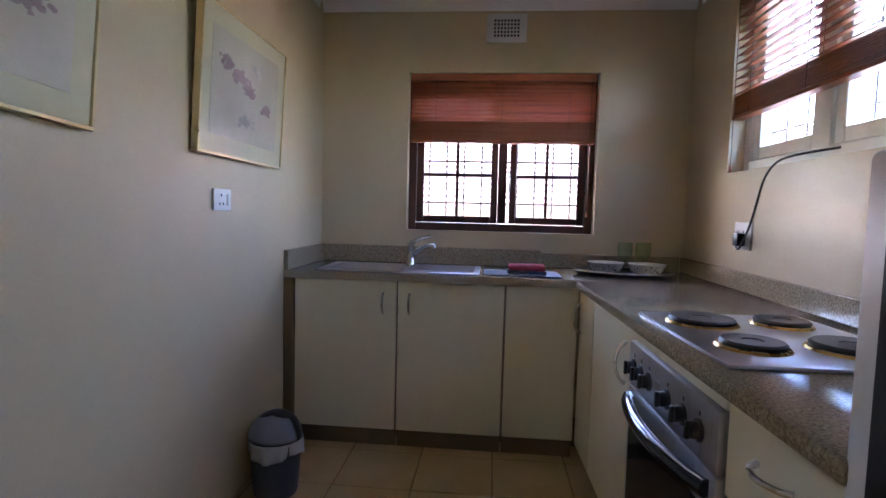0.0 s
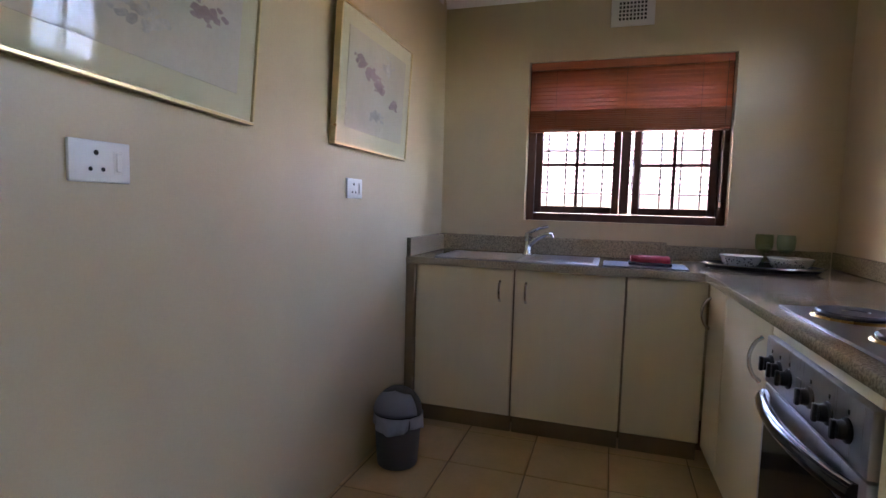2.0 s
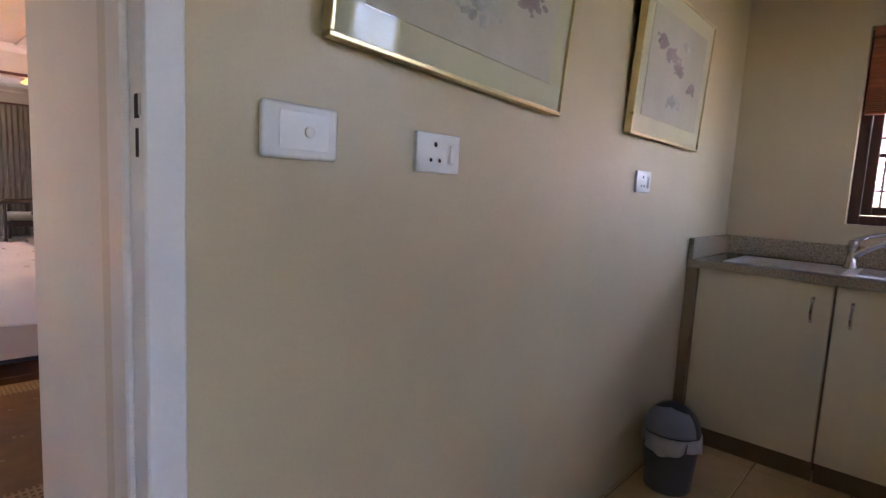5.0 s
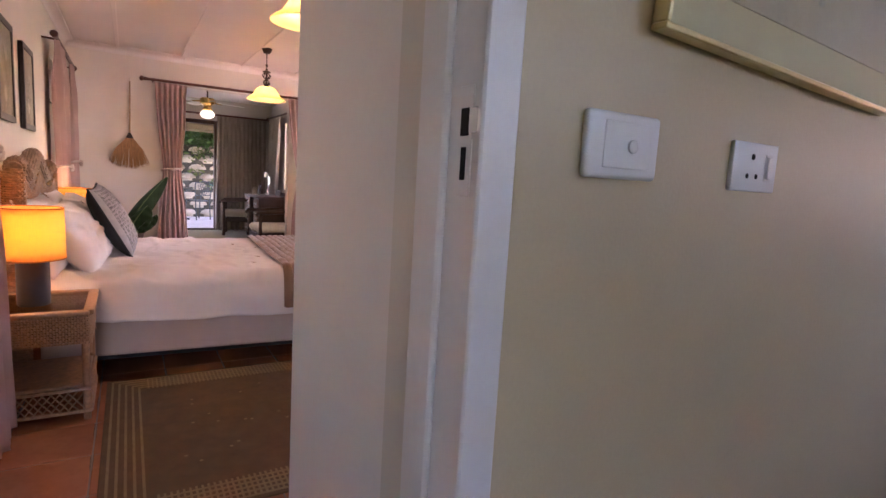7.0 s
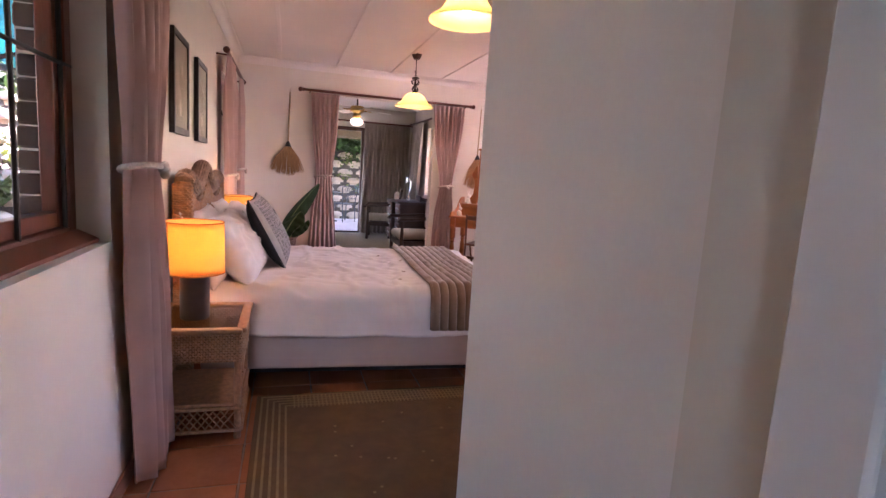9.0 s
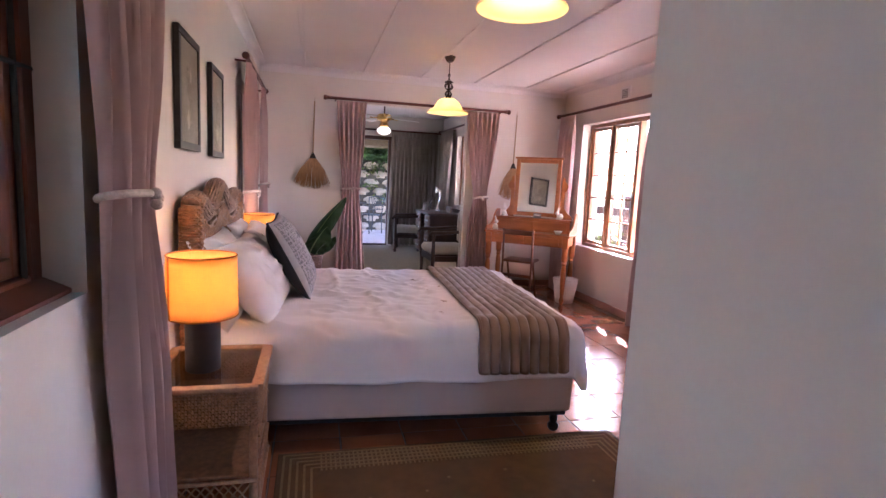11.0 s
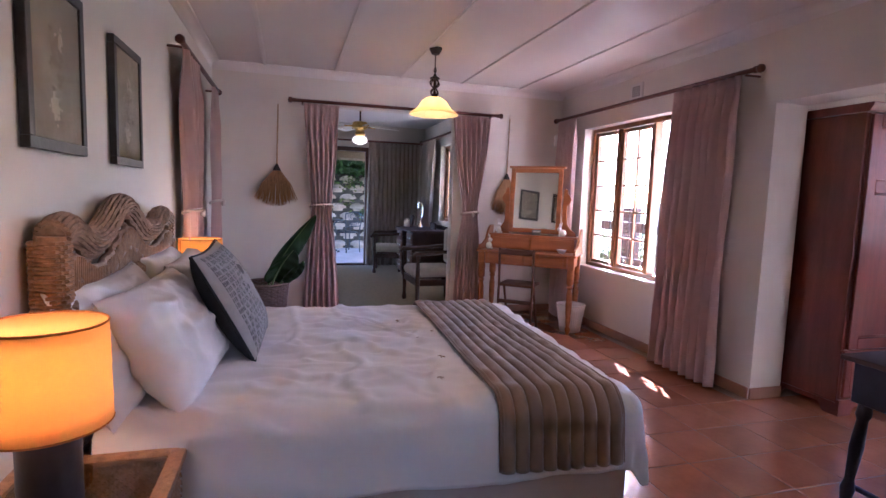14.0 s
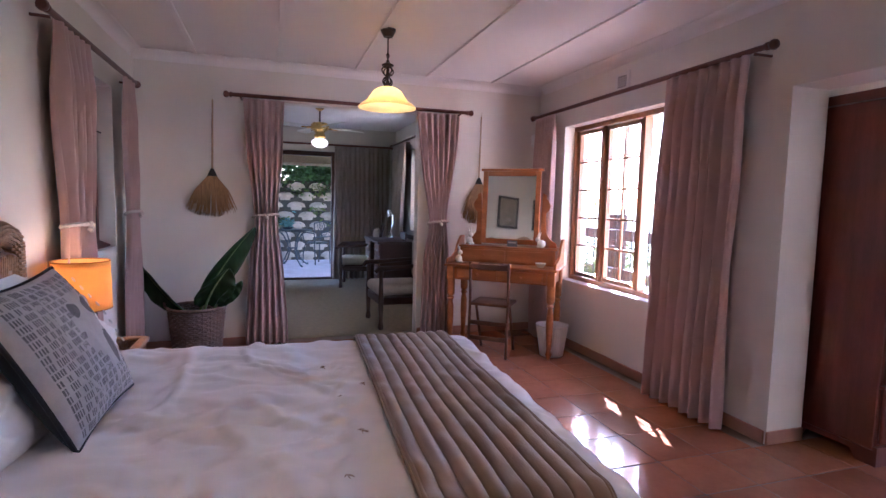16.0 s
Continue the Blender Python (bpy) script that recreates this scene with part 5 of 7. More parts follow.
def pillows():
    for k, (x, y, z, rx, rz, w, h) in enumerate(((-3.18, -0.575, 0.755, 33, -4, 0.74, 0.44), (-3.92, -0.575, 0.755, 33, 3, 0.74, 0.46), (-3.10, -0.715, 0.775, 22, -3, 0.72, 0.44), (-3.90, -0.715, 0.775, 22, 4, 0.72, 0.44))):
        p = thing("pillow", "plump white cotton pillow leaning on the headboard", "pillow", group="bed pillows")
        posed(p, x, y, z, rx, 0, rz)
        c = part("cover", cushion_bm(w, h, 0.20 if k < 2 else 0.17, 2.8, 0.030, k), SHEET, p, smooth=80)
        if k < 2:
            for j in range(8):
                part("embroidery", tube([(-w * 0.40 + 0.008 * math.cos(a), 0.098 - 0.004 * abs(j - 3.5), -0.16 + 0.045 * j + 0.010 * math.sin(a)) for a in [0.9 * i for i in range(7)]], 0.0025, seg=5, closed=True), CERAMIC, c)
    s = thing("scatter_cushion", "square cushion with grey printed lettering, black back", "cushion")
    posed(s, -3.46, -0.40, 0.825, 28, 3, -3)
    W = 0.47
    part("cover", cushion_bm(W, W, 0.15, 2.6, 0.006, 9), PRINTW, s, smooth=80)
    back = bmesh.new()
    sheet(lambda u, v: ((2 * u - 1) * W * 0.503 * (1 - 0.07 * (1 - (2 * v - 1) ** 2) * abs(2 * u - 1)), -0.003 - 0.083 * max(0.0, (1 - abs(2 * u - 1) ** 2.6) * (1 - abs(2 * v - 1) ** 2.6)) ** 0.5, (2 * v - 1) * W * 0.503 * (1 - 0.07 * (1 - (2 * u - 1) ** 2) * abs(2 * v - 1))), 26, 26, back)
    thick(part("back_panel", back, BLACKFAB, s, "black cushion back", smooth=80), 0.004)

    def onface(a, b, lift=0.002):
        e = max(0.0, (1 - abs(a) ** 2.6) * (1 - abs(b) ** 2.6)) ** 0.5
        return Vector((a * W / 2 * (1 - 0.07 * (1 - b * b) * abs(a)), 0.075 * e + 0.006 * e * noise.noise(Vector((a * 3, b * 3, 10))) + lift, b * W / 2 * (1 - 0.07 * (1 - a * a) * abs(b))))

    rnd = random.Random(21)
    bm = bmesh.new()
    rows = 18
    for j in range(rows):
        b = 0.88 - 1.76 * j / (rows - 1)
        a = 0.90
        lim = -0.86
        while a > lim:
            ln = rnd.uniform(0.07, 0.2)
            if ((a - 0.5 * ln + 0.42) / 0.42) ** 2 + ((b - 0.05) / 0.62) ** 2 < 1:
                a -= 0.06
                continue
            for i in range(max(1, int(ln / 0.035))):
                a0, a1 = a - 0.035 * i, a - 0.035 * i - rnd.uniform(0.016, 0.026)
                hh = rnd.choice((0.038, 0.044))
                vs = [bm.verts.new(onface(p, q)) for p, q in ((a0, b - hh), (a1, b - hh), (a1, b + hh), (a0, b + hh))]
                bm.faces.new(vs)
            a -= ln + 0.03
    part("lettering", bm, PRINTD, s, "unreadable grey printed lettering", smooth=0)
    def patch(ca, cb, ra, rb, rot, lift):
        blob = bmesh.new()
        c = blob.verts.new(onface(ca, cb, lift))
        ring = []
        for k in range(18):
            t = 2 * math.pi * k / 18
            x, y = ra * math.cos(t), rb * math.sin(t) * (1 + 0.15 * math.sin(3 * t))
            ring.append(blob.verts.new(onface(ca + x * math.cos(rot) - y * math.sin(rot), cb + x * math.sin(rot) + y * math.cos(rot), lift)))
        for k in range(18):
            blob.faces.new((c, ring[k], ring[(k + 1) % 18]))
        part("printed_shape", blob, PRINTD, s, "dark printed shape", smooth=0)
    patch(-0.10, 0.40, 0.12, 0.11, 0.3, 0.004)
    patch(-0.52, -0.25, 0.13, 0.26, 0.3, 0.003)
    patch(-0.58, 0.36, 0.12, 0.16, -0.5, 0.003)
    edge = []
    for k in range(80):
        t = k / 20
        a, b = ((-1 + 2 * (t % 1), 1), (1, 1 - 2 * (t % 1)), (1 - 2 * (t % 1), -1), (-1, -1 + 2 * (t % 1)))[int(t)]
        edge.append((a * W / 2 * (1 - 0.07 * (1 - b * b) * abs(a)), -0.003, b * W / 2 * (1 - 0.07 * (1 - a * a) * abs(b))))
    part("piping", tube(edge, 0.007, seg=6, closed=True), BLACKFAB, s, "black piped edge")


def headboard():
    hb = thing("headboard", "wavy woven wicker headboard against the wall", "headboard")
    X0, X1 = -2.79, -4.17
    def top(x):
        return 1.075 + 0.125 * math.exp(-((x + 3.40) / 0.20) ** 2) + 0.075 * math.exp(-((x + 2.86) / 0.13) ** 2) + 0.06 * math.exp(-((x + 4.06) / 0.13) ** 2)
    N = 64
    xs = [X0 + (X1 - X0) * k / N for k in range(N + 1)]
    part("top_roll", tube([(x, -0.80, top(x)) for x in xs], 0.034, seg=12), WICKER_P, hb)
    cover = bmesh.new()
    for j in range(15):
        a = radians(-70 + 20 * j)
        tube([(x, -0.80 + 0.040 * math.cos(a) + 0.002 * math.sin(k * 1.7 + j * math.pi), top(x) + 0.040 * math.sin(a)) for k, x in enumerate(xs)], 0.0078, cover, 5)
    tagged(part("roll_weave", cover, WICKER_P, hb, "fine wicker strands along the wavy top"), kind="stuff")
    for x in (X0, X1):
        part("post", tube([(x, -0.80, 0.0), (x, -0.80, 0.6), (x, -0.80, top(x))], [0.030, 0.030, 0.036], seg=12), WICKER, hb)
        rings = bmesh.new()
        for j in range(96):
            z = 0.012 + (top(x) - 0.03) * j / 95
            tube([(x + (0.032 + 0.003 * (-1) ** (k + j)) * math.copysign(abs(math.cos(a)) ** 0.5, math.cos(a)), -0.805 + (0.042 + 0.003 * (-1) ** (k + j)) * math.copysign(abs(math.sin(a)) ** 0.5, math.sin(a)), z) for k, a in enumerate([2 * math.pi * i / 20 for i in range(20)])], 0.0068, rings, 5, True)
        tagged(part("woven_post", rings, WICKER, hb, "honey wicker woven round the post"), kind="stuff")
    strands = bmesh.new()
    rows = 34
    for j in range(rows):
        f = (j + 0.5) / rows
        ys = -0.795 + 0.018 * math.sin(j * 2.1)
        tube([(x, ys + 0.006 * math.sin(k * 1.6 + j * math.pi), 0.35 + (top(x) - 0.03 - 0.35) * f) for k, x in enumerate(xs)], 0.0125, strands, 6)
    tagged(part("weave", strands, WICKER_P, hb), kind="stuff")
    for f, r in ((0.74, 0.016), (0.70, 0.013)):
        for ph in (0, math.pi):
            part("braid", tube([(x, -0.762 + 0.008 * math.cos(k * 1.3 + ph), 0.35 + (top(x) - 0.38) * f - 0.02 * math.sin((x + 3.4) * 7) + 0.008 * math.sin(k * 1.3 + ph)) for k, x in enumerate(xs)], r * 0.75, seg=6), WICKER_P, hb)
    st = bmesh.new()
    for x in [X0 + (X1 - X0) * k / 90 for k in range(1, 90)]:
        tube([(x, -0.772, 0.35 + (top(x) - 0.38) * 0.77), (x, -0.768, 0.35 + (top(x) - 0.38) * 0.93)], 0.0045, st, 5)
    tagged(part("upright_weave", st, WICKER, hb), kind="stuff")


def nightstand(x0, x1, y0, y1, zt, copy_at=None):
    n = thing("nightstand", "honey wicker bedside table with a glass top", "nightstand", (x0, y0, 0), group="bedside tables")
    w, d = x1 - x0, y1 - y0
    r = 0.016
    for x in (r, w - r):
        for y in (r, d - r):
            part("leg", tube([(x, y, 0), (x, y, zt - 0.01)], r, seg=10), WICKER, n)
    for a, b in (((0, 0), (w, 0)), ((0, d), (w, d)), ((0, 0), (0, d)), ((w, 0), (w, d))):
        part("top_rail", box((min(a[0], b[0]) - 0.004 if a[0] != b[0] else a[0] - 0.022, min(a[1], b[1]) - 0.004 if a[1] != b[1] else a[1] - 0.022, zt - 0.022), (max(a[0], b[0]) + 0.004 if a[0] != b[0] else a[0] + 0.022, max(a[1], b[1]) + 0.004 if a[1] != b[1] else a[1] + 0.022, zt + (0.004 if a[0] != b[0] else 0.001)), 0.008, seg=2), WICKER, n)
    part("glass_top", box((0.024, 0.024, zt - 0.012), (w - 0.024, d - 0.024, zt - 0.005), 0.001), TABLEGLASS, n)
    part("under_board", box((0.024, 0.024, zt - 0.15), (w - 0.024, d - 0.024, zt - 0.14), 0.001), WICKER, n, "woven board under the glass")
    part("shelf", box((0.01, 0.01, 0.155), (w - 0.01, d - 0.01, 0.17), 0.003), WICKER, n)
    for nm, z0, z1, dense in (("apron_weave", zt - 0.155, zt - 0.02, True), ("skirt_lattice", 0.045, 0.15, False)):
        for p, q in (((0, 0), (w, 0)), ((0, d), (w, d)), ((0, 0), (0, d)), ((w, 0), (w, d))):
            bm = bmesh.new()
            L = math.hypot(q[0] - p[0], q[1] - p[1])
            ux, uy = (q[0] - p[0]) / L, (q[1] - p[1]) / L
            nx, ny = -uy, ux
            if dense:
                m = int(L / 0.011)
                for k in range(1, m):
                    s = L * k / m
                    tube([(p[0] + ux * s, p[1] + uy * s, z0), (p[0] + ux * s, p[1] + uy * s, z1)], 0.0035, bm, 5)
                for j in range(12):
                    z = z0 + (z1 - z0) * (j + 0.5) / 12
                    tube([(p[0] + ux * L * k / m + nx * 0.004 * (-1) ** (k + j), p[1] + uy * L * k / m + ny * 0.004 * (-1) ** (k + j), z) for k in range(m + 1)], 0.0045, bm, 5)
            else:
                m = max(4, int(L / 0.03))
                hgt = z1 - z0
                for k in range(-2, m + 1):
                    for sg in (1, -1):
                        a, b = L * k / m, L * (k + 2.6) / m
                        if sg < 0:
                            a, b = b, a
                        ta, tb = 0.0, 1.0
                        lo, hi = min(a, b), max(a, b)
                        if lo < 0 or hi > L:
                            continue
                        tube([(p[0] + ux * a, p[1] + uy * a, z0), (p[0] + ux * b, p[1] + uy * b, z1)], 0.0035, bm, 5)
                for z in (z0, z1):
                    tube([(p[0], p[1], z), (q[0], q[1], z)], 0.009, bm, 7)
            part(nm, bm, WICKER, n)
    for y in (0.0, d):
        part("braced_curve", tube([(0.02 + (w - 0.04) * k / 12, y, zt - 0.16 - 0.05 * (1 - math.sin(math.pi * k / 12)) ** 2) for k in range(13)], 0.008, seg=7), WICKER, n)
    return n


def table_lamp(x, y, z):
    l = thing("table_lamp", "lit bedside lamp with orange drum shade, dark base", "lamp", (x, y, z), group="bedside lamps")
    part("base", lathe([(0.0, 0), (0.060, 0), (0.064, 0.004), (0.064, 0.205), (0.058, 0.21), (0.0, 0.212)], seg=28), LAMPBASE, l)
    part("stem", lathe([(0.008, 0.212), (0.008, 0.30)], seg=10), BRASS, l)
    sh = part("shade", sheet(lambda u, v: ((0.128 - 0.004 * v) * math.cos(2 * math.pi * u), (0.128 - 0.004 * v) * math.sin(2 * math.pi * u), 0.215 + 0.235 * v), 48, 6, closed_u=True), SHADE, l, "orange fabric drum shade", smooth=80)
    thick(sh, 0.0015)
    for zz, r in ((0.216, 0.128), (0.449, 0.124)):
        part("rim", tube([(r * math.cos(2 * math.pi * k / 40), r * math.sin(2 * math.pi * k / 40), zz) for k in range(40)], 0.0028, seg=6, closed=True), SHADE_SEAM, sh)
    part("seam", sheet(lambda u, v: (0.1295 * math.cos(radians(-54 + 7 * u)), 0.1295 * math.sin(radians(-54 + 7 * u)), 0.216 + 0.232 * v), 4, 4), SHADE_SEAM, sh, smooth=80)
    for k in range(3):
        a = 2 * math.pi * k / 3 + 0.5
        part("shade_arm", tube([(0.008 * math.cos(a), 0.008 * math.sin(a), 0.29), (0.126 * math.cos(a), 0.126 * math.sin(a), 0.225)], 0.002, seg=5), BRASS, l)
    part("light_bulb", lathe([(0.0, 0.30), (0.012, 0.305), (0.018, 0.335), (0.028, 0.365), (0.024, 0.385), (0.0, 0.395)], seg=14), BULB, l)
    return l


BULB = glow("lit_bulb", (1.0, 0.78, 0.45), 0.5)


def pendant(x, y, drop_z):
    """drop_z: the height of the glass rim; the canopy meets the ceiling."""
    p = thing("pendant_lamp", "lit pendant with amber glass bell and bronze scrolls", "pendant lamp", (x, y, drop_z), group="ceiling pendants")
    T = H - 0.008 - drop_z
    part("canopy", lathe([(0.0, T), (0.052, T), (0.050, T - 0.012), (0.036, T - 0.04), (0.03, T - 0.05), (0.0, T - 0.05)], seg=20), IRON, p)
    part("stem", tube([(0, 0, T - 0.05), (0, 0, 0.30)], 0.005, seg=8), IRON, p)
    for k in range(3):
        z = 0.345 - 0.022 * k
        part("chain_link", tube([(0.010 * math.cos(t) * (1 if k % 2 else 0), 0.010 * math.cos(t) * (0 if k % 2 else 1), z + 0.016 * math.sin(t)) for t in [2 * math.pi * i / 12 for i in range(12)]], 0.003, seg=6, closed=True), IRON, p)
    part("collar", lathe([(0.0, 0.300), (0.012, 0.300), (0.040, 0.285), (0.040, 0.278), (0.012, 0.270), (0.0, 0.268)], seg=18), IRON, p)
    for k in range(4):
        a = math.pi / 2 * k + 0.4
        pts = []
        for i in range(15):
            t = i / 14
            rr = 0.008 + 0.040 * abs(math.sin(math.pi * 1.9 * t + 0.15)) * (1.0 if t < 0.55 else 0.75)
            pts.append((rr * math.cos(a), rr * math.sin(a), 0.275 - 0.135 * t))
        part("scroll", tube(pts, 0.0052, seg=6), IRON, p)
    part("spindle", lathe([(0.010, 0.275), (0.012, 0.22), (0.008, 0.19), (0.015, 0.16), (0.030, 0.140), (0.030, 0.128), (0.0, 0.126)], seg=14), IRON, p)
    prof = [(0.030, 0.132), (0.060, 0.128), (0.095, 0.105), (0.118, 0.070), (0.140, 0.040), (0.178, 0.016), (0.195, 0.002), (0.195, -0.004)]
    out = sheet(lambda u, v: (lambda r, z: (r * math.cos(2 * math.pi * u), r * math.sin(2 * math.pi * u), z))(*prof[min(7, int(round(v * 7)))]), 40, 7, closed_u=True)
    thick(part("glass_bell", out, BELL, p, "amber alabaster glass bell", smooth=80), 0.004)
    part("light_bulb", lathe([(0.0, 0.10), (0.014, 0.095), (0.026, 0.06), (0.024, 0.045), (0.0, 0.035)], seg=14), BULB, p)
    return p


def broom(y, ztop, zhub, zbot, hw):
    b = thing("grass_broom", "straw hand broom hung on the wall as decoration", "broom", (-6.515, y, 0), group="wall brooms")
    part("stick", tube([(0, 0.01, ztop), (0, 0, zhub)], [0.007, 0.009], seg=8), STICK, b)
    part("loop", tube([(0.0, 0.01, ztop), (0.004, 0.006, ztop + 0.03), (0.0, 0.014, ztop + 0.04), (0.0, 0.012, ztop)], 0.0015, seg=5), ROPE, b)
    part("hub", lathe([(0.010, 0.05), (0.016, 0.04), (0.035, 0.0), (0.040, -0.012), (0.0, -0.014)], seg=14, m=Matrix.Diagonal((0.5, 1, 1, 1)), at=(0.004, 0, zhub)), LUGGAGE, b)
    bm = bmesh.new()
    rnd = random.Random(int(y * 100) + 50)
    for k in range(170):
        f = rnd.uniform(-1, 1)
        e = zbot + rnd.uniform(-0.02, 0.03) + 0.06 * abs(f) ** 2
        y0, y1 = f * 0.032, f * hw + rnd.uniform(-0.012, 0.012)
        dx = rnd.uniform(-0.004, 0.028)
        tube([(0.004 + dx * 0.3, y0, zhub - 0.01), (0.006 + dx, y0 + (y1 - y0) * 0.62, zhub + (e - zhub) * 0.5), (0.004 + dx, y1, e)], [0.004, 0.0045, 0.002], bm, 4)
    tagged(part("straw", bm, STRAW, b), kind="stuff")


def plant():
    p = thing("plant_basket", "round grey-brown wicker basket with a leafy plant", "plant basket", (-6.20, -0.39, 0))
    prof = lambda z: 0.165 + 0.04 * (z / 0.42)
    st = bmesh.new()
    n = 40
    for j in range(26):
        z = 0.012 + 0.40 * j / 25
        tube([((prof(z) + 0.005 * (-1) ** (k + j)) * math.cos(2 * math.pi * k / n), (prof(z) + 0.005 * (-1) ** (k + j)) * math.sin(2 * math.pi * k / n), z) for k in range(n)], 0.0085, st, 5, True)
    for k in range(n // 2):
        a = 4 * math.pi * k / n
        tube([(prof(0) * math.cos(a), prof(0) * math.sin(a), 0), (prof(0.42) * math.cos(a), prof(0.42) * math.sin(a), 0.42)], 0.006, st, 5)
    part("basket", st, BASKETM, p)
    part("rim", tube([(0.208 * math.cos(2 * math.pi * k / 32), 0.208 * math.sin(2 * math.pi * k / 32), 0.42) for k in range(32)], 0.013, seg=8, closed=True), BASKETM, p)
    for s in (-1, 1):
        part("basket_handle", tube([(0.03, s * 0.208, 0.42) if k == 0 else (0.06 * math.cos(math.pi * k / 8), s * (0.212 + 0.02 * math.sin(math.pi * k / 8)), 0.42 + 0.05 * math.sin(math.pi * k / 8)) for k in range(9)], 0.009, seg=6), BASKETM, p)
    part("soil", lathe([(0.0, 0.0), (0.18, 0.0), (0.18, 0.01), (0.0, 0.02)], seg=20, at=(0, 0, 0.36)), SOIL, p)

    def banana(base, tip, mid, wid, twist, seed):
        b, m, t = Vector(base), Vector(mid), Vector(tip)
        c = lambda s: b * (1 - s) ** 2 + m * 2 * s * (1 - s) + t * s * s
        side = Vector((math.cos(twist), math.sin(twist), 0))
        def f(u, v):
            s = 0.22 + 0.78 * v
            w = wid * max(0.0, math.sin(math.pi * min(1, (v * 0.94 + 0.05)))) ** 0.62
            a = (2 * u - 1)
            q = c(s) + side * a * w
            q.x += 0.05 * abs(a) * w / wid + 0.010 * math.sin(v * 26 + seed) * abs(a)
            q.z -= 0.05 * a * a * (w / wid)
            return q
        lf = part("leaf", sheet(f, 12, 30), LEAF, p, "broad dark green banana leaf", smooth=80)
        thick(lf, 0.002)
        part("leaf_rib", tube([c(k / 16) + Vector((0.004, 0, 0.002)) for k in range(17)], [0.011 - 0.0006 * k * 0.9 for k in range(17)], seg=6), LEAFRIB, lf)
    banana((0.02, 0.02, 0.36), (0.10, 0.44, 1.06), (0.05, 0.10, 0.66), 0.115, radians(118), 1)
    banana((0.00, -0.02, 0.36), (0.06, -0.40, 0.80), (0.05, -0.16, 0.40), 0.10, radians(60), 2)
    banana((0.04, 0.05, 0.36), (0.16, 0.25, 0.74), (0.10, 0.10, 0.56), 0.13, radians(95), 3)
    banana((0.06, 0.10, 0.36), (0.14, 0.34, 0.64), (0.10, 0.22, 0.56), 0.06, radians(80), 4)


def turned_leg(h, r):
    return [(r * 0.5, 0), (r * 0.62, 0.02), (r * 0.95, 0.05), (r * 0.6, 0.08), (r * 0.72, 0.11), (r, h * 0.45), (r * 0.95, h * 0.62), (r * 0.65, h * 0.70), (r * 1.1, h * 0.73), (r * 0.7, h * 0.76), (r * 1.15, h * 0.79), (r * 1.15, h)]


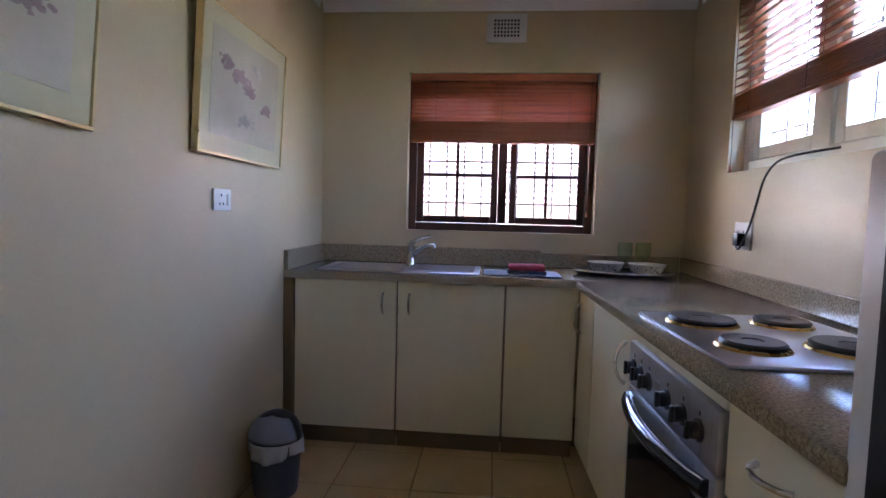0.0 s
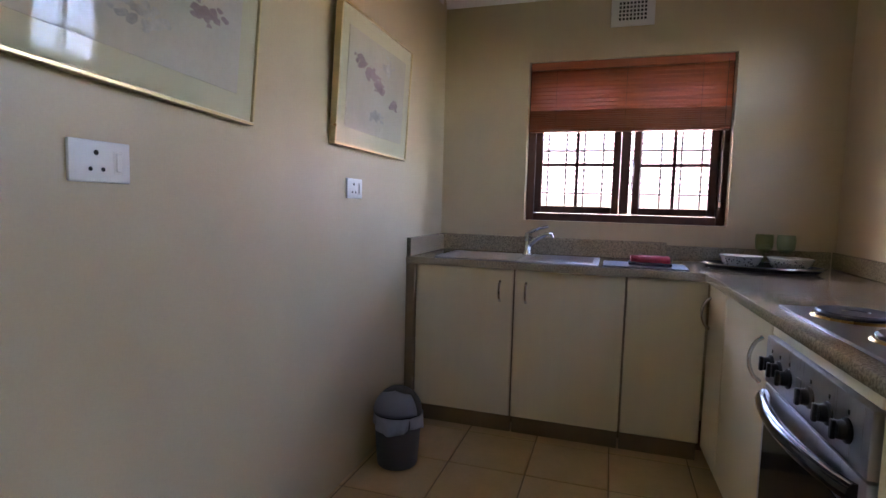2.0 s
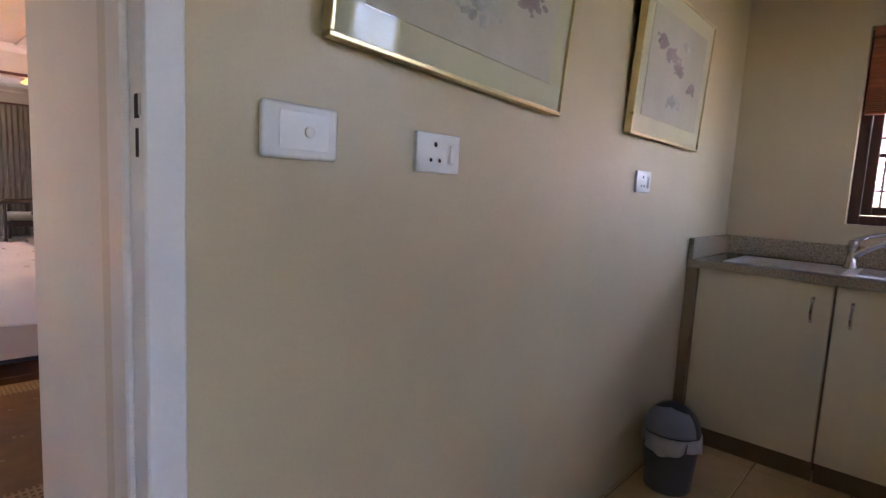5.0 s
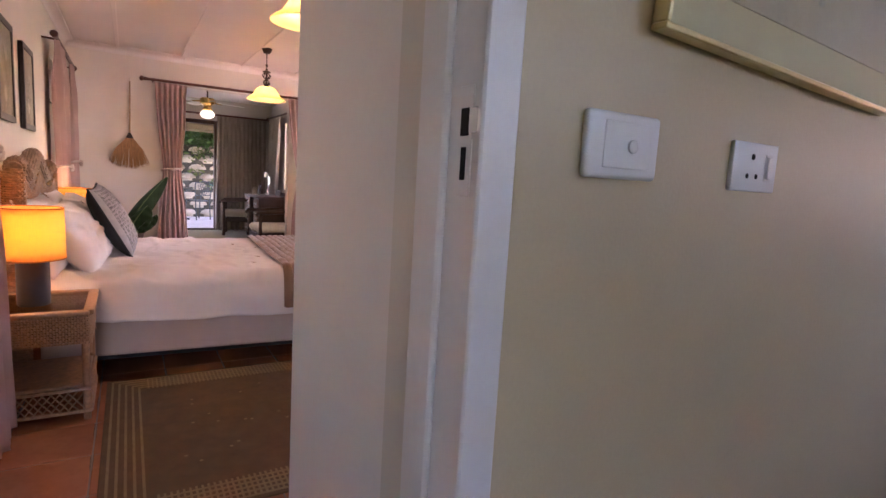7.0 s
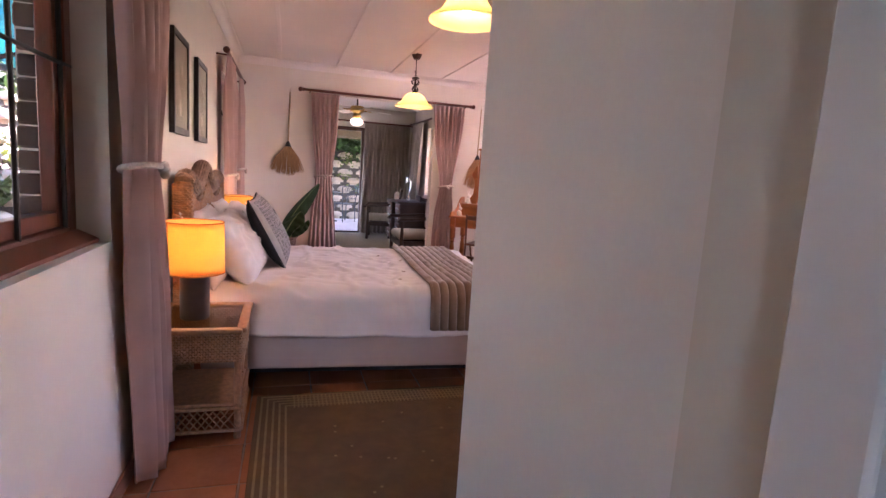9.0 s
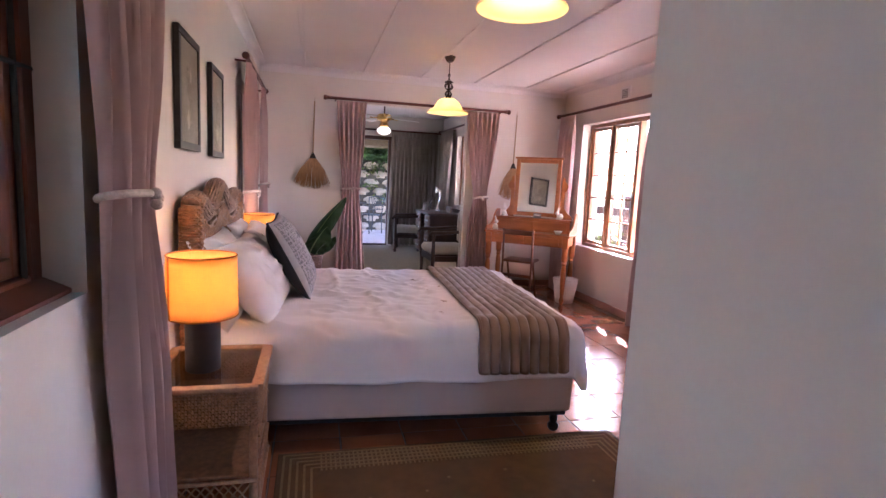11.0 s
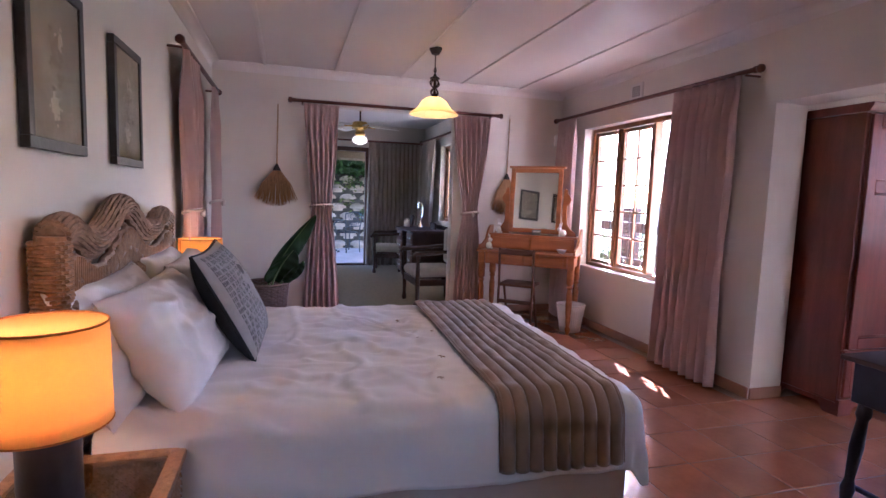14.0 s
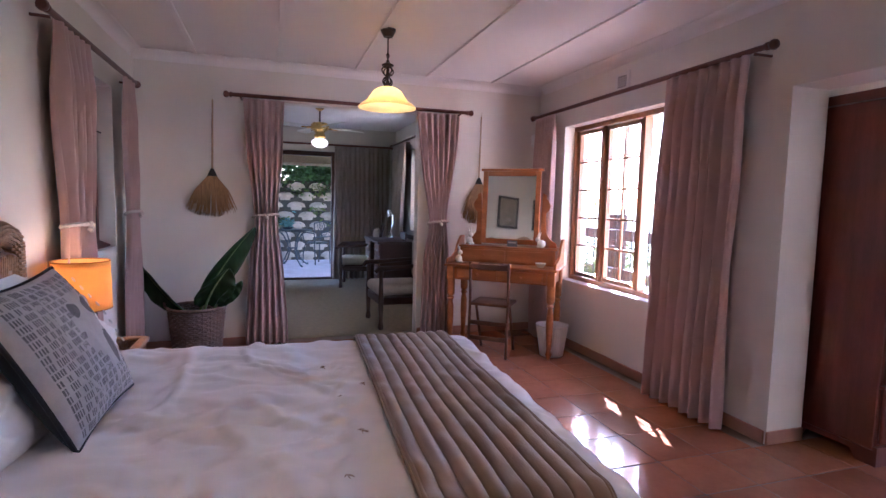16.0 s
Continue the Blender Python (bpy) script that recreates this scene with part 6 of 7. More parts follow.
def dressing_table():
    d = thing("dressing_table", "orange pine dressing table with turned legs and mirror", "dressing table", (-5.73, 2.0, 0), 51)
    W, D, HT = 0.49, 0.46, 0.76
    part("tabletop", box((-W, -0.01, HT - 0.022), (W, D, HT), 0.006, seg=2), PINE, d)
    for x in (-W + 0.05, W - 0.05):
        for y in (0.04, D - 0.05):
            part("leg", lathe(turned_leg(HT - 0.14, 0.030), seg=16, at=(x, y, 0)), PINE, d)
            part("leg_block", box((x - 0.032, y - 0.032, HT - 0.142), (x + 0.032, y + 0.032, HT - 0.023), 0.003), PINE, d)
    part("apron", box((-W + 0.085, 0.02, HT - 0.135), (W - 0.085, 0.038, HT - 0.023), 0.003), PINE, d)
    part("apron", box((-W + 0.085, D - 0.06, HT - 0.135), (W - 0.085, D - 0.042, HT - 0.023), 0.003), PINE, d)
    for x in (-W + 0.04, W - 0.058):
        part("side_apron", box((x, 0.075, HT - 0.135), (x + 0.018, D - 0.085, HT - 0.023), 0.003), PINE, d)
    for x0, x1 in ((-0.37, -0.02), (0.0, 0.37)):
        dr = part("drawer", box((x0, 0.008, HT - 0.122), (x1, 0.019, HT - 0.036), 0.004), PINE, d)
        part("drawer_knob", lathe([(0.0, 0.0), (0.012, 0.002), (0.014, 0.010), (0.0, 0.016)], seg=12, m=Euler((radians(90), 0, 0)).to_matrix().to_4x4(), at=((x0 + x1) / 2, 0.008, HT - 0.08)), PINE, dr)
    part("riser", box((-W + 0.06, 0.25, HT + 0.0005), (W - 0.06, D - 0.01, HT + 0.135), 0.004), PINE, d)
    part("riser_top", box((-W + 0.045, 0.235, HT + 0.136), (W - 0.045, D, HT + 0.152), 0.005, seg=2), PINE, d)
    for x0, x1 in ((-0.40, -0.01), (0.01, 0.40)):
        dr = part("jewel_drawer", box((x0, 0.240, HT + 0.02), (x1, 0.249, HT + 0.118), 0.003), PINE, d)
        part("drawer_knob", lathe([(0.0, 0.0), (0.010, 0.002), (0.012, 0.009), (0.0, 0.014)], seg=12, m=Euler((radians(90), 0, 0)).to_matrix().to_4x4(), at=((x0 + x1) / 2, 0.240, HT + 0.07)), PINE, dr)
    for s in (-1, 1):
        out = [(0.0, HT + 0.0005), (D - 0.01, HT + 0.0005), (D - 0.01, HT + 0.23), (0.36, HT + 0.23), (0.30, HT + 0.19), (0.26, HT + 0.15), (0.22, HT + 0.09), (0.12, HT + 0.055), (0.02, HT + 0.045)]
        x = s * (W - 0.03)
        part("gallery_side", prism(out, "x", min(x, x + s * 0.018), max(x, x + s * 0.018)), PINE, d)
        z0 = HT + 0.152
        br = [(0.42, 0.0), (0.41, 0.04), (0.36, 0.07), (0.325, 0.12), (0.315, 0.22), (0.315, 0.30), (0.345, 0.335), (0.355, 0.37), (0.335, 0.41), (0.315, 0.43), (0.318, 0.46), (0.285, 0.48), (0.275, 0.30), (0.275, 0.0)]
        part("mirror_bracket", prism([(s * u, z0 + v) for u, v in br], "y", 0.375, 0.40), PINE, d)
    z0, z1, hw = HT + 0.17, 1.585, 0.265
    fr = part("mirror_frame", bar_frame(bmesh.new(), "y", 0.345, 0.027, -hw, hw, z0, z1, 0.045), PINE, d)
    fr.matrix_local = Matrix.Translation((0, 0.36, 1.25)) @ Euler((radians(-3.5), 0, 0)).to_matrix().to_4x4() @ Matrix.Translation((0, -0.36, -1.25))
    part("mirror_cornice", box((-hw - 0.02, 0.335, z1 + 0.0005), (hw + 0.02, 0.378, z1 + 0.022), 0.005, seg=2), PINE, fr)
    part("mirror_back", box((-hw + 0.04, 0.362, z0 + 0.04), (hw - 0.04, 0.371, z1 - 0.04), 0.001), PINE, fr)
    part("mirror_glass", box((-hw + 0.044, 0.356, z0 + 0.044), (hw - 0.044, 0.3615, z1 - 0.044), 0.001), MIRROR, fr, "clear mirror glass", smooth=0)
    M2 = pose(-5.73, 2.0, 0, 0, 0, 51)

    def put(ob, x, y, z, rz=0):
        ob.matrix_world = M2 @ pose(x, y, z, 0, 0, rz)
        return ob

    for k, (x, y, z, rz) in enumerate(((-0.40, 0.12, HT, 20), (-0.36, 0.30, HT + 0.1525, -30), (0.30, 0.30, HT + 0.1525, 160))):
        r = thing("rabbit_figurine", "small white ceramic rabbit ornament", "figurine", group="rabbit figurines")
        put(r, x, y, z, rz)
        bm = bmesh.new()
        bmesh.ops.create_uvsphere(bm, u_segments=14, v_segments=10, radius=0.034, matrix=Matrix.Translation((0, 0, 0.036)) @ Matrix.Diagonal((1.2 if k == 2 else 0.95, 0.85, 1.05, 1)))
        hx, hz = (0.038, 0.072) if k == 2 else (0.012, 0.092)
        bmesh.ops.create_uvsphere(bm, u_segments=12, v_segments=9, radius=0.023, matrix=Matrix.Translation((hx, 0, hz)))
        for s in (-1, 1):
            tube([(hx - 0.004, s * 0.009, hz + 0.012), (hx - 0.012, s * 0.013, hz + 0.042), (hx - 0.022, s * 0.017, hz + 0.066)], [0.006, 0.009, 0.003], bm, 8)
            bmesh.ops.create_uvsphere(bm, u_segments=8, v_segments=6, radius=0.012, matrix=Matrix.Translation((0.026, s * 0.018, 0.012)))
        part("figure", bm, CERAMIC, r)
    b = thing("small_bowl", "small white bowl on the dressing table", "bowl")
    put(b, 0.33, 0.13, HT + 0.0005)
    part("shell", lathe([(0.0, 0), (0.022, 0), (0.045, 0.03), (0.048, 0.038), (0.044, 0.036), (0.02, 0.008), (0.0, 0.006)], seg=24), CERAMIC, b)
    t = thing("trinket_dish", "long flat wooden dish on the dressing table", "dish")
    put(t, -0.10, 0.13, HT + 0.0005)
    part("dish", lathe([(0.0, 0), (0.9, 0.0), (1.0, 0.010), (0.97, 0.012), (0.85, 0.004), (0.0, 0.003)], seg=24, m=Matrix.Diagonal((0.12, 0.035, 1, 1))), FOLDWOOD, t)
    c = thing("card", "small grey-blue card standing before the mirror", "card")
    put(c, 0.04, 0.29, HT + 0.1525)
    part("sheet", prism([(-0.045, 0), (0.045, 0), (0.045, 0.055), (-0.045, 0.055)], "y", 0, 0.004), GREYLID, c)
    part("text_bar", box((-0.035, -0.0015, 0.03), (0.035, -0.0005, 0.042), 0), PLASTICW, c)

    ch = thing("folding_chair", "small brown wooden folding chair at the dressing table", "chair", (-5.80, 1.99, 0), 51)
    for s in (-1, 1):
        x = s * 0.165
        part("back_leg", tube([(x, -0.16, 0), (x, -0.13, 0.45), (x, -0.15, 0.80)], 0.012, seg=8), FOLDWOOD, ch)
        part("front_leg", tube([(x * 0.9, 0.18, 0), (x * 0.9, -0.02, 0.44)], 0.012, seg=8), FOLDWOOD, ch)
    part("seat", box((-0.17, -0.14, 0.43), (0.17, 0.16, 0.455), 0.006, seg=2), FOLDWOOD, ch)
    for z in (0.14, 0.27):
        part("stretcher", box((-0.165, -0.155, z), (0.165, -0.135, z + 0.035), 0.004), FOLDWOOD, ch)
    part("top_rail", box((-0.165, -0.165, 0.74), (0.165, -0.142, 0.79), 0.006), FOLDWOOD, ch)

    w = thing("waste_basket", "white ribbed waste basket beside the dressing table", "waste basket", (-5.62, 2.47, 0))
    n = 36
    bm = sheet(lambda u, v: ((0.095 + 0.04 * v + 0.002 * math.cos(2 * math.pi * u * 36)) * math.cos(2 * math.pi * u), (0.095 + 0.04 * v + 0.002 * math.cos(2 * math.pi * u * 36)) * math.sin(2 * math.pi * u), 0.004 + 0.26 * v), 144, 4, closed_u=True)
    thick(part("bucket", bm, PLASTICW, w, smooth=80), 0.003)
    part("bottom", lathe([(0.0, 0.0), (0.094, 0.0), (0.094, 0.008), (0.0, 0.008)], seg=36), PLASTICW, w)
    part("rim", tube([(0.136 * math.cos(2 * math.pi * k / 40), 0.136 * math.sin(2 * math.pi * k / 40), 0.265) for k in range(40)], 0.005, seg=7, closed=True), PLASTICW, w)


def wardrobe():
    w = thing("wardrobe", "tall dark mahogany wardrobe with a mirrored door", "wardrobe", (-3.45, 3.08, 0))
    D, L, T = 0.46, 1.30, 1.90
    part("carcass", box((-D, 0.02, 0.10), (0.0, L, T - 0.05), 0.004), WARDWOOD, w)
    part("side_panel", box((-D - 0.005, 0.0, 0.08), (0.0, 0.0195, T - 0.05), 0.004), WARDWOOD, w)
    part("cornice", prism([(-D - 0.02, T - 0.05), (0.03, T - 0.05), (0.055, T - 0.015), (0.055, T), (-D - 0.02, T)], "y", -0.03, L + 0.03), WARDWOOD, w)
    part("plinth_front", prism([(0.0, 0.0), (0.10, 0.0), (0.13, 0.05), (0.20, 0.075), (L - 0.20, 0.075), (L - 0.13, 0.05), (L - 0.10, 0.0), (L, 0.0), (L, 0.10), (0.0, 0.10)], "x", 0.0, 0.022), WARDWOOD, w)
    part("plinth_side", prism([(-D, 0.0), (-D + 0.08, 0.0), (-D + 0.11, 0.05), (-0.11, 0.05), (-0.08, 0.0), (0.0, 0.0), (0.0, 0.0795), (-D, 0.0795)], "y", 0.0, 0.02), WARDWOOD, w)
    for y0, y1, mirror in ((0.03, 0.44, False), (0.45, 0.86, True), (0.87, 1.27, False)):
        if not mirror:
            d = part("door", bar_frame(bmesh.new(), "x", 0.001, 0.022, y0, y1, 0.42, T - 0.06, 0.07), WARDWOOD, w)
            part("cross_rail", box((0.001, y0 + 0.07, 1.38), (0.023, y1 - 0.07, 1.45), 0.003), WARDWOOD, d)
            for z0, z1 in ((0.49, 1.38), (1.45, T - 0.13)):
                part("panel", box((0.0008, y0 + 0.068, z0), (0.009, y1 - 0.068, z1), 0.001), WARDWOOD, d)
                part("bead", bar_frame(bmesh.new(), "x", 0.009, 0.008, y0 + 0.069, y1 - 0.069, z0 + 0.001, z1 - 0.001, 0.012), WARDWOOD, d)
        else:
            d = part("door", bar_frame(bmesh.new(), "x", 0.001, 0.022, y0, y1, 0.42, T - 0.06, 0.055), WARDWOOD, w)
            part("mirror_glass", box((0.006, y0 + 0.054, 0.474), (0.012, y1 - 0.054, T - 0.114), 0.001), MIRROR, d, "tall mirror panel", smooth=0)
        dr = part("drawer", box((0.001, y0, 0.115), (0.02, y1, 0.40), 0.005), WARDWOOD, w)
        part("drawer_bead", bar_frame(bmesh.new(), "x", 0.0195, 0.007, y0 + 0.04, y1 - 0.04, 0.15, 0.365, 0.010), WARDWOOD, dr)
        for yy in (y0 + 0.12, y1 - 0.12):
            part("drawer_knob", lathe([(0.0, 0.0), (0.012, 0.0), (0.016, 0.014), (0.0, 0.022)], seg=12, m=Euler((0, radians(90), 0)).to_matrix().to_4x4(), at=(0.02, yy, 0.26)), BRASS, dr)
    part("mid_rail", box((-0.0, 0.0, 0.402), (0.026, L, 0.418), 0.003), WARDWOOD, w)


def dark_table():
    t = thing("side_table", "dark navy painted table with turned legs and stretcher", "table", (-2.65, 2.05, 0), 0)
    W, D, T = 0.95, 0.50, 0.66
    part("tabletop", box((-0.04, -0.03, T), (W + 0.04, D + 0.03, T + 0.022), 0.006, seg=2), CHAIRWOOD, t)
    part("apron", box((0.0, 0.0, T - 0.17), (W, 0.02, T - 0.0005), 0.003), NAVY, t)
    part("apron", box((0.0, D - 0.02, T - 0.17), (W, D, T - 0.0005), 0.003), NAVY, t)
    for x in (0.0, W - 0.02):
        part("side_apron", box((x, 0.0205, T - 0.17), (x + 0.02, D - 0.0205, T - 0.0005), 0.003), NAVY, t)
    for x, sx in ((0.04, -1), (W - 0.04, 1)):
        for y, sy in ((0.04, -1), (D - 0.04, 1)):
            hgt = T - 0.17
            prof = [(0.014, 0), (0.017, 0.05), (0.027, 0.12), (0.020, 0.15), (0.017, 0.16), (0.026, 0.30), (0.020, 0.42), (0.028, 0.44), (0.024, hgt)]
            m = Matrix(((1, 0, -sx * 0.055, sx * 0.03), (0, 1, -sy * 0.055, sy * 0.03), (0, 0, 1, 0), (0, 0, 0, 1)))
            part("leg", lathe(prof, seg=14, m=m, at=(x, y, 0)), NAVY, t)
    for y in (0.05, D - 0.05):
        part("stretcher", tube([(0.02, y, 0.12), (W - 0.02, y, 0.12)], 0.012, seg=8), NAVY, t)
    b = thing("travel_bag", "rounded black leather bag on the floor under a table", "bag", (-2.22, 2.30, 0))
    part("bag_body", lathe([(0.0, 0.0), (0.13, 0.0), (0.165, 0.04), (0.17, 0.12), (0.15, 0.20), (0.08, 0.235), (0.0, 0.24)], seg=26, m=Matrix.Diagonal((1.25, 0.8, 1, 1))), LUGGAGE, b)
    part("strap", tube([(0.12 * math.cos(math.pi * k / 10), 0, 0.225 + 0.06 * math.sin(math.pi * k / 10)) for k in range(11)], 0.008, seg=7), LUGGAGE, b)


def rug():
    X0, X1, Y0, Y1 = -2.70, -1.30, -0.43, 1.26
    r = thing("rug", "brown flat-woven rug with striped border", "rug", (X0, Y0, 0.0005))
    W, L = X1 - X0, Y1 - Y0
    part("rug_body", box((0, 0, 0), (W, L, 0.008), 0.003), RUGM, r)
    for k in range(5):
        o = 0.022 + 0.030 * k
        for lo, hi in (((o, o), (W - o, o + 0.010)), ((o, L - o - 0.010), (W - o, L - o)), ((o, o + 0.010), (o + 0.010, L - o - 0.010)), ((W - o - 0.010, o + 0.010), (W - o, L - o - 0.010))):
            part("border_stripe", box((*lo, 0.0081), (*hi, 0.0095), 0), RUGSTRIPE, r, smooth=0)
    comb = bmesh.new()
    for side in range(2):
        x = 0.022 if side == 0 else W - 0.172
        for k in range(64):
            y = 0.19 + (L - 0.38) * k / 63
            box((x, y - 0.004, 0.0082), (x + 0.15, y + 0.004, 0.0093), 0, comb)
    tagged(part("comb_pattern", comb, RUGSTRIPE, r, smooth=0), kind="stuff")
    rnd = random.Random(4)
    dots = bmesh.new()
    for k in range(26):
        x, y = rnd.uniform(0.25, W - 0.25), rnd.uniform(0.25, L - 0.25)
        box((x - 0.006, y - 0.006, 0.0081), (x + 0.006, y + 0.006, 0.009), 0, dots)
    tagged(part("dots", dots, RUGSTRIPE, r, smooth=0), kind="stuff")


bed()
pillows()
headboard()
nightstand(-2.72, -2.26, -0.86, -0.48, 0.52)
nightstand(-4.86, -4.40, -0.86, -0.48, 0.52)
table_lamp(-2.46, -0.70, 0.516)
table_lamp(-4.62, -0.70, 0.516)
pendant(-5.284, 0.935, 1.925)
pendant(-2.55, 0.56, 2.03)
broom(-0.295, 2.10, 1.48, 1.14, 0.20)
broom(2.11, 2.13, 1.49, 1.10, 0.18)
plant()
dressing_table()
wardrobe()
dark_table()
rug()
BART = [SEPIA, (SEPIAM, 0.5, 0.52, 0.14, 0.22, 12), (PALEPRINT, 0.55, 0.27, 0.09, 0.07, 14), (PALEPRINT, 0.46, 0.66, 0.06, 0.10, 6)]
framed_picture("picture", "y", -0.87, 1, -3.21, -2.79, 1.37, 1.88, BLACKF, 0.034, 0.030, SEPIA, 0.036, BART, "dark framed sepia flower print above the bed")
framed_picture("picture", "y", -0.87, 1, -3.93, -3.53, 1.36, 1.87, BLACKF, 0.034, 0.030, SEPIA, 0.036, BART, "dark framed sepia vase print above the bed")


# ---- sunroom ----
def fan():
    f = thing("ceiling_fan", "white and brass ceiling fan with a lit globe", "ceiling fan", (-8.5, 0.75, 1.94))
    T = H - 1.94
    part("canopy", lathe([(0.0, T), (0.06, T), (0.055, T - 0.03), (0.015, T - 0.06), (0.0, T - 0.06)], seg=20), BRASS, f)
    part("downrod", tube([(0, 0, T - 0.06), (0, 0, 0.30)], 0.012, seg=10), DARKWOOD, f)
    part("motor", lathe([(0.0, 0.31), (0.09, 0.305), (0.11, 0.28), (0.11, 0.225), (0.07, 0.205), (0.05, 0.17), (0.06, 0.15), (0.0, 0.145)], seg=26), BRASS, f)
    part("light_kit", lathe([(0.0, 0.168), (0.068, 0.165), (0.072, 0.13), (0.05, 0.115), (0.0, 0.115)], seg=24), BRASS, f)
    part("globe", lathe([(0.05, 0.114), (0.09, 0.095), (0.105, 0.06), (0.085, 0.025), (0.04, 0.004), (0.0, 0.0)], seg=26), GLOBE, f, "glowing white glass globe")
    for k in range(4):
        a = radians(20 + 90 * k)
        m = Euler((radians(10), 0, a)).to_matrix().to_4x4()
        bm = prism([(0.17, -0.055), (0.56, -0.07), (0.60, -0.04), (0.60, 0.04), (0.56, 0.07), (0.17, 0.055)], "z", -0.004, 0.004)
        bmesh.ops.transform(bm, matrix=Matrix.Translation((0, 0, 0.25)) @ m, verts=bm.verts)
        bl = part("blade", bm, CREAMPAINT, f)
        part("blade_iron", tube([Matrix.Translation((0, 0, 0.245)) @ m @ Vector((0.09, 0, 0)), Matrix.Translation((0, 0, 0.245)) @ m @ Vector((0.24, 0, -0.004))], 0.010, seg=7), BRASS, bl)
    part("pull_chain", tube([(0.06, 0.0, 0.12), (0.07, 0.0, -0.06)], 0.0015, seg=5), BRASS, f)


GLOBE = glow("lit_globe", (1.0, 0.86, 0.58), 0.10)


def armchair(x, y, rz):
    c = thing("armchair", "dark wooden armchair with cream seat cushion", "armchair", (x, y, 0), rz, group="sunroom armchairs")
    for s in (-1, 1):
        part("front_leg", lathe([(0.022, 0), (0.03, 0.03), (0.02, 0.08), (0.028, 0.30), (0.02, 0.50), (0.025, 0.60)], seg=12, at=(s * 0.28, -0.27, 0)), CHAIRWOOD, c)
        part("back_leg", tube([(s * 0.26, 0.27, 0), (s * 0.26, 0.24, 0.40), (s * 0.26, 0.34, 0.92)], 0.024, seg=8), CHAIRWOOD, c)
        part("arm", tube([(s * 0.28, -0.33, 0.585), (s * 0.29, -0.30, 0.62), (s * 0.30, -0.05, 0.63), (s * 0.27, 0.28, 0.66)], [0.022, 0.028, 0.024, 0.02], seg=8), CHAIRWOOD, c)
        part("side_rail", box((s * 0.27 - 0.015, -0.25, 0.25), (s * 0.27 + 0.015, 0.25, 0.32), 0.004), CHAIRWOOD, c)
    part("front_rail", box((-0.26, -0.285, 0.25), (0.26, -0.255, 0.33), 0.004), CHAIRWOOD, c)
    part("top_rail", box((-0.26, 0.32, 0.86), (0.26, 0.36, 0.94), 0.012, seg=2), CHAIRWOOD, c)
    part("seat_cushion", box((-0.255, -0.30, 0.335), (0.255, 0.24, 0.45), 0.05, seg=4), CREAMFAB, c, "cream seat cushion")
    bk = box((-0.235, 0.20, 0.46), (0.235, 0.29, 0.88), 0.04, seg=4)
    part("back_cushion", bk, CREAMFAB, c, "patterned cream back cushion")


def desk():
    d = thing("desk", "dark wooden pedestal desk with drawers", "desk", (-9.62, 1.52, 0))
    W, D, T = 1.07, 0.56, 0.76
    part("desktop", box((-0.02, -0.02, T - 0.03), (W + 0.02, D, T), 0.006, seg=2), CHAIRWOOD, d)
    for x0 in (0.0, W - 0.36):
        p = part("pedestal", box((x0, 0.02, 0.06), (x0 + 0.36, D - 0.01, T - 0.031), 0.004), CHAIRWOOD, d)
        for k in range(4):
            z0 = 0.08 + 0.16 * k
            dr = part("drawer", box((x0 + 0.012, 0.004, z0), (x0 + 0.348, 0.0195, z0 + 0.15), 0.006, seg=2), FOLDWOOD, p)
            for xx in (0.11, 0.25):
                part("drawer_pull", lathe([(0.0, 0.0), (0.012, 0.0), (0.015, 0.012), (0.0, 0.018)], seg=10, m=Euler((radians(90), 0, 0)).to_matrix().to_4x4(), at=(x0 + xx, 0.004, z0 + 0.075)), MUTELEAD, dr)
        for xx in (x0 + 0.03, x0 + 0.33):
            for yy in (0.05, D - 0.05):
                part("foot", lathe([(0.02, 0), (0.028, 0.03), (0.02, 0.06)], seg=10, at=(xx, yy, 0)), CHAIRWOOD, d)
    part("gallery", box((0.0, D - 0.02, T + 0.0005), (W, D - 0.004, T + 0.06), 0.004), CHAIRWOOD, d)
    l = thing("desk_lamp", "small chrome desk lamp on the desk", "desk lamp", (-9.42, 1.86, 0.7605))
    part("base", lathe([(0.0, 0.0), (0.06, 0.0), (0.058, 0.012), (0.03, 0.05), (0.012, 0.10), (0.0, 0.10)], seg=20), CHROME, l)
    part("arm", tube([(0, 0, 0.09), (0.01, 0.04, 0.22), (0.0, 0.03, 0.34), (0.02, -0.03, 0.40)], 0.006, seg=8), CHROME, l)
    part("head", lathe([(0.016, 0.0), (0.03, -0.03), (0.05, -0.09), (0.046, -0.09), (0.0, -0.02)], seg=18, m=Euler((radians(18), 0, 0)).to_matrix().to_4x4(), at=(0.02, -0.03, 0.41)), CHROME, l)
    m = thing("box_screen", "dark framed panel leaning on the desk", "frame", (-9.0, 1.95, 0.7605))
    part("panel", box((-0.16, 0.0, 0.0), (0.16, 0.02, 0.10), 0.004), CHAIRWOOD, m)


fan()
armchair(-9.72, 1.46, -12)
armchair(-7.12, 1.47, 3)
desk()


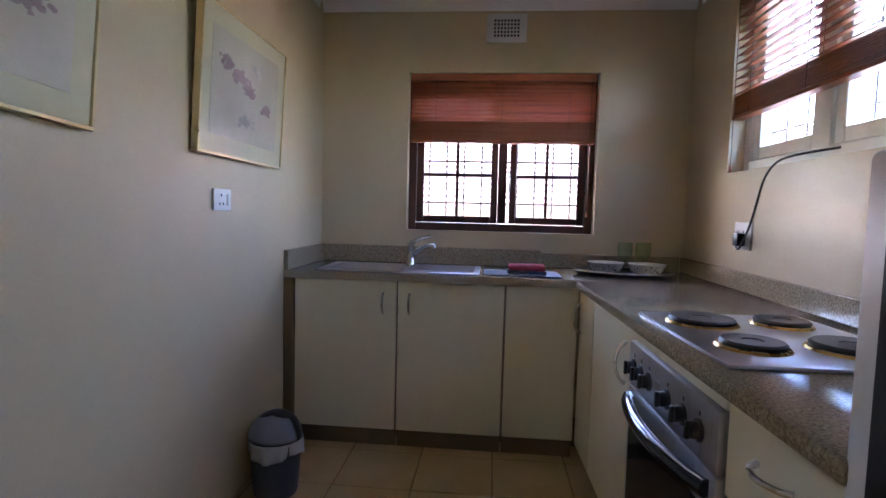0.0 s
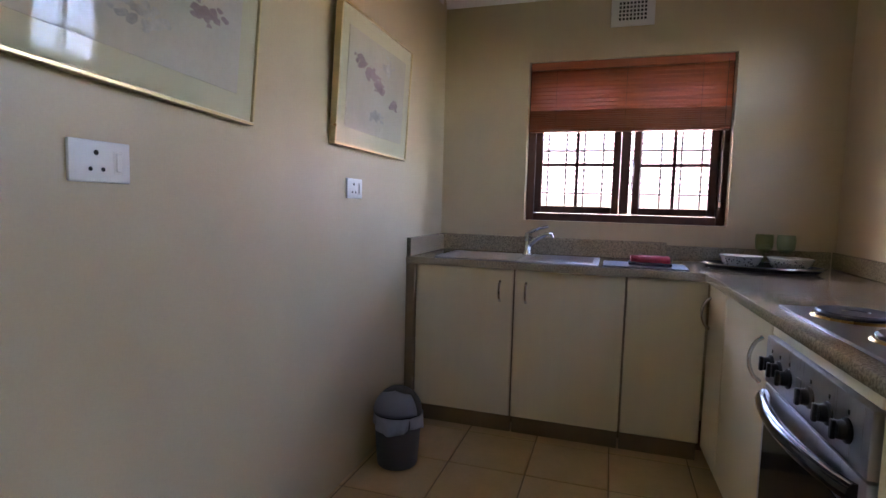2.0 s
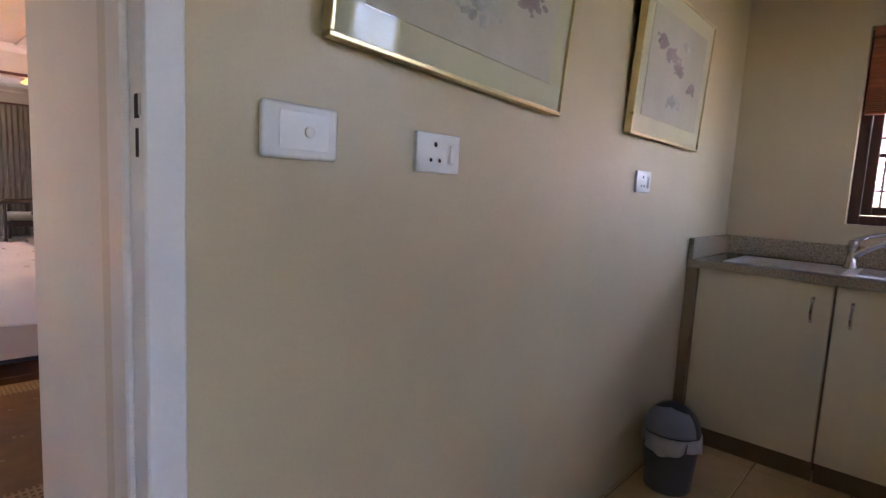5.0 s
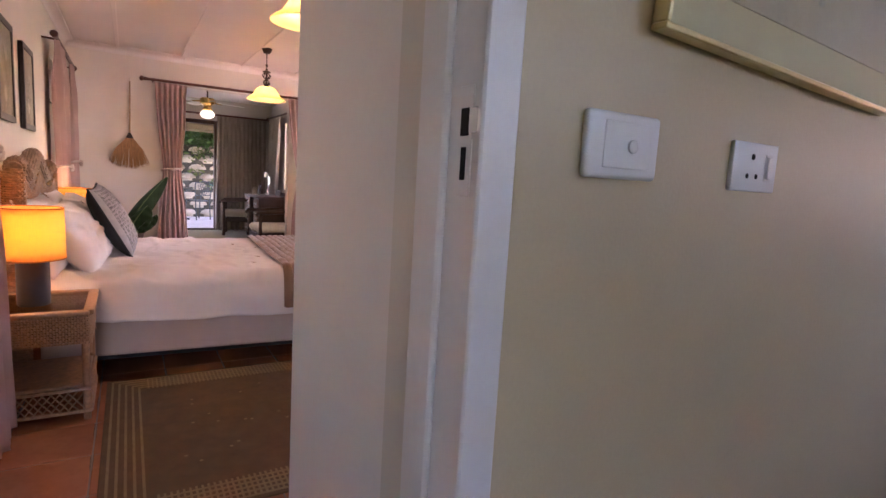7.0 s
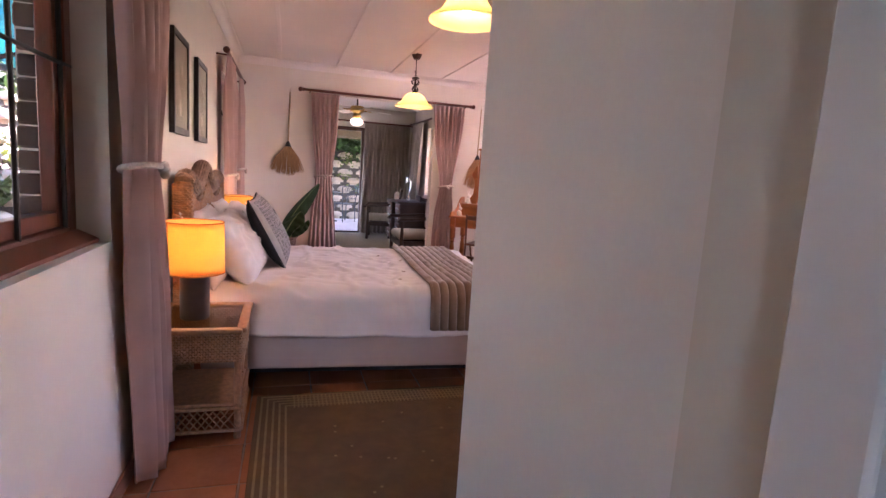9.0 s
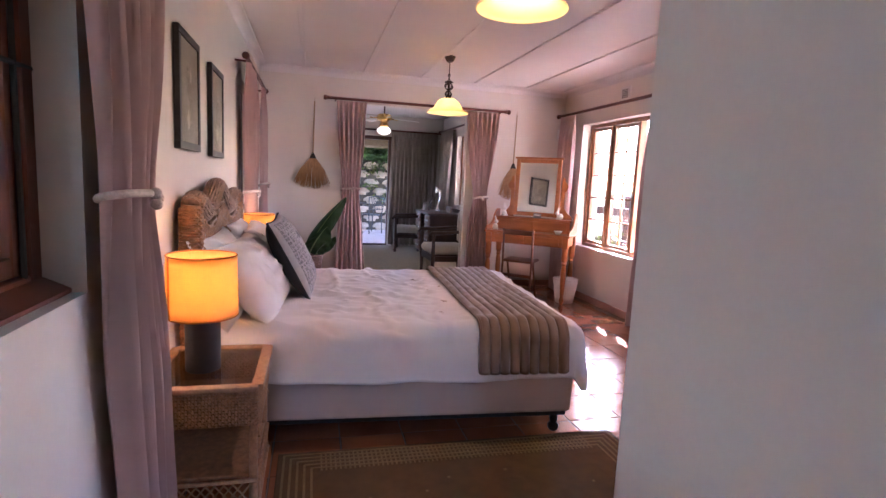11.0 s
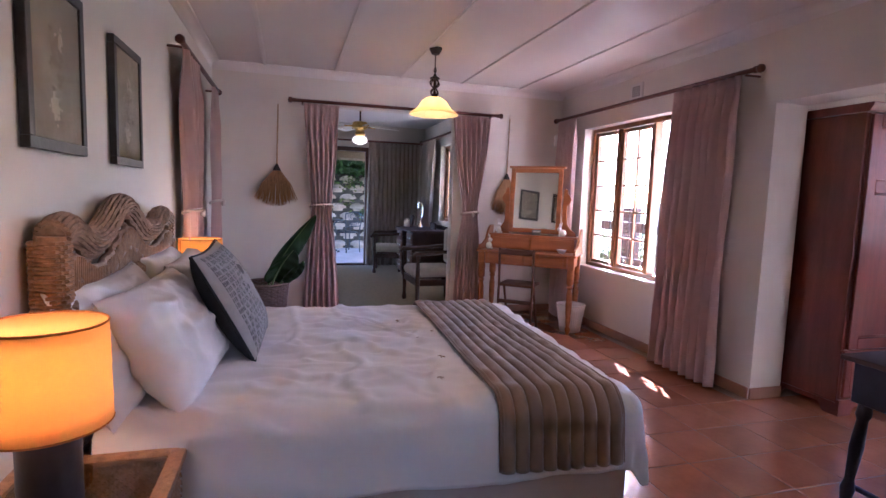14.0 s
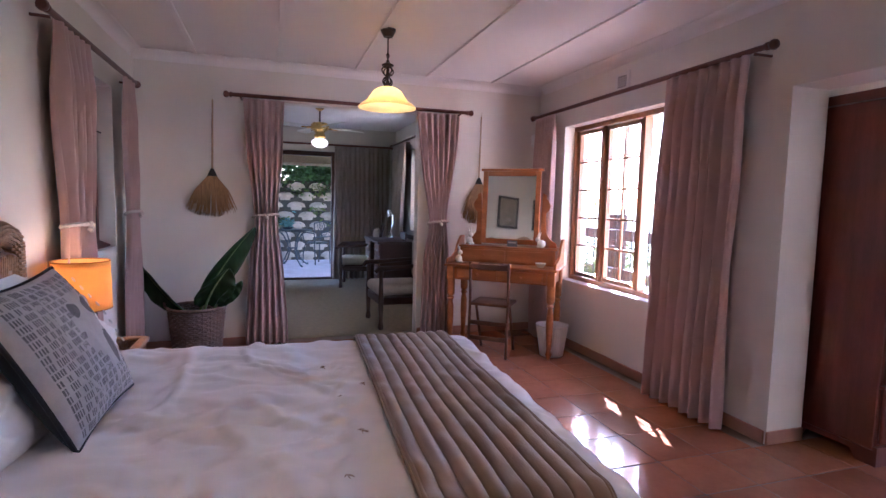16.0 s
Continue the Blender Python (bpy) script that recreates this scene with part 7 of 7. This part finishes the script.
# ---- outside ----
def leaves(bm, centre, spread, n, size, rnd):
    """Many small leaf blades round a centre."""
    for _ in range(n):
        p = Vector(centre) + Vector((rnd.gauss(0, spread[0]), rnd.gauss(0, spread[1]), rnd.gauss(0, spread[2])))
        m = Euler((rnd.uniform(-1.2, 1.2), rnd.uniform(-1.2, 1.2), rnd.uniform(0, 6.28))).to_matrix()
        s = size * rnd.uniform(0.6, 1.4)
        a, b, c, d = (p + m @ Vector(v) * s for v in ((0, -1, 0), (0.35, 0, 0.1), (0, 1, 0), (-0.35, 0, 0.1)))
        bm.faces.new([bm.verts.new(v) for v in (a, b, c, d)])
    return bm


def block_mesh():
    """A rounded planter block: a domed cap over a smaller body that stays in its shade."""
    bm = bmesh.new()
    def dome(u, v):
        a, h = math.pi * u, math.pi / 2 * v
        return (0.225 * math.cos(a) * math.cos(h) ** 0.8, 0.21 * math.sin(a) * math.cos(h) ** 0.8, 0.065 + 0.125 * math.sin(h))
    sheet(dome, 14, 6, bm)
    sheet(lambda u, v: (0.225 * math.cos(math.pi * u) * (1 - 0.4 * v), 0.21 * math.sin(math.pi * u) * (1 - 0.4 * v), 0.065 - 0.012 * v), 14, 1, bm)
    sheet(lambda u, v: (0.17 * math.cos(math.pi * u), 0.15 * math.sin(math.pi * u), 0.065 * v), 10, 1, bm)
    return bm


def retaining_wall(name, origin, rz, cols, rows, lean, label, seed):
    w = thing(name, label, "retaining wall", origin, rz)
    DX, DZ = 0.47, 0.215
    rnd = random.Random(seed)
    first = None
    for j in range(rows):
        for i in range(cols):
            x, z = (i + 0.5 * (j % 2)) * DX, j * DZ
            if first is None:
                ob = first = part("block", block_mesh(), BLOCK, w, smooth=60)
            else:
                ob = new("block", first.data)
                ob.parent = w
            ob.location = (x, -lean * j, z)
            ob.rotation_euler = (0, 0, radians(rnd.uniform(-5, 5)))
    part("soil_bank", prism([(0.12, -0.02), (0.12 - lean * rows, rows * DZ), (-2.0, rows * DZ + 0.05), (-2.0, -0.02)], "x", -0.6, cols * DX + 0.6), SOIL, w)
    tops = bmesh.new()
    for k in range(cols * 16):
        leaves(tops, (rnd.uniform(-0.4, cols * DX), -lean * rows - 0.15, rows * DZ + 0.25 + rnd.uniform(-0.35, 0.75)), (0.20, 0.22, 0.20), 95, 0.085, rnd)
    tagged(part("hedge_leaves", tops, FOLIAGE, w, "dense green hedge on top", smooth=0), kind="stuff")
    tufts = bmesh.new()
    blue = bmesh.new()
    for k in range(int(cols * rows * 0.32)):
        j, i = rnd.randrange(rows), rnd.uniform(0, cols)
        leaves(tufts if rnd.random() < 0.6 else blue, (i * DX, 0.16 - lean * j, j * DZ + 0.19), (0.10, 0.05, 0.07), 34, 0.06, rnd)
    tagged(part("planted_tufts", tufts, FOLIAGE_Y, w, "bright green plants between the blocks", smooth=0), kind="stuff")
    tagged(part("grey_tufts", blue, BLUELEAF, w, "blue-green succulents between the blocks", smooth=0), kind="stuff")
    return w


retaining_wall("retaining_wall", (-13.6, 4.2, -0.01), 270, 13, 8, 0.05, "stacked rounded concrete block wall with plants", 1)
retaining_wall("retaining_wall", (-9.5, -3.05, -0.012), 0, 22, 9, 0.05, "stacked rounded concrete block wall behind the house", 2)


def thatch_roof():
    t = thing("patio_shade_roof", "thatch eave with an added unseen roof shading the patio", "patio roof", (-10.6, -2.2, 0))
    # slab above the line of sight, added to keep skylight off the patio
    part("thatch", prism([(-0.36, 2.42), (-0.36, 2.56), (-2.9, 2.50), (-2.95, 2.36)], "y", 0.0, 6.4), THATCH, t)
    part("eave", prism([(-0.55, 2.415), (-0.62, 1.93), (-0.86, 1.90), (-0.84, 2.412)], "y", 0.0, 6.4), THATCH, t, "hanging thatch edge")
    rnd = random.Random(8)
    fr = bmesh.new()
    for k in range(500):
        y = rnd.uniform(0.0, 6.4)
        tube([(-0.64 + rnd.uniform(-0.03, 0.03), y, 1.98), (-0.65 + rnd.uniform(-0.04, 0.04), y + rnd.uniform(-0.04, 0.04), 1.88 + rnd.uniform(-0.03, 0.05))], [0.006, 0.003], fr, 4)
    tagged(part("straw_fringe", fr, THATCH, t), kind="stuff")
    for y in (0.1, 6.3):
        part("post", tube([(-2.75, y, -0.01), (-2.75, y, 2.37)], 0.06, seg=10), DARKWOOD, t)


def patio_set():
    t = thing("patio_table", "round black cast-iron garden table", "garden table", (-12.35, 0.55, -0.01))
    part("tabletop", lathe([(0.0, 0.70), (0.36, 0.70), (0.375, 0.712), (0.36, 0.722), (0.0, 0.722)], seg=32), GARDENIRON, t)
    for k in range(4):
        a = math.pi / 2 * k + 0.5
        part("leg", tube([(r * math.cos(a), r * math.sin(a), z) for r, z in ((0.30, 0.70), (0.20, 0.62), (0.10, 0.45), (0.09, 0.32), (0.18, 0.14), (0.30, 0.03), (0.34, 0.02), (0.33, 0.05))], 0.014, seg=7), GARDENIRON, t)
    part("ring", tube([(0.10 * math.cos(2 * math.pi * k / 20), 0.10 * math.sin(2 * math.pi * k / 20), 0.36) for k in range(20)], 0.008, seg=6, closed=True), GARDENIRON, t)
    p = thing("table_plant", "small succulent in a low bowl on the garden table", "plant pot", (-12.40, 0.45, 0.7125))
    part("pot", lathe([(0.0, 0), (0.09, 0), (0.13, 0.05), (0.125, 0.05), (0.0, 0.04)], seg=20), GARDENIRON, p)
    lv = leaves(bmesh.new(), (0, 0, 0.10), (0.05, 0.05, 0.03), 130, 0.05, random.Random(2))
    tagged(part("succulent_leaves", lv, BLUELEAF, p, smooth=0), kind="stuff")
    for x, y, rz in ((-12.75, 1.05, -60), (-12.45, -0.35, 170)):
        c = thing("patio_chair", "black cast-iron garden chair with lattice back", "garden chair", (x, y, -0.01), rz, group="garden chairs")
        part("seat", lathe([(0.0, 0.42), (0.21, 0.42), (0.22, 0.43), (0.21, 0.44), (0.0, 0.44)], seg=22), GARDENIRON, c)
        for sx in (-1, 1):
            part("front_leg", tube([(sx * 0.17, -0.16, 0.42), (sx * 0.20, -0.20, 0.20), (sx * 0.19, -0.22, 0.0)], 0.012, seg=7), GARDENIRON, c)
            part("back_leg", tube([(sx * 0.18, 0.20, 0.0), (sx * 0.18, 0.17, 0.42), (sx * 0.22, 0.22, 0.84)], 0.012, seg=7), GARDENIRON, c)
            part("arm", tube([(sx * 0.21, 0.20, 0.64), (sx * 0.26, 0.0, 0.65), (sx * 0.24, -0.17, 0.62), (sx * 0.19, -0.17, 0.44)], 0.012, seg=7), GARDENIRON, c)
        part("back_rail", tube([(-0.22, 0.22, 0.84), (0.0, 0.24, 0.88), (0.22, 0.22, 0.84)], 0.012, seg=7), GARDENIRON, c)
        part("back_rail", tube([(-0.19, 0.18, 0.56), (0.19, 0.18, 0.56)], 0.010, seg=7), GARDENIRON, c)
        for k in range(-3, 4):
            for s in (-1, 1):
                a, b = k * 0.055, k * 0.055 + s * 0.11
                if abs(b) < 0.21:
                    part("lattice_bar", tube([(a, 0.19, 0.56), (b, 0.228, 0.85)], 0.005, seg=5), GARDENIRON, c)


def side_awning():
    a = thing("awning", "turquoise ribbed shade awning over the side path", "awning", (-9.0, -1.15, 0))
    bm = sheet(lambda u, v: (9.4 * u, -1.35 * v, 2.34 - 0.42 * v + 0.02 * math.sin(u * 9.4 * 40)), 240, 4)
    thick(part("canopy", bm, AWNING, a, smooth=80), 0.006)
    for k in range(7):
        part("batten", tube([(1.4 * k, 0, 2.31), (1.4 * k, -1.35, 1.89)], 0.02, seg=6), DARKWOOD, a)
    part("beam", tube([(0, -1.33, 1.87), (9.4, -1.33, 1.87)], 0.03, seg=8), DARKWOOD, a)
    for x in (0.1, 9.3):
        part("post", tube([(x, -1.33, -0.012), (x, -1.33, 1.87)], 0.035, seg=8), DARKWOOD, a)
    br = thing("brick_pier", "dark brown brick pier beside the window", "brick pier", (-1.967, -1.080, -0.012))
    first = None
    for j in range(31):
        for i in range(1):
            if first is None:
                ob = first = part("brick", box((-0.105, -0.038, 0), (0.105, 0.038, 0.0705), 0.008), BRICK, br)
            else:
                ob = new("brick", first.data)
                ob.parent = br
            ob.location = (0.004 * math.sin(j * 5), -0.006 + 0.006 * math.sin(j * 7), 0.074 * j)


def door_hedge():
    h = thing("hedge", "tall clipped green hedge beyond the kitchen door", "hedge", (4.6, -1.2, -0.14))
    rnd = random.Random(31)
    for k in range(9):
        part("stem", tube([(0, 0.7 * k - 2.8, 0), (0.05, 0.7 * k - 2.75, 1.5)], [0.03, 0.012], seg=6), STICK, h)
    lv = bmesh.new()
    for k in range(150):
        leaves(lv, (rnd.uniform(-0.25, 0.25), rnd.uniform(-3.1, 3.1), rnd.uniform(0.12, 2.3)), (0.16, 0.18, 0.16), 55, 0.06, rnd)
    tagged(part("hedge_leaves", lv, FOLIAGE, h, smooth=0), kind="stuff")


def north_garden():
    # pale paving added as a reflector, sending sunlight up to the bedroom ceiling
    structure("pavement_terrace", box((-9.5, 3.021, -0.137), (-4.06, 7.6, -0.012), 0), PALEPAVE, "pale terrace added to bounce sunlight indoors", "terrace")
    f = thing("terrace_rail", "dark brown timber rail along the terrace", "fence", (-9.4, 4.75, -0.012))
    for z in (0.30, 0.84):
        part("rail", box((0, -0.03, z), (5.2, 0.03, z + 0.15), 0.01), DARKWOOD, f)
    for k in range(5):
        part("post", box((1.25 * k - 0.05, 0.032, 0), (1.5 * k + 0.05, 0.13, 1.2), 0.008), DARKWOOD, f)
    rnd = random.Random(6)
    for x, y, z, s in ((-6.6, 5.5, 0.36, 0.42), (-5.7, 5.3, 0.40, 0.42), (-7.7, 5.7, 0.38, 0.45), (-9.0, 5.6, 0.4, 0.5), (-4.7, 5.4, 0.4, 0.38), (-8.3, 4.2, 0.3, 0.35), (-6.2, 4.15, 0.28, 0.30)):
        b = thing("shrub", "rounded yellow-green garden shrub", "shrub", (x, y, -0.012), group="terrace shrubs")
        part("stem", tube([(0, 0, 0), (0.02, 0, z)], [0.03, 0.015], seg=6), STICK, b)
        lv = bmesh.new()
        for k in range(26):
            leaves(lv, (rnd.gauss(0, s * 0.5), rnd.gauss(0, s * 0.5), z + rnd.gauss(0, s * 0.35)), (0.10, 0.10, 0.09), 40, 0.045, rnd)
        tagged(part("crown", lv, FOLIAGE_Y, b, smooth=0), kind="stuff")
    for x, y, hgt in ((-14, 24, 5.5), (-8, 30, 6.5), (-22, 26, 6.0)):
        t = thing("tree", "distant leafy garden tree", "tree", (x, y, -0.14), group="distant trees")
        part("trunk", tube([(0, 0, 0), (0.15, 0.1, hgt * 0.3), (0.0, 0.0, hgt * 0.62)], [0.25, 0.18, 0.08], seg=8), DARKWOOD, t)
        for k in range(4):
            a = 1.57 * k + 0.3
            part("limb", tube([(0.1, 0.05, hgt * 0.32), (1.1 * math.cos(a), 1.1 * math.sin(a), hgt * 0.6)], [0.09, 0.03], seg=6), DARKWOOD, t)
        lv = bmesh.new()
        for k in range(60):
            leaves(lv, (rnd.gauss(0, 1.2), rnd.gauss(0, 1.2), hgt * 0.68 + rnd.gauss(0, 0.9)), (0.35, 0.35, 0.3), 34, 0.16, rnd)
        tagged(part("crown", lv, FOLIAGE, t, smooth=0), kind="stuff")
    h = thing("neighbour_house", "pale neighbouring house with a tiled roof", "house", (-1.0, 9.2, -0.14))
    part("wall", box((0, 0, 0), (9, 0.3, 1.5), 0), OUTWALL, h)
    rf = part("roof", prism([(-0.5, 1.42), (-0.5, 1.50), (3.2, 3.5), (3.2, 3.42)], "x", -0.4, 9.4), ROOFTILE, h)
    for k in range(17):
        part("tile_course", box((-0.4, 0, 0), (9.4, 0.05, 0.035), 0.008, m=pose(0, -0.5 + 0.22 * k, 1.50 + 0.119 * k, 28, 0, 0)), ROOFTILE, rf)


PALEPAVE = mat("pale_terrace_paving", (0.68, 0.63, 0.57), 0.85, var=0.12, scale=3, bump=0.4, fine=60)
thatch_roof()
door_hedge()
patio_set()
side_awning()
north_garden()


# ---- floor tiles ----
def tiles(floor, material, step, x0, x1, y0, y1, phx, phy, skip=None, gap=0.006):
    """Tiles laid on a floor, cut to the walls; whole ones share one mesh."""
    shared = {}
    i0, i1 = math.floor((x0 - phx) / step), math.ceil((x1 - phx) / step)
    j0, j1 = math.floor((y0 - phy) / step), math.ceil((y1 - phy) / step)
    rnd = random.Random(17)
    for i in range(i0, i1):
        for j in range(j0, j1):
            a0, a1 = max(x0, phx + i * step + gap / 2), min(x1, phx + (i + 1) * step - gap / 2)
            b0, b1 = max(y0, phy + j * step + gap / 2), min(y1, phy + (j + 1) * step - gap / 2)
            if a1 - a0 < 0.02 or b1 - b0 < 0.02:
                continue
            key = (round(a1 - a0, 3), round(b1 - b0, 3))
            c = ((a0 + a1) / 2, (b0 + b1) / 2)
            if skip and skip(*c):
                continue
            if key not in shared:
                w, d = key[0] / 2, key[1] / 2
                ob = part("tile", box((-w, -d, -0.006), (w, d, 0.0), 0.003), material, floor)
                shared[key] = ob.data
            else:
                ob = new("tile", shared[key])
                ob.parent = floor
            ob.location = (c[0], c[1], rnd.uniform(-0.0006, 0.0006))
            ob.rotation_euler = (rnd.uniform(-0.001, 0.001), rnd.uniform(-0.001, 0.001), 0)


FLOORS = {o.name: o for o in scene.objects if o.name.startswith("floor_")}
tiles(FLOORS["floor_bedroom"], TILE_B, 0.313, -6.53, -0.10, -0.868, 4.5, -4.09, 2.045, lambda x, y: (x > -0.85 and y > 0.05) or (y > 2.76 and not (-3.78 < x < -1.2) and y < 3.0) or (y > 3.0 and (x < -3.93 or x > -0.85)))
tiles(FLOORS["floor_kitchen"], TILE_K, 0.353, -0.095, 2.135, -1.99, 2.6, 0.015, 2.05)
